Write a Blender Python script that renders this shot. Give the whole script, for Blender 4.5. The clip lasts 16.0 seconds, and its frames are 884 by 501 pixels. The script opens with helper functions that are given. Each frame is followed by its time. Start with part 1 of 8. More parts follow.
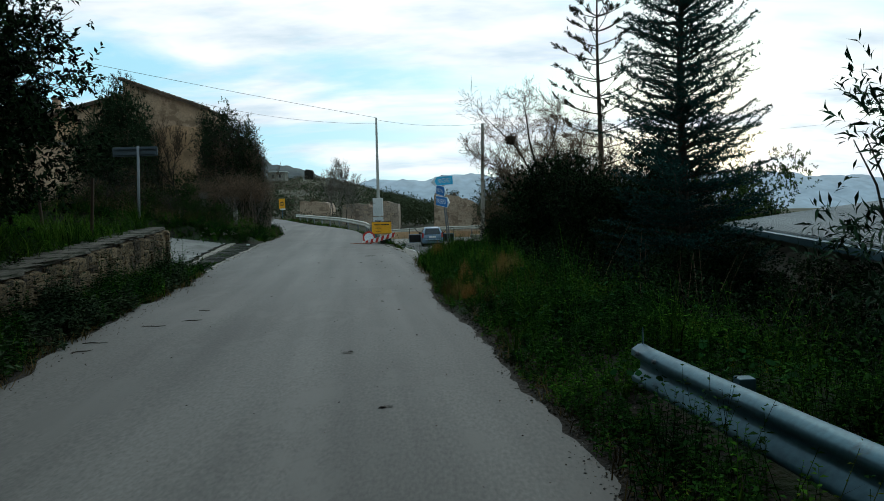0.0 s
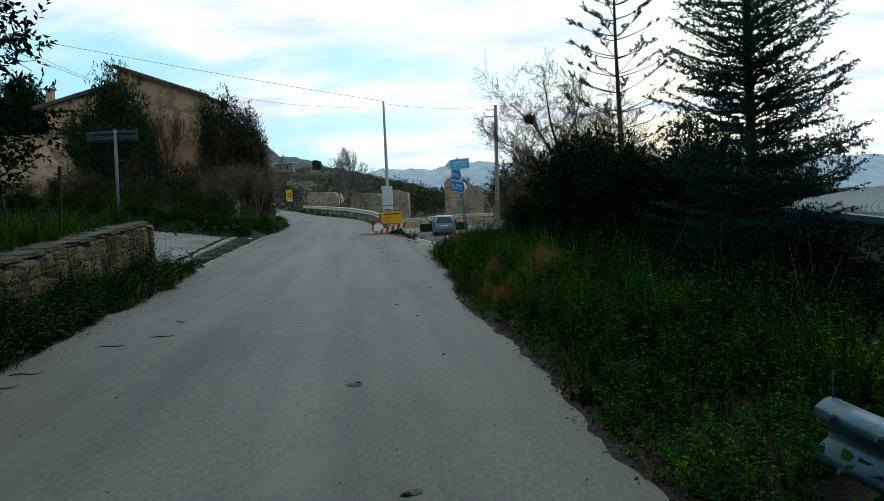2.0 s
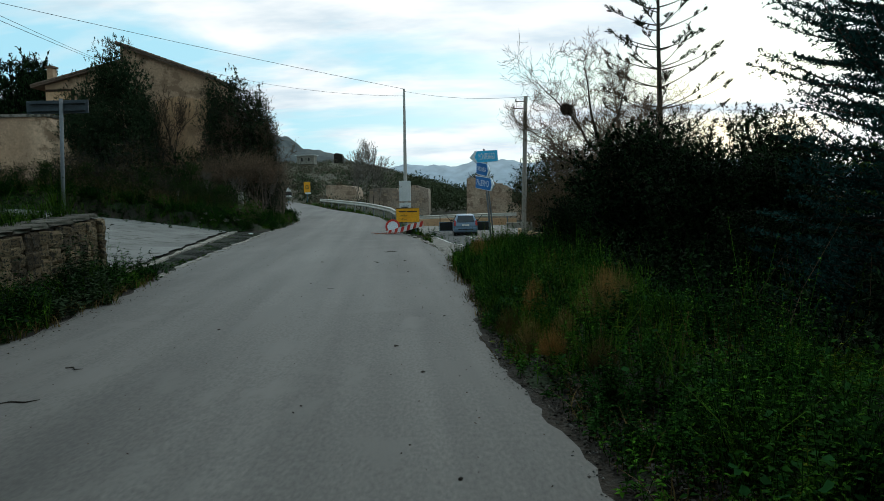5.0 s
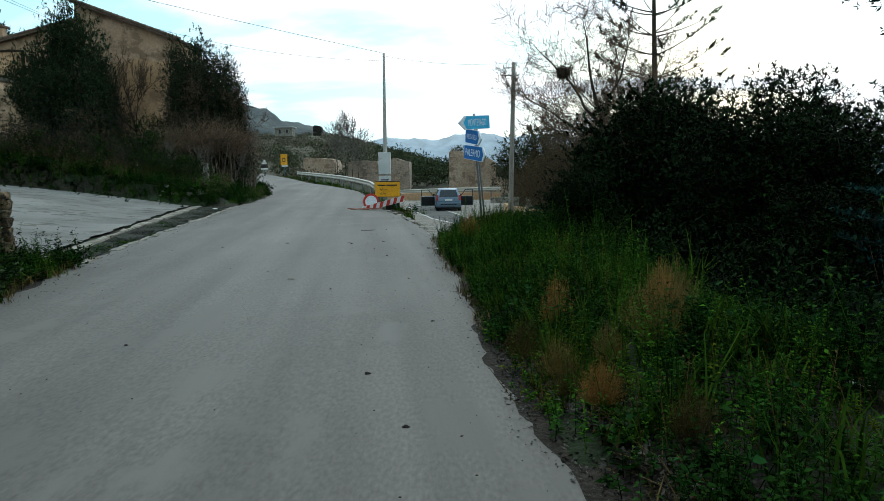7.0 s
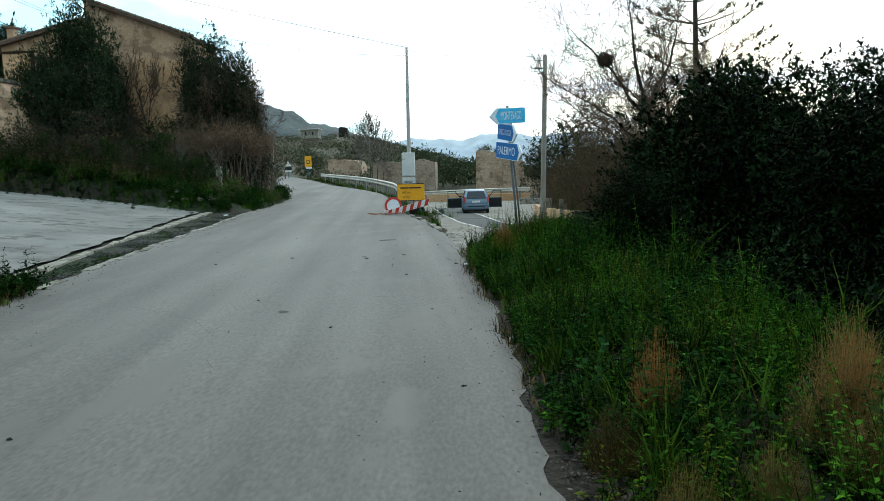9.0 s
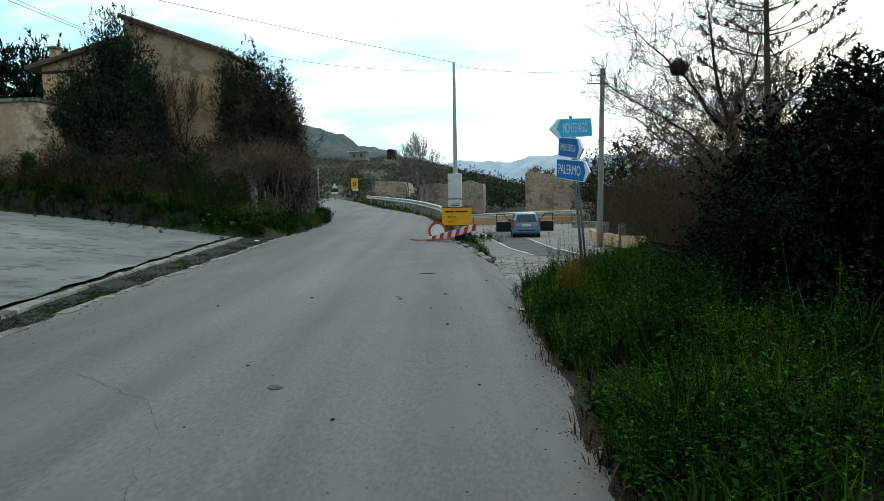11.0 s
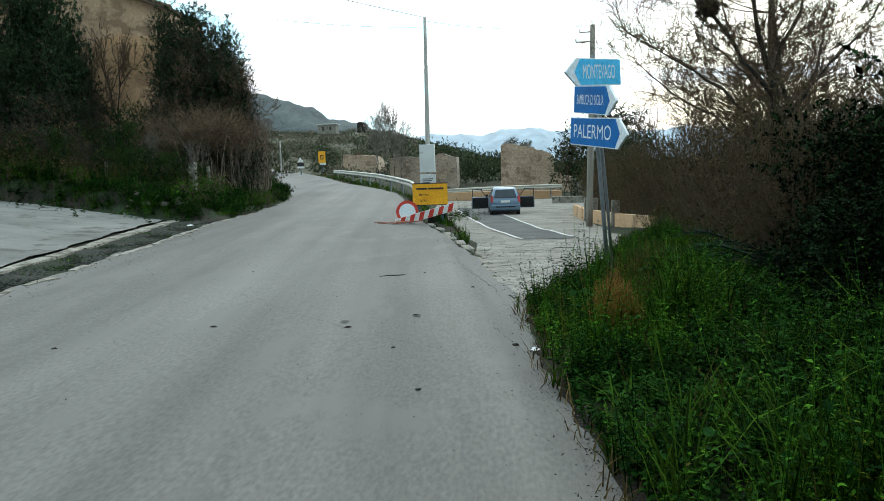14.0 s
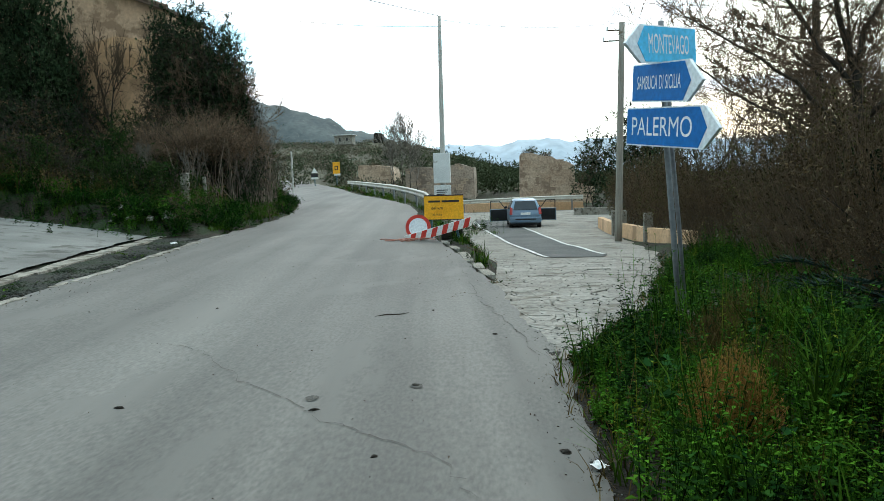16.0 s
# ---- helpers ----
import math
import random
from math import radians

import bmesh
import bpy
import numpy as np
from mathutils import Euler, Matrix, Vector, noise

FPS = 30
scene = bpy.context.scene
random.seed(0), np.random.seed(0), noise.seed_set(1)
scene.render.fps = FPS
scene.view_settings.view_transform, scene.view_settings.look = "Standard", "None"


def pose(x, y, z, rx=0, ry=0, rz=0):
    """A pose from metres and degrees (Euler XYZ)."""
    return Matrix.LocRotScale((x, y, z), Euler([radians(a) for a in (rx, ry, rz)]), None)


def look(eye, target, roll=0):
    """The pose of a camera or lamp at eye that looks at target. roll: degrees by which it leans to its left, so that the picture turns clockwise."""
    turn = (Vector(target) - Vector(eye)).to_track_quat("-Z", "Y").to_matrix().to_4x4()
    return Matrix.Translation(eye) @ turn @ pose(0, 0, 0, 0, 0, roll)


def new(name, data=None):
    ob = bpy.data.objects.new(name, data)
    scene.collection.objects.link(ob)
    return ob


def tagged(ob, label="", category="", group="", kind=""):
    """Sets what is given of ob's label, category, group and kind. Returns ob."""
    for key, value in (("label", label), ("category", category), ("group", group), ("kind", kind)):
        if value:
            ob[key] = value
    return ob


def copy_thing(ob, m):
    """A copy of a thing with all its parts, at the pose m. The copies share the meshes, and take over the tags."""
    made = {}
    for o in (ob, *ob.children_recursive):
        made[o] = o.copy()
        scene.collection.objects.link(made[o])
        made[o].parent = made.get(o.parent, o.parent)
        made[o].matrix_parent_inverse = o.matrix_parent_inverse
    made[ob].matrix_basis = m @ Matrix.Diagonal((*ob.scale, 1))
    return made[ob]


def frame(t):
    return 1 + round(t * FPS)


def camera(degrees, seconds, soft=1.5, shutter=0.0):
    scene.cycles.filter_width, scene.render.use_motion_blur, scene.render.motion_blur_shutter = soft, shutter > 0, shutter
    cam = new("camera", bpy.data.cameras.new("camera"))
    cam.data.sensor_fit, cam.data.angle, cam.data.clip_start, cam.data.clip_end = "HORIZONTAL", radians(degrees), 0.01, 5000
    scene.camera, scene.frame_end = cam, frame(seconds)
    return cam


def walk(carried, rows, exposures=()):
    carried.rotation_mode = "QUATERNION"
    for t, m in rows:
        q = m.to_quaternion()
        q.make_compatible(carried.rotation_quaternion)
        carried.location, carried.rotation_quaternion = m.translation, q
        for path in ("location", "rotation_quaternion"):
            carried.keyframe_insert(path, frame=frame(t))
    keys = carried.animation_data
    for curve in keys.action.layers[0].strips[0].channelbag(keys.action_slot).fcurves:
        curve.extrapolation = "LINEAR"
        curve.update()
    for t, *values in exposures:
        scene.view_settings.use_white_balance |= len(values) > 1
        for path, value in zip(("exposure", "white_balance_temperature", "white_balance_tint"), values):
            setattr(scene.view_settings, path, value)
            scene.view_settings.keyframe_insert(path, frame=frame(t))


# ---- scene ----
# camera and walk: seconds, place, turn about x, y, z
cam = camera(63.45, 16.0, soft=0.6)
ROWS = [
    (0, 0.022, 0.028, 1.562, 86.69, 1.64, -0.12),
    (0.5, -0.011, 0.536, 1.562, 86.91, 1.09, 0.70),
    (1, -0.090, 1.068, 1.567, 86.84, 1.22, -0.82),
    (1.5, -0.106, 1.582, 1.538, 87.18, 0.21, 0.14),
    (2, -0.191, 2.066, 1.507, 85.80, 2.82, 0.58),
    (2.5, -0.238, 2.561, 1.520, 88.48, 1.91, 1.14),
    (3, -0.234, 3.072, 1.528, 86.66, 0.54, 1.87),
    (3.5, -0.236, 3.586, 1.532, 86.52, 1.74, -0.95),
    (4, -0.207, 4.091, 1.529, 86.06, 1.94, 1.38),
    (6.5, -0.361, 6.751, 1.493, 84.91, 0.66, 2.42),
    (7, -0.398, 7.268, 1.471, 83.52, 0.73, 0.78),
    (7.5, -0.409, 7.797, 1.471, 85.82, 1.53, 0.60),
    (8, -0.425, 8.316, 1.470, 84.43, 1.34, 2.53),
    (8.5, -0.455, 8.819, 1.483, 83.40, 2.37, -0.65),
    (9, -0.475, 9.302, 1.488, 83.58, 1.41, 2.87),
    (11.5, -0.697, 12.004, 1.499, 85.57, 1.36, 6.72),
    (12, -0.790, 12.593, 1.495, 84.17, 1.74, 1.44),
    (12.5, -0.858, 13.165, 1.488, 84.03, 0.80, 3.51),
    (13, -0.943, 13.701, 1.488, 84.95, 2.48, 2.62),
    (13.5, -0.968, 14.235, 1.486, 85.10, 1.94, 1.45),
    (14, -0.963, 14.770, 1.493, 83.26, 1.68, 4.46),
    (14.5, -0.964, 15.314, 1.497, 83.72, 2.90, 2.17),
    (15, -0.962, 15.858, 1.489, 82.87, 1.76, 5.89),
    (15.5, -1.025, 16.385, 1.472, 81.44, 0.71, 3.82),
    (16, -1.083, 16.885, 1.471, 84.15, 1.82, 5.83),
]
EXPO = [(0.0, -0.1, 6180, 6), (2.5, 0.0, 6230, 7), (3.0, -0.07, 6230, 7), (3.5, -0.07, 6180, 6), (4.0, -0.26, 6230, 6), (7.0, 0.38, 6330, 7), (8.0, 0.52, 6330, 7), (9.0, 0.78, 6400, 7), (11.5, 0.32, 6350, 6), (12.5, 0.74, 6450, 7), (16.0, 0.97, 6520, 8)]
walk(cam, [(t, pose(x, y, z, rx, ry, rz)) for t, x, y, z, rx, ry, rz in ROWS], EXPO)

# ---------------------------------------------------------------- world and sun
world = bpy.data.worlds.new("sky")
scene.world = world
world.use_nodes = True
wn, wl = world.node_tree.nodes, world.node_tree.links
wn.clear()
SUN_ELEV, SUN_ROT = 9.0, 20.0


def wnode(kind, **kw):
    n = wn.new(kind)
    for k, v in kw.items():
        n.inputs[k].default_value = v
    return n


w_out = wn.new("ShaderNodeOutputWorld")
w_bg = wn.new("ShaderNodeBackground")
w_sky = wn.new("ShaderNodeTexSky")
w_sky.sky_type = "NISHITA"
w_sky.sun_disc = False
w_sky.sun_elevation = radians(SUN_ELEV)
w_sky.sun_rotation = radians(SUN_ROT)
w_sky.air_density, w_sky.dust_density, w_sky.ozone_density = 1.0, 2.0, 1.5
w_co = wn.new("ShaderNodeTexCoord")
# clouds: the view direction is laid on a flat layer overhead
w_sep = wn.new("ShaderNodeSeparateXYZ")
w_up = wn.new("ShaderNodeMath")
w_up.operation = "MAXIMUM"
w_up.inputs[1].default_value = 0.0
w_add = wn.new("ShaderNodeMath")
w_add.operation = "ADD"
w_add.inputs[1].default_value = 0.22
w_div = wn.new("ShaderNodeVectorMath")
w_div.operation = "DIVIDE"
w_com = wn.new("ShaderNodeCombineXYZ")
wl.new(w_co.outputs["Generated"], w_sep.inputs[0])
wl.new(w_sep.outputs[2], w_up.inputs[0])
wl.new(w_up.outputs[0], w_add.inputs[0])
for i in range(3):
    wl.new(w_add.outputs[0], w_com.inputs[i])
wl.new(w_co.outputs["Generated"], w_div.inputs[0])
wl.new(w_com.outputs[0], w_div.inputs[1])
w_map = wn.new("ShaderNodeMapping")
w_map.inputs["Scale"].default_value = (0.75, 1.5, 1.0)
w_map.inputs["Location"].default_value = (0.35, 0.2, 0.0)
wl.new(w_div.outputs[0], w_map.inputs[0])
w_n1 = wnode("ShaderNodeTexNoise", Scale=1.5, Detail=7.0, Roughness=0.52, Distortion=0.3)
wl.new(w_map.outputs[0], w_n1.inputs["Vector"])
w_ramp = wn.new("ShaderNodeValToRGB")
w_ramp.color_ramp.elements[0].position, w_ramp.color_ramp.elements[0].color = 0.40, (0, 0, 0, 1)
w_ramp.color_ramp.elements[1].position, w_ramp.color_ramp.elements[1].color = 0.56, (1, 1, 1, 1)
wl.new(w_n1.outputs[0], w_ramp.inputs[0])
w_n2 = wnode("ShaderNodeTexNoise", Scale=3.2, Detail=5.0, Roughness=0.55)
wl.new(w_map.outputs[0], w_n2.inputs["Vector"])
w_cc = wn.new("ShaderNodeValToRGB")
w_cc.color_ramp.elements[0].position, w_cc.color_ramp.elements[0].color = 0.34, (0.66, 0.75, 0.82, 1)
w_cc.color_ramp.elements[1].position, w_cc.color_ramp.elements[1].color = 0.60, (1.0, 1.0, 1.0, 1)
wl.new(w_n2.outputs[0], w_cc.inputs[0])
w_gain = wn.new("ShaderNodeMix")
w_gain.data_type, w_gain.blend_type = "RGBA", "MULTIPLY"
w_gain.inputs[0].default_value = 1.0
wl.new(w_cc.outputs[0], w_gain.inputs[6])
# the cloud layer is brighter towards the low sun
w_dot = wn.new("ShaderNodeVectorMath")
w_dot.operation = "DOT_PRODUCT"
w_dot.inputs[1].default_value = (0.2, 0.95, 0.24)
wl.new(w_co.outputs["Generated"], w_dot.inputs[0])
w_glow = wn.new("ShaderNodeMapRange")
w_glow.inputs[1].default_value, w_glow.inputs[2].default_value = -0.6, 1.0
w_glow.inputs[3].default_value, w_glow.inputs[4].default_value = 5.0, 12.0
wl.new(w_dot.outputs["Value"], w_glow.inputs[0])
wl.new(w_glow.outputs[0], w_gain.inputs[7])
w_blue = wn.new("ShaderNodeMix")
w_blue.data_type, w_blue.blend_type = "RGBA", "MIX"
w_blue.inputs[0].default_value = 0.78
w_blue.inputs[7].default_value = (5.5, 10.0, 12.0, 1)
wl.new(w_sky.outputs[0], w_blue.inputs[6])
w_mix = wn.new("ShaderNodeMix")
w_mix.data_type, w_mix.blend_type = "RGBA", "MIX"
wl.new(w_ramp.outputs[0], w_mix.inputs[0])
wl.new(w_blue.outputs[2], w_mix.inputs[6])
wl.new(w_gain.outputs[2], w_mix.inputs[7])
wl.new(w_mix.outputs[2], w_bg.inputs[0])
w_bg.inputs[1].default_value = 0.10
wl.new(w_bg.outputs[0], w_out.inputs[0])

sun = new("sun", bpy.data.lights.new("sun", "SUN"))
sun.data.energy = 0.5
sun.data.angle = radians(25)
sun.data.color = (1.0, 0.93, 0.84)
sun.matrix_world = look((0, 0, 60), (-12, -60, 0))

# ---------------------------------------------------------------- materials
def surf(name, c1, c2, scale=1.0, fine=40.0, rough=0.9, bump=0.3, metal=0.0, spots=None, spot_scale=3.0, spot_at=0.62,
         rnd=0.0, island=0.0, spec=0.3, fine_amt=0.25, stretch=(1, 1, 1), bump_dist=0.01, streak=None, trans=0.0, turn=0.0, streak_amt=0.38):
    """A surface in metres: patches between two colours, fine grain, optional stains, relief; rnd / island vary it by object or leaf."""
    m = bpy.data.materials.new(name)
    m.use_nodes = True
    n, l = m.node_tree.nodes, m.node_tree.links
    b = n["Principled BSDF"]
    b.inputs["Roughness"].default_value = rough
    b.inputs["Metallic"].default_value = metal
    b.inputs["Specular IOR Level"].default_value = spec
    co = n.new("ShaderNodeTexCoord")
    mp = n.new("ShaderNodeMapping")
    mp.inputs["Scale"].default_value = stretch
    l.new(co.outputs["Object"], mp.inputs[0])
    big = n.new("ShaderNodeTexNoise")
    big.inputs["Scale"].default_value, big.inputs["Detail"].default_value = scale, 5.0
    l.new(mp.outputs[0], big.inputs["Vector"])
    r = n.new("ShaderNodeValToRGB")
    r.color_ramp.elements[0].position, r.color_ramp.elements[0].color = 0.35, (*c1, 1)
    r.color_ramp.elements[1].position, r.color_ramp.elements[1].color = 0.65, (*c2, 1)
    l.new(big.outputs[0], r.inputs[0])
    col = r.outputs[0]
    fn = n.new("ShaderNodeTexNoise")
    fn.inputs["Scale"].default_value, fn.inputs["Detail"].default_value = fine, 4.0
    l.new(mp.outputs[0], fn.inputs["Vector"])

    def scaled(col, fac_out, lo, hi):
        k = n.new("ShaderNodeMapRange")
        k.inputs[1].default_value, k.inputs[2].default_value = 0.0, 1.0
        k.inputs[3].default_value, k.inputs[4].default_value = lo, hi
        l.new(fac_out, k.inputs[0])
        v = n.new("ShaderNodeVectorMath")
        v.operation = "SCALE"
        l.new(col, v.inputs[0])
        l.new(k.outputs[0], v.inputs["Scale"])
        return v.outputs[0]

    col = scaled(col, fn.outputs[0], 1 - fine_amt * 1.6, 1 + fine_amt * 1.6)
    if spots:
        sp = n.new("ShaderNodeTexNoise")
        sp.inputs["Scale"].default_value, sp.inputs["Detail"].default_value, sp.inputs["Roughness"].default_value = spot_scale, 6.0, 0.65
        l.new(mp.outputs[0], sp.inputs["Vector"])
        sr = n.new("ShaderNodeValToRGB")
        sr.color_ramp.elements[0].position, sr.color_ramp.elements[1].position = spot_at, spot_at + 0.08
        l.new(sp.outputs[0], sr.inputs[0])
        mx = n.new("ShaderNodeMix")
        mx.data_type = "RGBA"
        mx.inputs[7].default_value = (*spots, 1)
        l.new(sr.outputs[0], mx.inputs[0])
        l.new(col, mx.inputs[6])
        col = mx.outputs[2]
    if streak:
        sm = n.new("ShaderNodeMapping")
        sm.vector_type = "TEXTURE"
        sm.inputs["Scale"].default_value = [1 / v for v in streak]
        sm.inputs["Rotation"].default_value = (0, 0, math.radians(turn))
        l.new(co.outputs["Object"], sm.inputs[0])
        st = n.new("ShaderNodeTexNoise")
        st.inputs["Scale"].default_value, st.inputs["Detail"].default_value = 1.0, 6.0
        l.new(sm.outputs[0], st.inputs["Vector"])
        col = scaled(col, st.outputs[0], 1 - streak_amt, 1 + streak_amt)
    if rnd:
        oi = n.new("ShaderNodeObjectInfo")
        col = scaled(col, oi.outputs["Random"], 1 - rnd, 1 + rnd)
    if island:
        ge = n.new("ShaderNodeNewGeometry")
        col = scaled(col, ge.outputs["Random Per Island"], 1 - island, 1 + island)
    l.new(col, b.inputs["Base Color"])
    if trans:
        tr = n.new("ShaderNodeBsdfTranslucent")
        l.new(col, tr.inputs[0])
        ms = n.new("ShaderNodeMixShader")
        ms.inputs[0].default_value = trans
        l.new(b.outputs[0], ms.inputs[1])
        l.new(tr.outputs[0], ms.inputs[2])
        l.new(ms.outputs[0], n["Material Output"].inputs[0])
    if bump:
        bp = n.new("ShaderNodeBump")
        bp.inputs["Strength"].default_value, bp.inputs["Distance"].default_value = bump, bump_dist
        l.new(fn.outputs[0], bp.inputs["Height"])
        l.new(bp.outputs[0], b.inputs["Normal"])
    return m


M = {}
M["asphalt"] = surf("asphalt", (0.096, 0.089, 0.078), (0.134, 0.126, 0.111), 0.4, 40, 0.75, 0.25, spots=(0.126, 0.118, 0.104), spot_scale=1.5, spot_at=0.53, fine_amt=0.34, stretch=(1, 0.4, 1), streak=(1.7, 0.07, 1), spec=0.45, bump_dist=0.004, turn=7, streak_amt=0.62)
M["concrete"] = surf("concrete", (0.14, 0.136, 0.124), (0.21, 0.204, 0.187), 0.5, 50, 0.93, 0.5, spots=(0.095, 0.09, 0.078), spot_scale=1.6, spot_at=0.54, streak=(0.5, 2.0, 1))
M["apron"] = surf("apron_concrete", (0.19, 0.172, 0.146), (0.27, 0.25, 0.215), 0.8, 14, 0.95, 1.0, spots=(0.14, 0.122, 0.098), spot_scale=1.4, spot_at=0.55, bump_dist=0.03, fine_amt=0.4)
M["slab"] = surf("cracked_slab", (0.215, 0.197, 0.17), (0.3, 0.278, 0.242), 1.2, 14, 0.95, 1.0, spots=(0.15, 0.13, 0.104), spot_scale=2.2, spot_at=0.55, rnd=0.08, bump_dist=0.03, fine_amt=0.4)
M["kerb"] = surf("kerb_concrete", (0.2, 0.18, 0.148), (0.3, 0.275, 0.23), 2.0, 20, 0.95, 0.8, spots=(0.09, 0.08, 0.06), spot_scale=3, spot_at=0.52, fine_amt=0.4)
M["patch"] = surf("dark_asphalt", (0.07395, 0.07395, 0.06902), (0.1085, 0.1055, 0.0986), 0.8, 60, 0.95, 0.7, spots=(0.1578, 0.1479, 0.1282), spot_scale=2.5)
M["gutter"] = surf("gutter_rubble", (0.014, 0.016, 0.011), (0.034, 0.033, 0.026), 2.5, 18, 0.96, 1.0, spots=(0.012, 0.022, 0.006), spot_scale=1.2, spot_at=0.5, bump_dist=0.04)
# base lowered further to hold the shade under the verge plants
M["earth"] = surf("earth", (0.016, 0.014, 0.008), (0.032, 0.025, 0.015), 1.2, 20, 0.98, 0.9, spots=(0.021, 0.033, 0.012), spot_scale=0.7, spot_at=0.48, bump_dist=0.04)
M["dirt"] = surf("shoulder_dirt", (0.014, 0.011, 0.007), (0.034, 0.027, 0.019), 1.6, 22, 0.98, 1.0, spots=(0.05, 0.043, 0.033), spot_scale=5, spot_at=0.6, fine_amt=0.5, bump_dist=0.03)
M["white_line"] = surf("worn_white_paint", (0.5423, 0.5324, 0.493), (0.6705, 0.6606, 0.6212), 3, 30, 0.8, 0.3, spots=(0.1972, 0.1873, 0.1676), spot_scale=5, spot_at=0.55)
M["grass"] = surf("grass_blades", (0.012, 0.04, 0.004), (0.062, 0.118, 0.012), 1.3, 8, 0.9, 0, island=0.75, spec=0.02, trans=0.2)
# kept near black to stand for the shaded gaps between leaves
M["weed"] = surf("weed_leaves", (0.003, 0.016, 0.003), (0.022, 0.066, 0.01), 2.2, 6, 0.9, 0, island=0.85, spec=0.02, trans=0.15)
M["dry"] = surf("dry_grass", (0.286, 0.138, 0.0378), (0.455, 0.228, 0.0651), 2, 20, 0.9, 0, island=0.45, trans=0.2)
M["straw"] = surf("olive_straw", (0.2, 0.135, 0.042), (0.32, 0.22, 0.072), 2, 20, 0.9, 0, island=0.5, trans=0.2)
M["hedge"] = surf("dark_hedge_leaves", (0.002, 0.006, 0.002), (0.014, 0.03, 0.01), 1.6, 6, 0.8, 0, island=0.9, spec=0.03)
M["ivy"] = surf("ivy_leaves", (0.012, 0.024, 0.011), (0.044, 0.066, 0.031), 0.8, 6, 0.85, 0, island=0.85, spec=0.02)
M["brown"] = surf("brown_scrub", (0.05, 0.035, 0.018), (0.125, 0.087, 0.043), 0.8, 10, 0.85, 0, island=0.6, spec=0.05)
M["olive"] = surf("olive_scrub", (0.014, 0.034, 0.008), (0.052, 0.082, 0.02), 0.8, 10, 0.85, 0, island=0.8, spec=0.03)
M["twig"] = surf("bare_twigs", (0.07, 0.045, 0.026), (0.13, 0.086, 0.05), 2.0, 30, 0.95, 0.3, island=0.2)
M["pinktwig"] = surf("reddish_twigs", (0.11, 0.072, 0.045), (0.21, 0.138, 0.085), 2.0, 30, 0.95, 0.3, island=0.5)
M["bark"] = surf("bark", (0.027, 0.0216, 0.0162), (0.054, 0.0432, 0.0312), 4, 30, 0.95, 0.9, bump_dist=0.02)
M["needle"] = surf("cedar_needles", (0.008, 0.032, 0.028), (0.026, 0.066, 0.056), 0.8, 6, 0.7, 0, island=0.5, spec=0.0)
M["arau"] = surf("araucaria_needles", (0.009, 0.016, 0.009), (0.0225, 0.026, 0.013), 0.4, 6, 0.7, 0, island=0.5, spec=0.0)
M["plaster"] = surf("ochre_plaster", (0.56, 0.335, 0.18), (0.66, 0.42, 0.25), 0.5, 9, 0.95, 0.6, spots=(0.42, 0.26, 0.15), spot_scale=0.7, spot_at=0.56)
M["plaster2"] = surf("weathered_plaster", (0.43, 0.275, 0.17), (0.58, 0.39, 0.255), 0.45, 9, 0.95, 0.6, spots=(0.28, 0.178, 0.11), spot_scale=0.9, spot_at=0.52, streak=(1.2, 1.2, 0.25))
M["tile"] = surf("roof_tile", (0.09072, 0.06048, 0.04536), (0.1512, 0.1008, 0.07056), 2.0, 20, 0.9, 0.6, rnd=0.2)
M["stone"] = surf("field_stone", (0.09, 0.062, 0.034), (0.22, 0.155, 0.085), 2.0, 25, 0.95, 0.9, spots=(0.03, 0.024, 0.015), spot_scale=2.2, spot_at=0.5, rnd=0.6, bump_dist=0.02)
M["coping"] = surf("mossy_coping", (0.065, 0.058, 0.044), (0.13, 0.117, 0.09), 2.5, 25, 0.95, 0.9, spots=(0.025, 0.028, 0.015), spot_scale=3, spot_at=0.48, rnd=0.2, bump_dist=0.02)
M["mortar"] = surf("old_mortar", (0.014, 0.012, 0.009), (0.03, 0.025, 0.019), 2.0, 25, 0.96, 0.9, bump_dist=0.02)
# blue reflected from the sky is part of this base colour
M["galv"] = surf("sky_tinted_steel", (0.05, 0.11, 0.14), (0.072, 0.142, 0.172), 1.5, 30, 0.45, 0.1, metal=0.6, spots=(0.05, 0.07, 0.08), spot_scale=3, spot_at=0.62, spec=0.4)
M["rail_paint"] = surf("weathered_rail", (0.47, 0.44, 0.38), (0.6, 0.565, 0.49), 1.5, 20, 0.6, 0.1, metal=0.15, spots=(0.36, 0.29, 0.21), spot_scale=3)
M["wood_pole"] = surf("grey_pole", (0.2218, 0.1966, 0.1613), (0.3125, 0.2822, 0.2369), 3, 40, 0.9, 0.5, stretch=(6, 6, 0.4))
M["conc_pole"] = surf("pale_pole", (0.383, 0.3629, 0.3226), (0.4637, 0.4435, 0.4032), 2, 40, 0.85, 0.3, stretch=(4, 4, 0.5))
M["post_grey"] = surf("grey_painted_post", (0.1584, 0.1656, 0.1728), (0.2232, 0.2304, 0.2376), 3, 30, 0.6, 0.1, metal=0.2)
M["white_box"] = surf("white_enamel", (0.55, 0.55, 0.53), (0.66, 0.66, 0.64), 1.5, 30, 0.6, 0.1, spots=(0.4, 0.38, 0.34), spot_scale=4)
M["blue"] = surf("blue_sign_face", (0.002, 0.13, 0.4), (0.004, 0.15, 0.46), 2, 30, 0.5, 0, spec=0.2)
M["azure"] = surf("faded_azure_sign_face", (0.045, 0.45, 0.76), (0.07, 0.52, 0.82), 2, 30, 0.5, 0, spec=0.2)
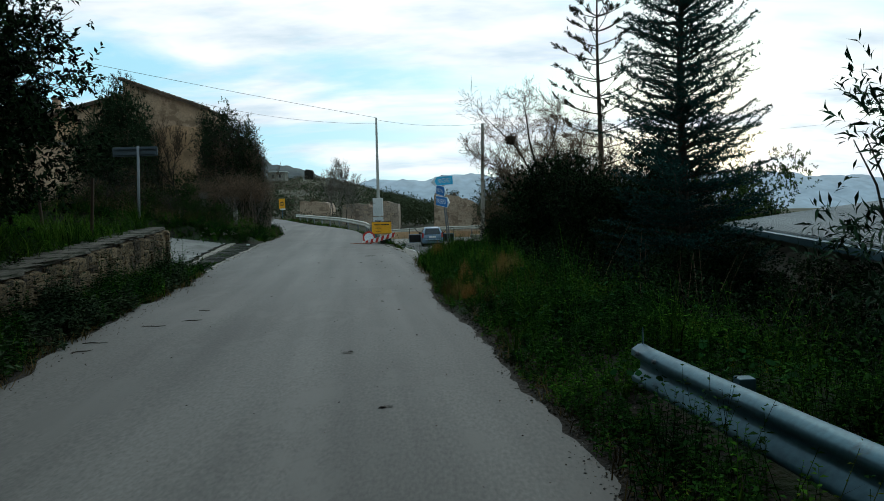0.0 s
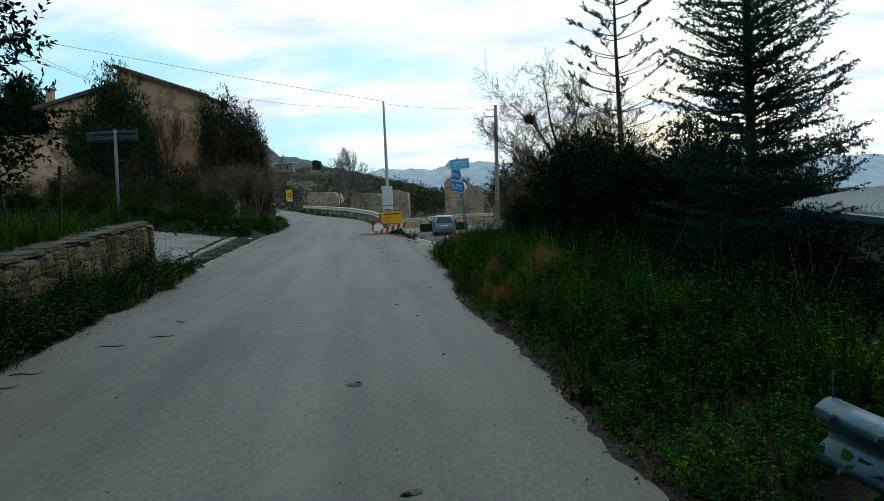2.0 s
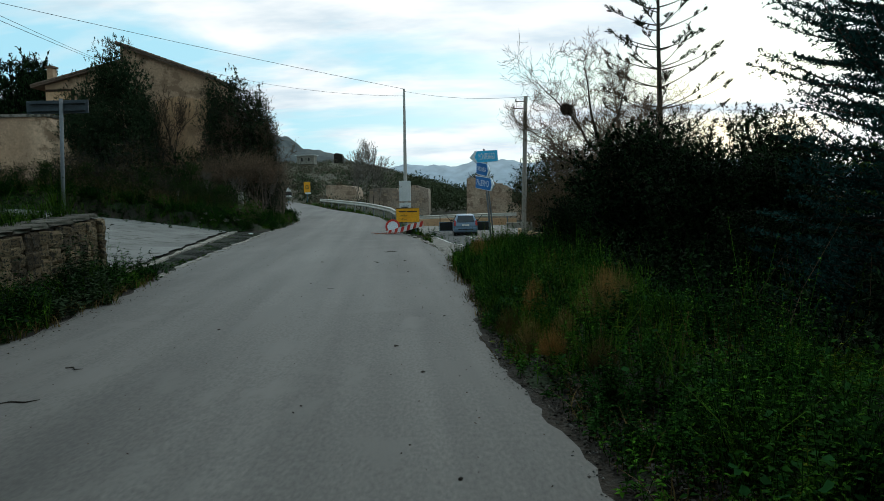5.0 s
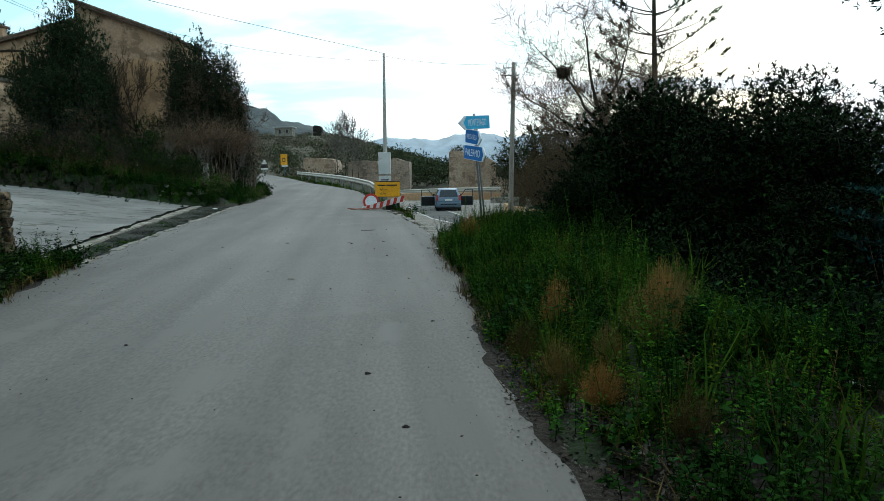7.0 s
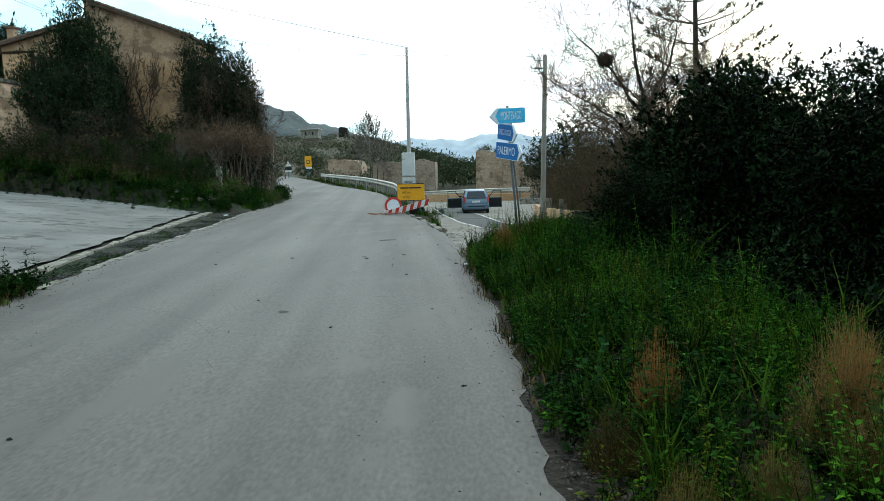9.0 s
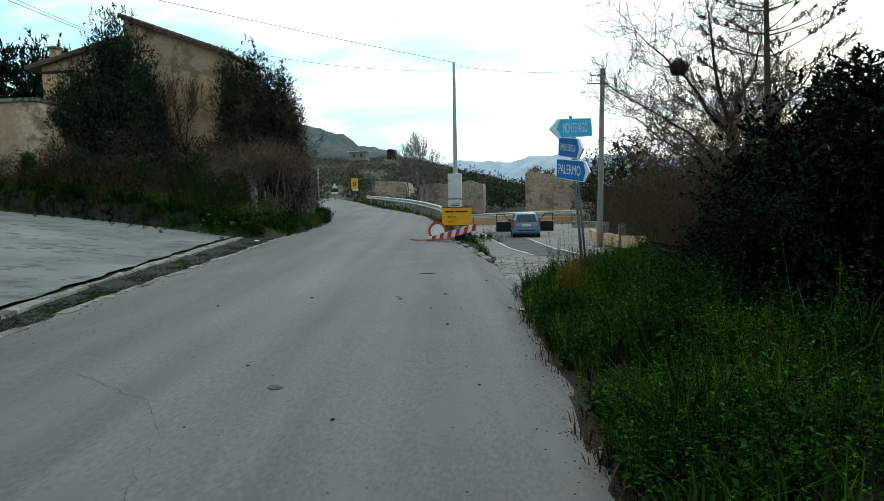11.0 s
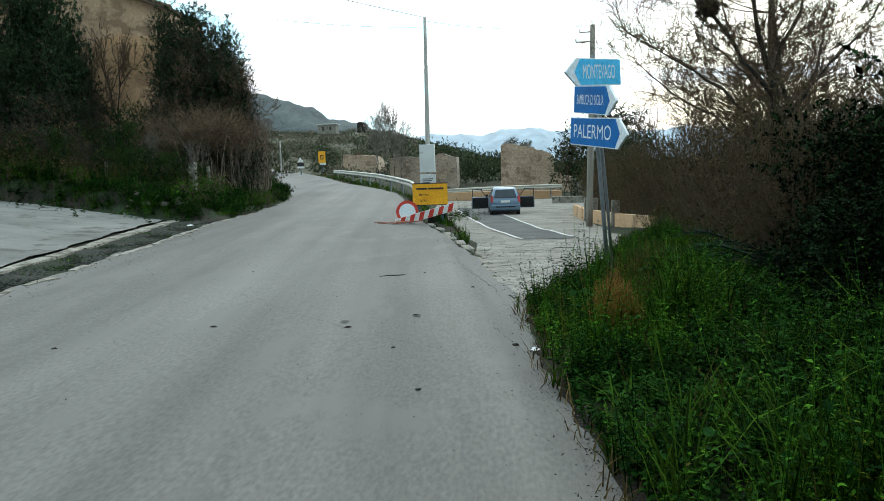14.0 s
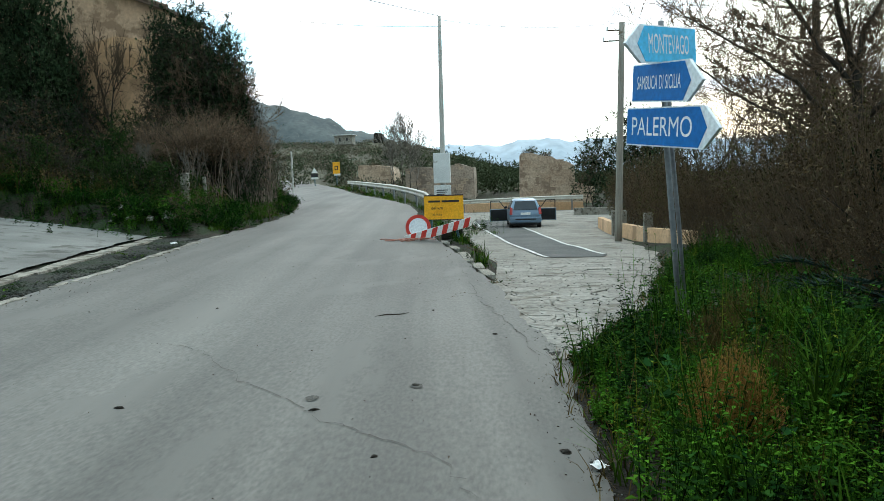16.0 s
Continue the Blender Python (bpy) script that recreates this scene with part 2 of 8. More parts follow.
M["sign_white"] = surf("sign_white", (0.72, 0.75, 0.77), (0.8, 0.82, 0.83), 3, 30, 0.5, 0)
M["sign_back"] = surf("sign_back_grey", (0.055, 0.07, 0.08), (0.085, 0.1, 0.11), 2, 30, 0.6, 0.1)
M["yellow"] = surf("yellow_sign", (0.82, 0.36, 0.015), (0.88, 0.42, 0.022), 2, 30, 0.5, 0, spots=(0.62, 0.29, 0.02), spot_scale=5, spot_at=0.66)
M["faded_red"] = surf("faded_red_debris", (0.3, 0.1, 0.07), (0.4, 0.17, 0.12), 4, 30, 0.7, 0.1, spots=(0.4, 0.3, 0.26), spot_scale=8)
M["ink"] = surf("black_ink", (0.02, 0.02, 0.02), (0.035, 0.03, 0.03), 2, 30, 0.6, 0)
M["red"] = surf("red_sign", (0.50, 0.035, 0.025), (0.6, 0.06, 0.04), 3, 30, 0.5, 0, spots=(0.4, 0.05, 0.04), spot_scale=6)
M["barrier_white"] = surf("barrier_white", (0.66, 0.65, 0.62), (0.76, 0.75, 0.72), 3, 30, 0.6, 0)
M["hill"] = surf("hillside", (0.119, 0.1122, 0.085), (0.187, 0.17, 0.1326), 0.03, 0.4, 1.0, 0, fine_amt=0.3)
M["hill_scrub"] = surf("hillside_scrub", (0.09, 0.076, 0.052), (0.17, 0.145, 0.1), 0.05, 0.3, 1.0, 0, island=0.35)
# distance haze is mixed into this pale blue base colour
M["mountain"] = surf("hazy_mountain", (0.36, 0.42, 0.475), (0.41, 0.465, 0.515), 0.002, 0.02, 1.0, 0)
M["shed_roof"] = surf("fibre_cement_roof", (0.28, 0.285, 0.28), (0.38, 0.385, 0.38), 0.6, 20, 0.9, 0.3, spots=(0.1331, 0.1331, 0.127), spot_scale=1.2)
M["shed_wall"] = surf("shed_wall", (0.2016, 0.18, 0.1512), (0.2664, 0.2376, 0.2016), 0.6, 20, 0.95, 0.4, spots=(0.144, 0.126, 0.108), spot_scale=1.2)
M["car_paint"] = surf("pale_blue_paint", (0.135, 0.205, 0.28), (0.155, 0.23, 0.31), 2, 60, 0.3, 0, metal=0.35, spec=0.6, fine_amt=0.03)
M["glass"] = surf("dark_car_glass", (0.012, 0.02, 0.028), (0.02, 0.028, 0.036), 2, 30, 0.16, 0, spec=0.5, fine_amt=0.02)
M["black"] = surf("black_plastic", (0.012, 0.012, 0.013), (0.022, 0.022, 0.023), 3, 40, 0.6, 0.1)
M["rubber"] = surf("tyre_rubber", (0.015, 0.015, 0.015), (0.03, 0.03, 0.028), 4, 50, 0.85, 0.3)
M["rim"] = surf("grey_rim", (0.4, 0.4, 0.4), (0.5, 0.5, 0.5), 3, 40, 0.4, 0, metal=0.7)
M["lamp_red"] = surf("red_lamp_lens", (0.35, 0.02, 0.02), (0.42, 0.03, 0.025), 3, 40, 0.25, 0, spec=0.7)
M["wire"] = surf("black_cable", (0.03, 0.03, 0.03), (0.05, 0.05, 0.05), 2, 30, 0.7, 0)
M["rust"] = surf("rusty_iron", (0.03, 0.0175, 0.011), (0.055, 0.03, 0.0175), 5, 40, 0.9, 0.5)
M["litter"] = surf("pale_paper", (0.6, 0.6, 0.58), (0.72, 0.72, 0.7), 6, 40, 0.8, 0.2)
M["deadleaf"] = surf("dead_leaves", (0.035, 0.026, 0.018), (0.08, 0.055, 0.035), 3, 30, 0.9, 0, island=0.5)
M["crack"] = surf("crack_dirt", (0.055, 0.05, 0.042), (0.085, 0.078, 0.066), 3, 30, 1.0, 0)
M["brown_green"] = surf("olive_brown_scrub", (0.042, 0.04, 0.015), (0.105, 0.092, 0.036), 0.8, 10, 0.9, 0, island=0.6, spec=0.05)
M["oleander"] = surf("oleander_leaves", (0.012, 0.034, 0.015), (0.028, 0.062, 0.03), 0.8, 6, 0.7, 0, island=0.5, spec=0.06)
M["pale_twig"] = surf("pale_twigs", (0.14, 0.12, 0.1), (0.24, 0.21, 0.175), 2.0, 30, 0.95, 0.3)
M["hill_leaf"] = surf("far_bush_leaves", (0.036, 0.05, 0.024), (0.075, 0.09, 0.046), 0.1, 3, 0.9, 0, island=0.35, spec=0.02)
M["mallow"] = surf("mallow_leaves", (0.006, 0.035, 0.008), (0.018, 0.06, 0.014), 1.5, 10, 0.9, 0, island=0.5, spec=0.03, trans=0.15)
M["palm"] = surf("palm_fronds", (0.01, 0.024, 0.02), (0.026, 0.05, 0.043), 1.5, 10, 0.7, 0, island=0.4, spec=0.04)
M["gravel"] = surf("grit", (0.09, 0.084, 0.074), (0.15, 0.14, 0.125), 3, 30, 0.95, 0, island=0.3)
M["leaf_litter"] = surf("pale_leaf_litter", (0.036, 0.03, 0.0228), (0.12, 0.108, 0.09), 6, 30, 0.95, 0, island=0.55)

M["rusty"] = surf("rusty_dead_leaves", (0.045, 0.026, 0.012), (0.08, 0.048, 0.022), 2, 20, 0.9, 0, island=0.4, spec=0.08)
# greyed towards blue: the ridge's haze sits in the colour
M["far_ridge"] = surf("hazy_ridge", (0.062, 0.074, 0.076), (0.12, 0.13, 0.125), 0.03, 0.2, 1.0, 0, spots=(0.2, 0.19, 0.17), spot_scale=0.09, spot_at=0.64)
M["yellow_weed"] = surf("yellow_green_weeds", (0.05, 0.085, 0.005), (0.12, 0.14, 0.015), 1.5, 10, 0.9, 0, island=0.6, spec=0.02, trans=0.25)
M["rim_grass"] = surf("brownish_rim_grass", (0.05, 0.036, 0.012), (0.14, 0.095, 0.034), 1.5, 10, 0.9, 0, island=0.6, spec=0.05)
M["dark_scrub"] = surf("dark_brown_scrub", (0.05, 0.038, 0.019), (0.13, 0.096, 0.05), 0.8, 10, 0.85, 0, island=0.75, spec=0.03)
# bright partner of the dark weed, carrying the leaf highlights
M["weed_light"] = surf("bright_weed_leaves", (0.009, 0.042, 0.004), (0.064, 0.165, 0.014), 1.6, 6, 0.9, 0, island=0.8, spec=0.02, trans=0.2)
M["thicket"] = surf("thicket_stems", (0.10, 0.075, 0.055), (0.2, 0.155, 0.115), 2, 20, 0.95, 0.2, island=0.5)


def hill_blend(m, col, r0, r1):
    """Puts aerial haze into the far soil's colour: mixes in a paler one with the distance from the place's middle."""
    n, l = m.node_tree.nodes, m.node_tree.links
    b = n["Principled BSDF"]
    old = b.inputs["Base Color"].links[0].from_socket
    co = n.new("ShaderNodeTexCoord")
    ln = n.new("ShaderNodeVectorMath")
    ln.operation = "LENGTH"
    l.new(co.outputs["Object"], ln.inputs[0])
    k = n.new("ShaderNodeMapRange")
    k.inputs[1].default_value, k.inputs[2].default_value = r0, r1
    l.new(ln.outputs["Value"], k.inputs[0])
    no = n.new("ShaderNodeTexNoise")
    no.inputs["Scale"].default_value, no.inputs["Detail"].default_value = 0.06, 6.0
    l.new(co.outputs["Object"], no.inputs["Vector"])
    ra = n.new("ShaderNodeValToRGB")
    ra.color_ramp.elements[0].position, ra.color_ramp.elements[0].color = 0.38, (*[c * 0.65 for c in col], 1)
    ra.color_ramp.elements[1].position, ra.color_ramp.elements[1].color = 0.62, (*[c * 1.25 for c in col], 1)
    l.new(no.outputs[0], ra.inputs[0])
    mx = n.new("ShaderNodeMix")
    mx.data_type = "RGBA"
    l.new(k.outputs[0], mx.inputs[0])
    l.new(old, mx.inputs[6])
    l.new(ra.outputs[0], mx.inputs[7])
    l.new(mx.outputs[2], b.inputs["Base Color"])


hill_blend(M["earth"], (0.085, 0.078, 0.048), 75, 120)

# ---------------------------------------------------------------- mesh helpers
def mesh_np(name, V, F, mat):
    """A mesh from arrays of vertices and equal-sided faces."""
    V, F = np.asarray(V, dtype=np.float32), np.asarray(F, dtype=np.int32)
    me = bpy.data.meshes.new(name)
    k = F.shape[1]
    me.vertices.add(len(V))
    me.vertices.foreach_set("co", V.ravel())
    me.loops.add(F.size)
    me.loops.foreach_set("vertex_index", F.ravel())
    me.polygons.add(len(F))
    me.polygons.foreach_set("loop_start", np.arange(len(F), dtype=np.int32) * k)
    me.update(calc_edges=True)
    me.materials.append(mat)
    return me


def smooth(me):
    me.polygons.foreach_set("use_smooth", np.ones(len(me.polygons), dtype=bool))
    me.update()
    return me


def part(name, data, material, parent, label=""):
    """Links a bmesh or a mesh as ONE mesh object under a thing or a part."""
    if isinstance(data, bmesh.types.BMesh):
        me = bpy.data.meshes.new(name)
        data.to_mesh(me)
        data.free()
        me.materials.append(material)
    else:
        me = data
        if material and not me.materials:
            me.materials.append(material)
    ob = new(name, me)
    if parent:
        ob.parent = parent
    if label:
        ob["label"] = label
    return ob


def thing(name, label, category, at=(0, 0, 0), rz=0, group="", rx=0, ry=0):
    ob = new(name)
    ob.empty_display_size = 0.1
    ob.matrix_basis = pose(*at, rx, ry, rz)
    return tagged(ob, label, category, group)


def box(x0, y0, z0, x1, y1, z1, bevel=0.0, bm=None, m=None):
    bm = bm or bmesh.new()
    t = Matrix.Translation(((x0 + x1) / 2, (y0 + y1) / 2, (z0 + z1) / 2)) @ Matrix.Diagonal((x1 - x0, y1 - y0, z1 - z0, 1))
    r = bmesh.ops.create_cube(bm, size=1, matrix=(m @ t) if m else t)
    if bevel:
        es = list({e for v in r["verts"] for e in v.link_edges})
        bmesh.ops.bevel(bm, geom=es, offset=bevel, segments=2, affect="EDGES", profile=0.6)
    return bm


def cyl(r0, r1, z0, z1, n=16, bm=None, m=None):
    bm = bm or bmesh.new()
    t = Matrix.Translation((0, 0, (z0 + z1) / 2))
    bmesh.ops.create_cone(bm, cap_ends=True, segments=n, radius1=r0, radius2=r1, depth=z1 - z0, matrix=(m @ t) if m else t)
    return bm


def prism(outline, y0, y1, bm=None):
    """An outline of (x, z) drawn out from y0 to y1."""
    bm = bm or bmesh.new()
    a = [bm.verts.new((x, y0, z)) for x, z in outline]
    b = [bm.verts.new((x, y1, z)) for x, z in outline]
    n = len(a)
    bm.faces.new(a)
    bm.faces.new(b[::-1])
    for i in range(n):
        bm.faces.new((a[(i + 1) % n], a[i], b[i], b[(i + 1) % n]))
    bmesh.ops.recalc_face_normals(bm, faces=bm.faces[:])
    return bm


def unit(v):
    return v / (np.linalg.norm(v, axis=-1, keepdims=True) + 1e-9)


def leaves(P, size, aspect, rng, nrm=None, droop=0.0, updir=None, diamond=False):
    """Pointed leaves at the points P, each one triangle, or a diamond. nrm: outward ways that the leaves follow loosely; updir: the way that blades point."""
    n = len(P)
    s = size * (0.6 + 0.8 * rng.random((n, 1)))
    a = unit(rng.normal(size=(n, 3)))
    if updir is not None:
        a = unit(np.asarray(updir) + 0.45 * rng.normal(size=(n, 3)))
    elif nrm is not None:
        a = unit(0.9 * nrm + 0.9 * a)
    a[:, 2] -= droop
    a = unit(a)
    b = unit(np.cross(a, unit(rng.normal(size=(n, 3)))))
    w = s / aspect
    if diamond:
        V = np.stack([P, P + a * s * 0.5 + b * w * 0.5, P + a * s, P + a * s * 0.5 - b * w * 0.5], 1).reshape(-1, 3)
        return V, np.arange(4 * n).reshape(n, 4)
    V = np.stack([P + b * w * 0.5 + a * s * 0.1, P + a * s, P - b * w * 0.5 + a * s * (0.3 * rng.random((n, 1)) - 0.1)], 1).reshape(-1, 3)
    return V, np.arange(3 * n).reshape(n, 3)


def leaf_quads(P, way, up, size, aspect, bend=0.12):
    """Flat pointed leaves: base at P, along way, faces turned to up, sides a little raised."""
    a = unit(way)
    b = unit(np.cross(a, up))
    c = np.cross(b, a)
    w = size / aspect
    m = P + a * size * 0.45 + c * size * bend
    V = np.stack([P, m + b * w * 0.5, P + a * size - c * size * bend * 0.6, m - b * w * 0.5], 1).reshape(-1, 3)
    return V, np.arange(len(V)).reshape(-1, 4)


def shoots(C, U, per, length, size, aspect, rng, flat=0.8):
    """Leafy shoots that start at C along U: per leaves each, set round the shoot in a spiral, faces to the sky."""
    n = len(C)
    U = unit(U)
    ref = np.where(np.abs(U[:, 2:3]) > 0.85, [[1.0, 0, 0]], [[0, 0, 1.0]])
    x = unit(np.cross(U, ref))
    y = np.cross(U, x)
    L = length * (0.5 + rng.random((n, 1)))
    k = (np.arange(per) + 0.5) / per
    t = k[None, :, None] + 0.06 * rng.normal(size=(n, per, 1))
    ang = rng.random((n, 1)) * 6.283 + np.arange(per)[None] * 2.4 + 0.3 * rng.normal(size=(n, per))
    side = np.cos(ang)[..., None] * x[:, None] + np.sin(ang)[..., None] * y[:, None]
    way = side * (1.0 - 0.5 * t) + U[:, None] * (0.45 + 0.6 * t) + 0.2 * rng.normal(size=(n, per, 3))
    P = C[:, None] + U[:, None] * L[:, None] * t
    up = flat * np.array([0, 0, 1.0]) + 0.7 * U[:, None] + 0.35 * rng.normal(size=(n, per, 3))
    s = size * (0.65 + 0.7 * rng.random((n, per, 1)))
    return leaf_quads(P.reshape(-1, 3), way.reshape(-1, 3), up.reshape(-1, 3), s.reshape(-1, 1), aspect)


def herbs(P, H, pairs, size, aspect, rng):
    """Upright leafy weeds: a thin stem with crossed pairs of flat leaves, largest in the middle."""
    n = len(P)
    H = np.broadcast_to(H, (n,)).reshape(n, 1)
    axis_ = np.concatenate([rng.normal(size=(n, 2)) * 0.2, np.ones((n, 1))], 1)
    k = np.linspace(0.3, 1.0, pairs)
    a0 = rng.random((n, 1)) * 6.283
    ang = a0 + np.arange(pairs)[None] * 1.57 + 0.3 * rng.normal(size=(n, pairs))
    ang = np.stack([ang, ang + 3.14 + 0.3 * rng.normal(size=ang.shape)], -1)
    t = np.repeat(k[None, :, None], 2, 2) + 0.04 * rng.normal(size=ang.shape)
    Q = P[:, None, None] + axis_[:, None, None] * (H[:, None, None] * t[..., None])
    rise = 0.0 + 0.5 * t ** 3 + 0.2 * rng.normal(size=ang.shape)
    way = np.stack([np.cos(ang), np.sin(ang), rise], -1)
    up = np.stack([-0.5 * rise * np.cos(ang), -0.5 * rise * np.sin(ang), 0 * ang + 1], -1) + 0.25 * rng.normal(size=way.shape)
    sz = size * (1.25 - 0.65 * t) * (0.7 + 0.6 * rng.random(ang.shape)) * (0.7 + 0.6 * rng.random((n, 1, 1)))
    VL = leaf_quads(Q.reshape(-1, 3), way.reshape(-1, 3), up.reshape(-1, 3), sz.reshape(-1, 1), aspect)
    o = np.ones((n, 1))
    VS = tubes(np.concatenate([P, P + axis_ * H, o * 0.003, o * 0.0012], 1), 3)
    return merge(VL, VS)


def blades(P, h, w, rng, lean=0.35):
    """Grass blades: bent strips, two quads each, of heights h."""
    n = len(P)
    h = np.broadcast_to(h, (n,)).reshape(n, 1)
    a = rng.random(n) * 2 * np.pi
    d = np.stack([np.cos(a), np.sin(a), 0 * a], 1)
    s = np.stack([-np.sin(a), np.cos(a), 0 * a], 1)
    L = lean * (0.3 + rng.random((n, 1)))
    up = np.array([[0, 0, 1.0]])
    w = w * (0.6 + 0.8 * rng.random((n, 1)))
    m = P + up * h * 0.6 + d * h * L * 0.35
    t = P + up * h + d * h * L
    V = np.stack([P - s * w, P + s * w, m + s * w * 0.8, m - s * w * 0.8, t + s * w * 0.15, t - s * w * 0.15], 1).reshape(-1, 3)
    i = 6 * np.arange(n)[:, None]
    F = np.concatenate([i + [0, 1, 2, 3], i + [3, 2, 4, 5]], 0)
    return V, F


def tubes(segs, n=4):
    """Tapered tubes from rows of (x0, y0, z0, x1, y1, z1, r0, r1)."""
    S = np.asarray(segs, dtype=float)
    p, q, r0, r1 = S[:, :3], S[:, 3:6], S[:, 6:7], S[:, 7:8]
    d = unit(q - p)
    ref = np.where(np.abs(d[:, 2:3]) > 0.8, [[1.0, 0, 0]], [[0, 0, 1.0]])
    u = unit(np.cross(d, ref))
    v = np.cross(d, u)
    ang = np.arange(n) * 2 * np.pi / n
    ring = np.cos(ang)[None, :, None] * u[:, None, :] + np.sin(ang)[None, :, None] * v[:, None, :]
    A = p[:, None, :] + ring * r0[:, None, :]
    B = q[:, None, :] + ring * r1[:, None, :]
    V = np.concatenate([A, B], 1).reshape(-1, 3)
    base = 2 * n * np.arange(len(S))[:, None]
    k = np.arange(n)
    F = np.stack([base + k, base + (k + 1) % n, base + n + (k + 1) % n, base + n + k], -1).reshape(-1, 4)
    return V, F


def merge(*VF):
    V, F, o = [], [], 0
    if len({f.shape[1] for _, f in VF}) > 1:
        VF = [(v, f if f.shape[1] == 3 else np.concatenate([f[:, [0, 1, 2]], f[:, [0, 2, 3]]])) for v, f in VF]
    for v, f in VF:
        V.append(v)
        F.append(f + o)
        o += len(v)
    return np.concatenate(V), np.concatenate(F)


def sheet(name, xs, ys, mat, zf, kind="structure", label="", category=""):
    """A sheet of ground between rows of left and right edges: xs(y) gives the columns."""
    X = np.array([xs(y) for y in ys])
    Y = np.repeat(np.asarray(ys)[:, None], X.shape[1], 1)
    Z = zf(X, Y)
    r, c = X.shape
    V = np.stack([X, Y, Z], -1).reshape(-1, 3)
    i = (np.arange(r - 1)[:, None] * c + np.arange(c - 1)[None, :]).reshape(-1, 1)
    F = i + np.array([0, 1, c + 1, c])
    return tagged(new(name, smooth(mesh_np(name, V, F, mat))), label, category, "", kind)


def tube_mesh(name, pts, radii, mat, n=8):
    bm = bmesh.new()
    P = [Vector(p) for p in pts]
    rings = []
    for i, p in enumerate(P):
        t = (P[min(i + 1, len(P) - 1)] - P[max(i - 1, 0)]).normalized()
        ref = Vector((1, 0, 0)) if abs(t.z) > 0.8 else Vector((0, 0, 1))
        u = t.cross(ref).normalized()
        v = t.cross(u)
        rings.append([bm.verts.new(p + (u * math.cos(a) + v * math.sin(a)) * radii[i]) for a in (2 * math.pi * k / n for k in range(n))])
    for a, b in zip(rings, rings[1:]):
        for k in range(n):
            bm.faces.new((a[k], a[(k + 1) % n], b[(k + 1) % n], b[k]))
    bm.faces.new(rings[0][::-1])
    bm.faces.new(rings[-1])
    bmesh.ops.recalc_face_normals(bm, faces=bm.faces[:])
    for f in bm.faces:
        f.smooth = len(f.verts) == 4
    me = bpy.data.meshes.new(name)
    bm.to_mesh(me)
    bm.free()
    me.materials.append(mat)
    return me


def text_mesh(name, body, size, mat, depth=0.0, bold=0.0):
    cu = bpy.data.curves.new(name, "FONT")
    cu.body, cu.size, cu.align_x, cu.align_y, cu.extrude, cu.offset = body, size, "CENTER", "CENTER", depth, bold
    ob = bpy.data.objects.new(name, cu)
    scene.collection.objects.link(ob)
    bpy.context.view_layer.update()
    me = bpy.data.meshes.new_from_object(ob.evaluated_get(bpy.context.evaluated_depsgraph_get()))
    bpy.data.objects.remove(ob)
    me.materials.clear()
    me.materials.append(mat)
    return me

# ---------------------------------------------------------------- plan: edges and heights of roads and ground
YL = [-60, 0, 6.3, 8.4, 11.5, 14.7, 16.2, 18.4, 24.4, 27.4, 30.2, 33.3, 35.5, 41.4, 47.6, 52, 60, 80, 110, 150, 220]
XL = [-3.8, -3.8, -3.9, -4.35, -4.86, -5.2, -5.55, -6.05, -7.0, -7.4, -7.85, -8.3, -8.4, -9.1, -10.6, -11.9, -14.9, -22, -33, -50, -85]
YR = [-60, 0, 4, 5.5, 6.5, 9.4, 10.7, 11.6, 12.6, 14.7, 16.4, 17.0, 18.0, 19.7, 22.5, 26, 28.7, 32.2, 34, 38, 46, 50, 60, 83, 110, 150, 220]
XR = [1.3, 1.0, 0.9, 0.77, 0.6, 0.36, 0.09, -0.07, -0.17, -0.25, -0.28, -0.33, -0.49, -0.67, -0.76, -1.35, -1.9, -2.7, -3.2, -4.0, -5.2, -6.2, -10.2, -17.6, -28, -44, -80]
YS = [22.5, 24.25, 26.3, 28, 32, 36, 42, 50, 60, 66, 72]
SR = [-0.76, -0.05, 0.6, 1.0, 1.9, 2.5, 2.75, 3.0, 4.5, 5.0, 5.5]
SLY = [22.5, 26, 28, 30, 33, 36, 42, 50, 60, 66, 72]
SL = [-0.80, -1.39, -1.55, -1.5, -1.65, -2.1, -2.9, -4.0, -5.0, -5.5, -6.0]


def xl(y): return np.interp(y, YL, XL)
def xr(y): return np.interp(y, YR, XR)
def sl(y): return np.interp(y, SLY, SL)
def sr(y): return np.interp(y, YS, SR)
def zmain(y): return np.interp(y, [36, 46, 52, 60, 83, 110, 150, 220], [0, 0.05, 0.18, 0.38, 0.72, 1.25, 2.3, 6])
def zside(y): return np.interp(y, [22.5, 26, 30, 34.8, 42, 50, 54, 72], [0, -0.12, -0.38, -0.63, -0.95, -1.12, -1.2, -1.2])
def wall_x(y): return np.interp(y, [-8, 4, 9, 11.9, 16.8], [-4.9, -5.1, -5.45, -5.9, -6.5])
def wall_z(y): return np.interp(y, [-8, 4, 9, 11.9, 16.8], [0.6, 0.74, 0.89, 1.05, 1.3])
def sst(a, b, v): return (lambda t: t * t * (3 - 2 * t))(np.clip((v - a) / (b - a), 0, 1))


def zroad(x, y):
    """The main road: its left side lies a little higher."""
    return zmain(y) + 0.03 * np.clip(-1 - x, 0, 9) * (1 - sst(45, 70, y))


def zramp(x, y):
    d = np.clip(xl(y) - x, 0, 40)
    return zroad(xl(y), y) + 0.02 * np.clip(d, 0, 2) + 0.115 * np.clip(d - 2, 0, 9)


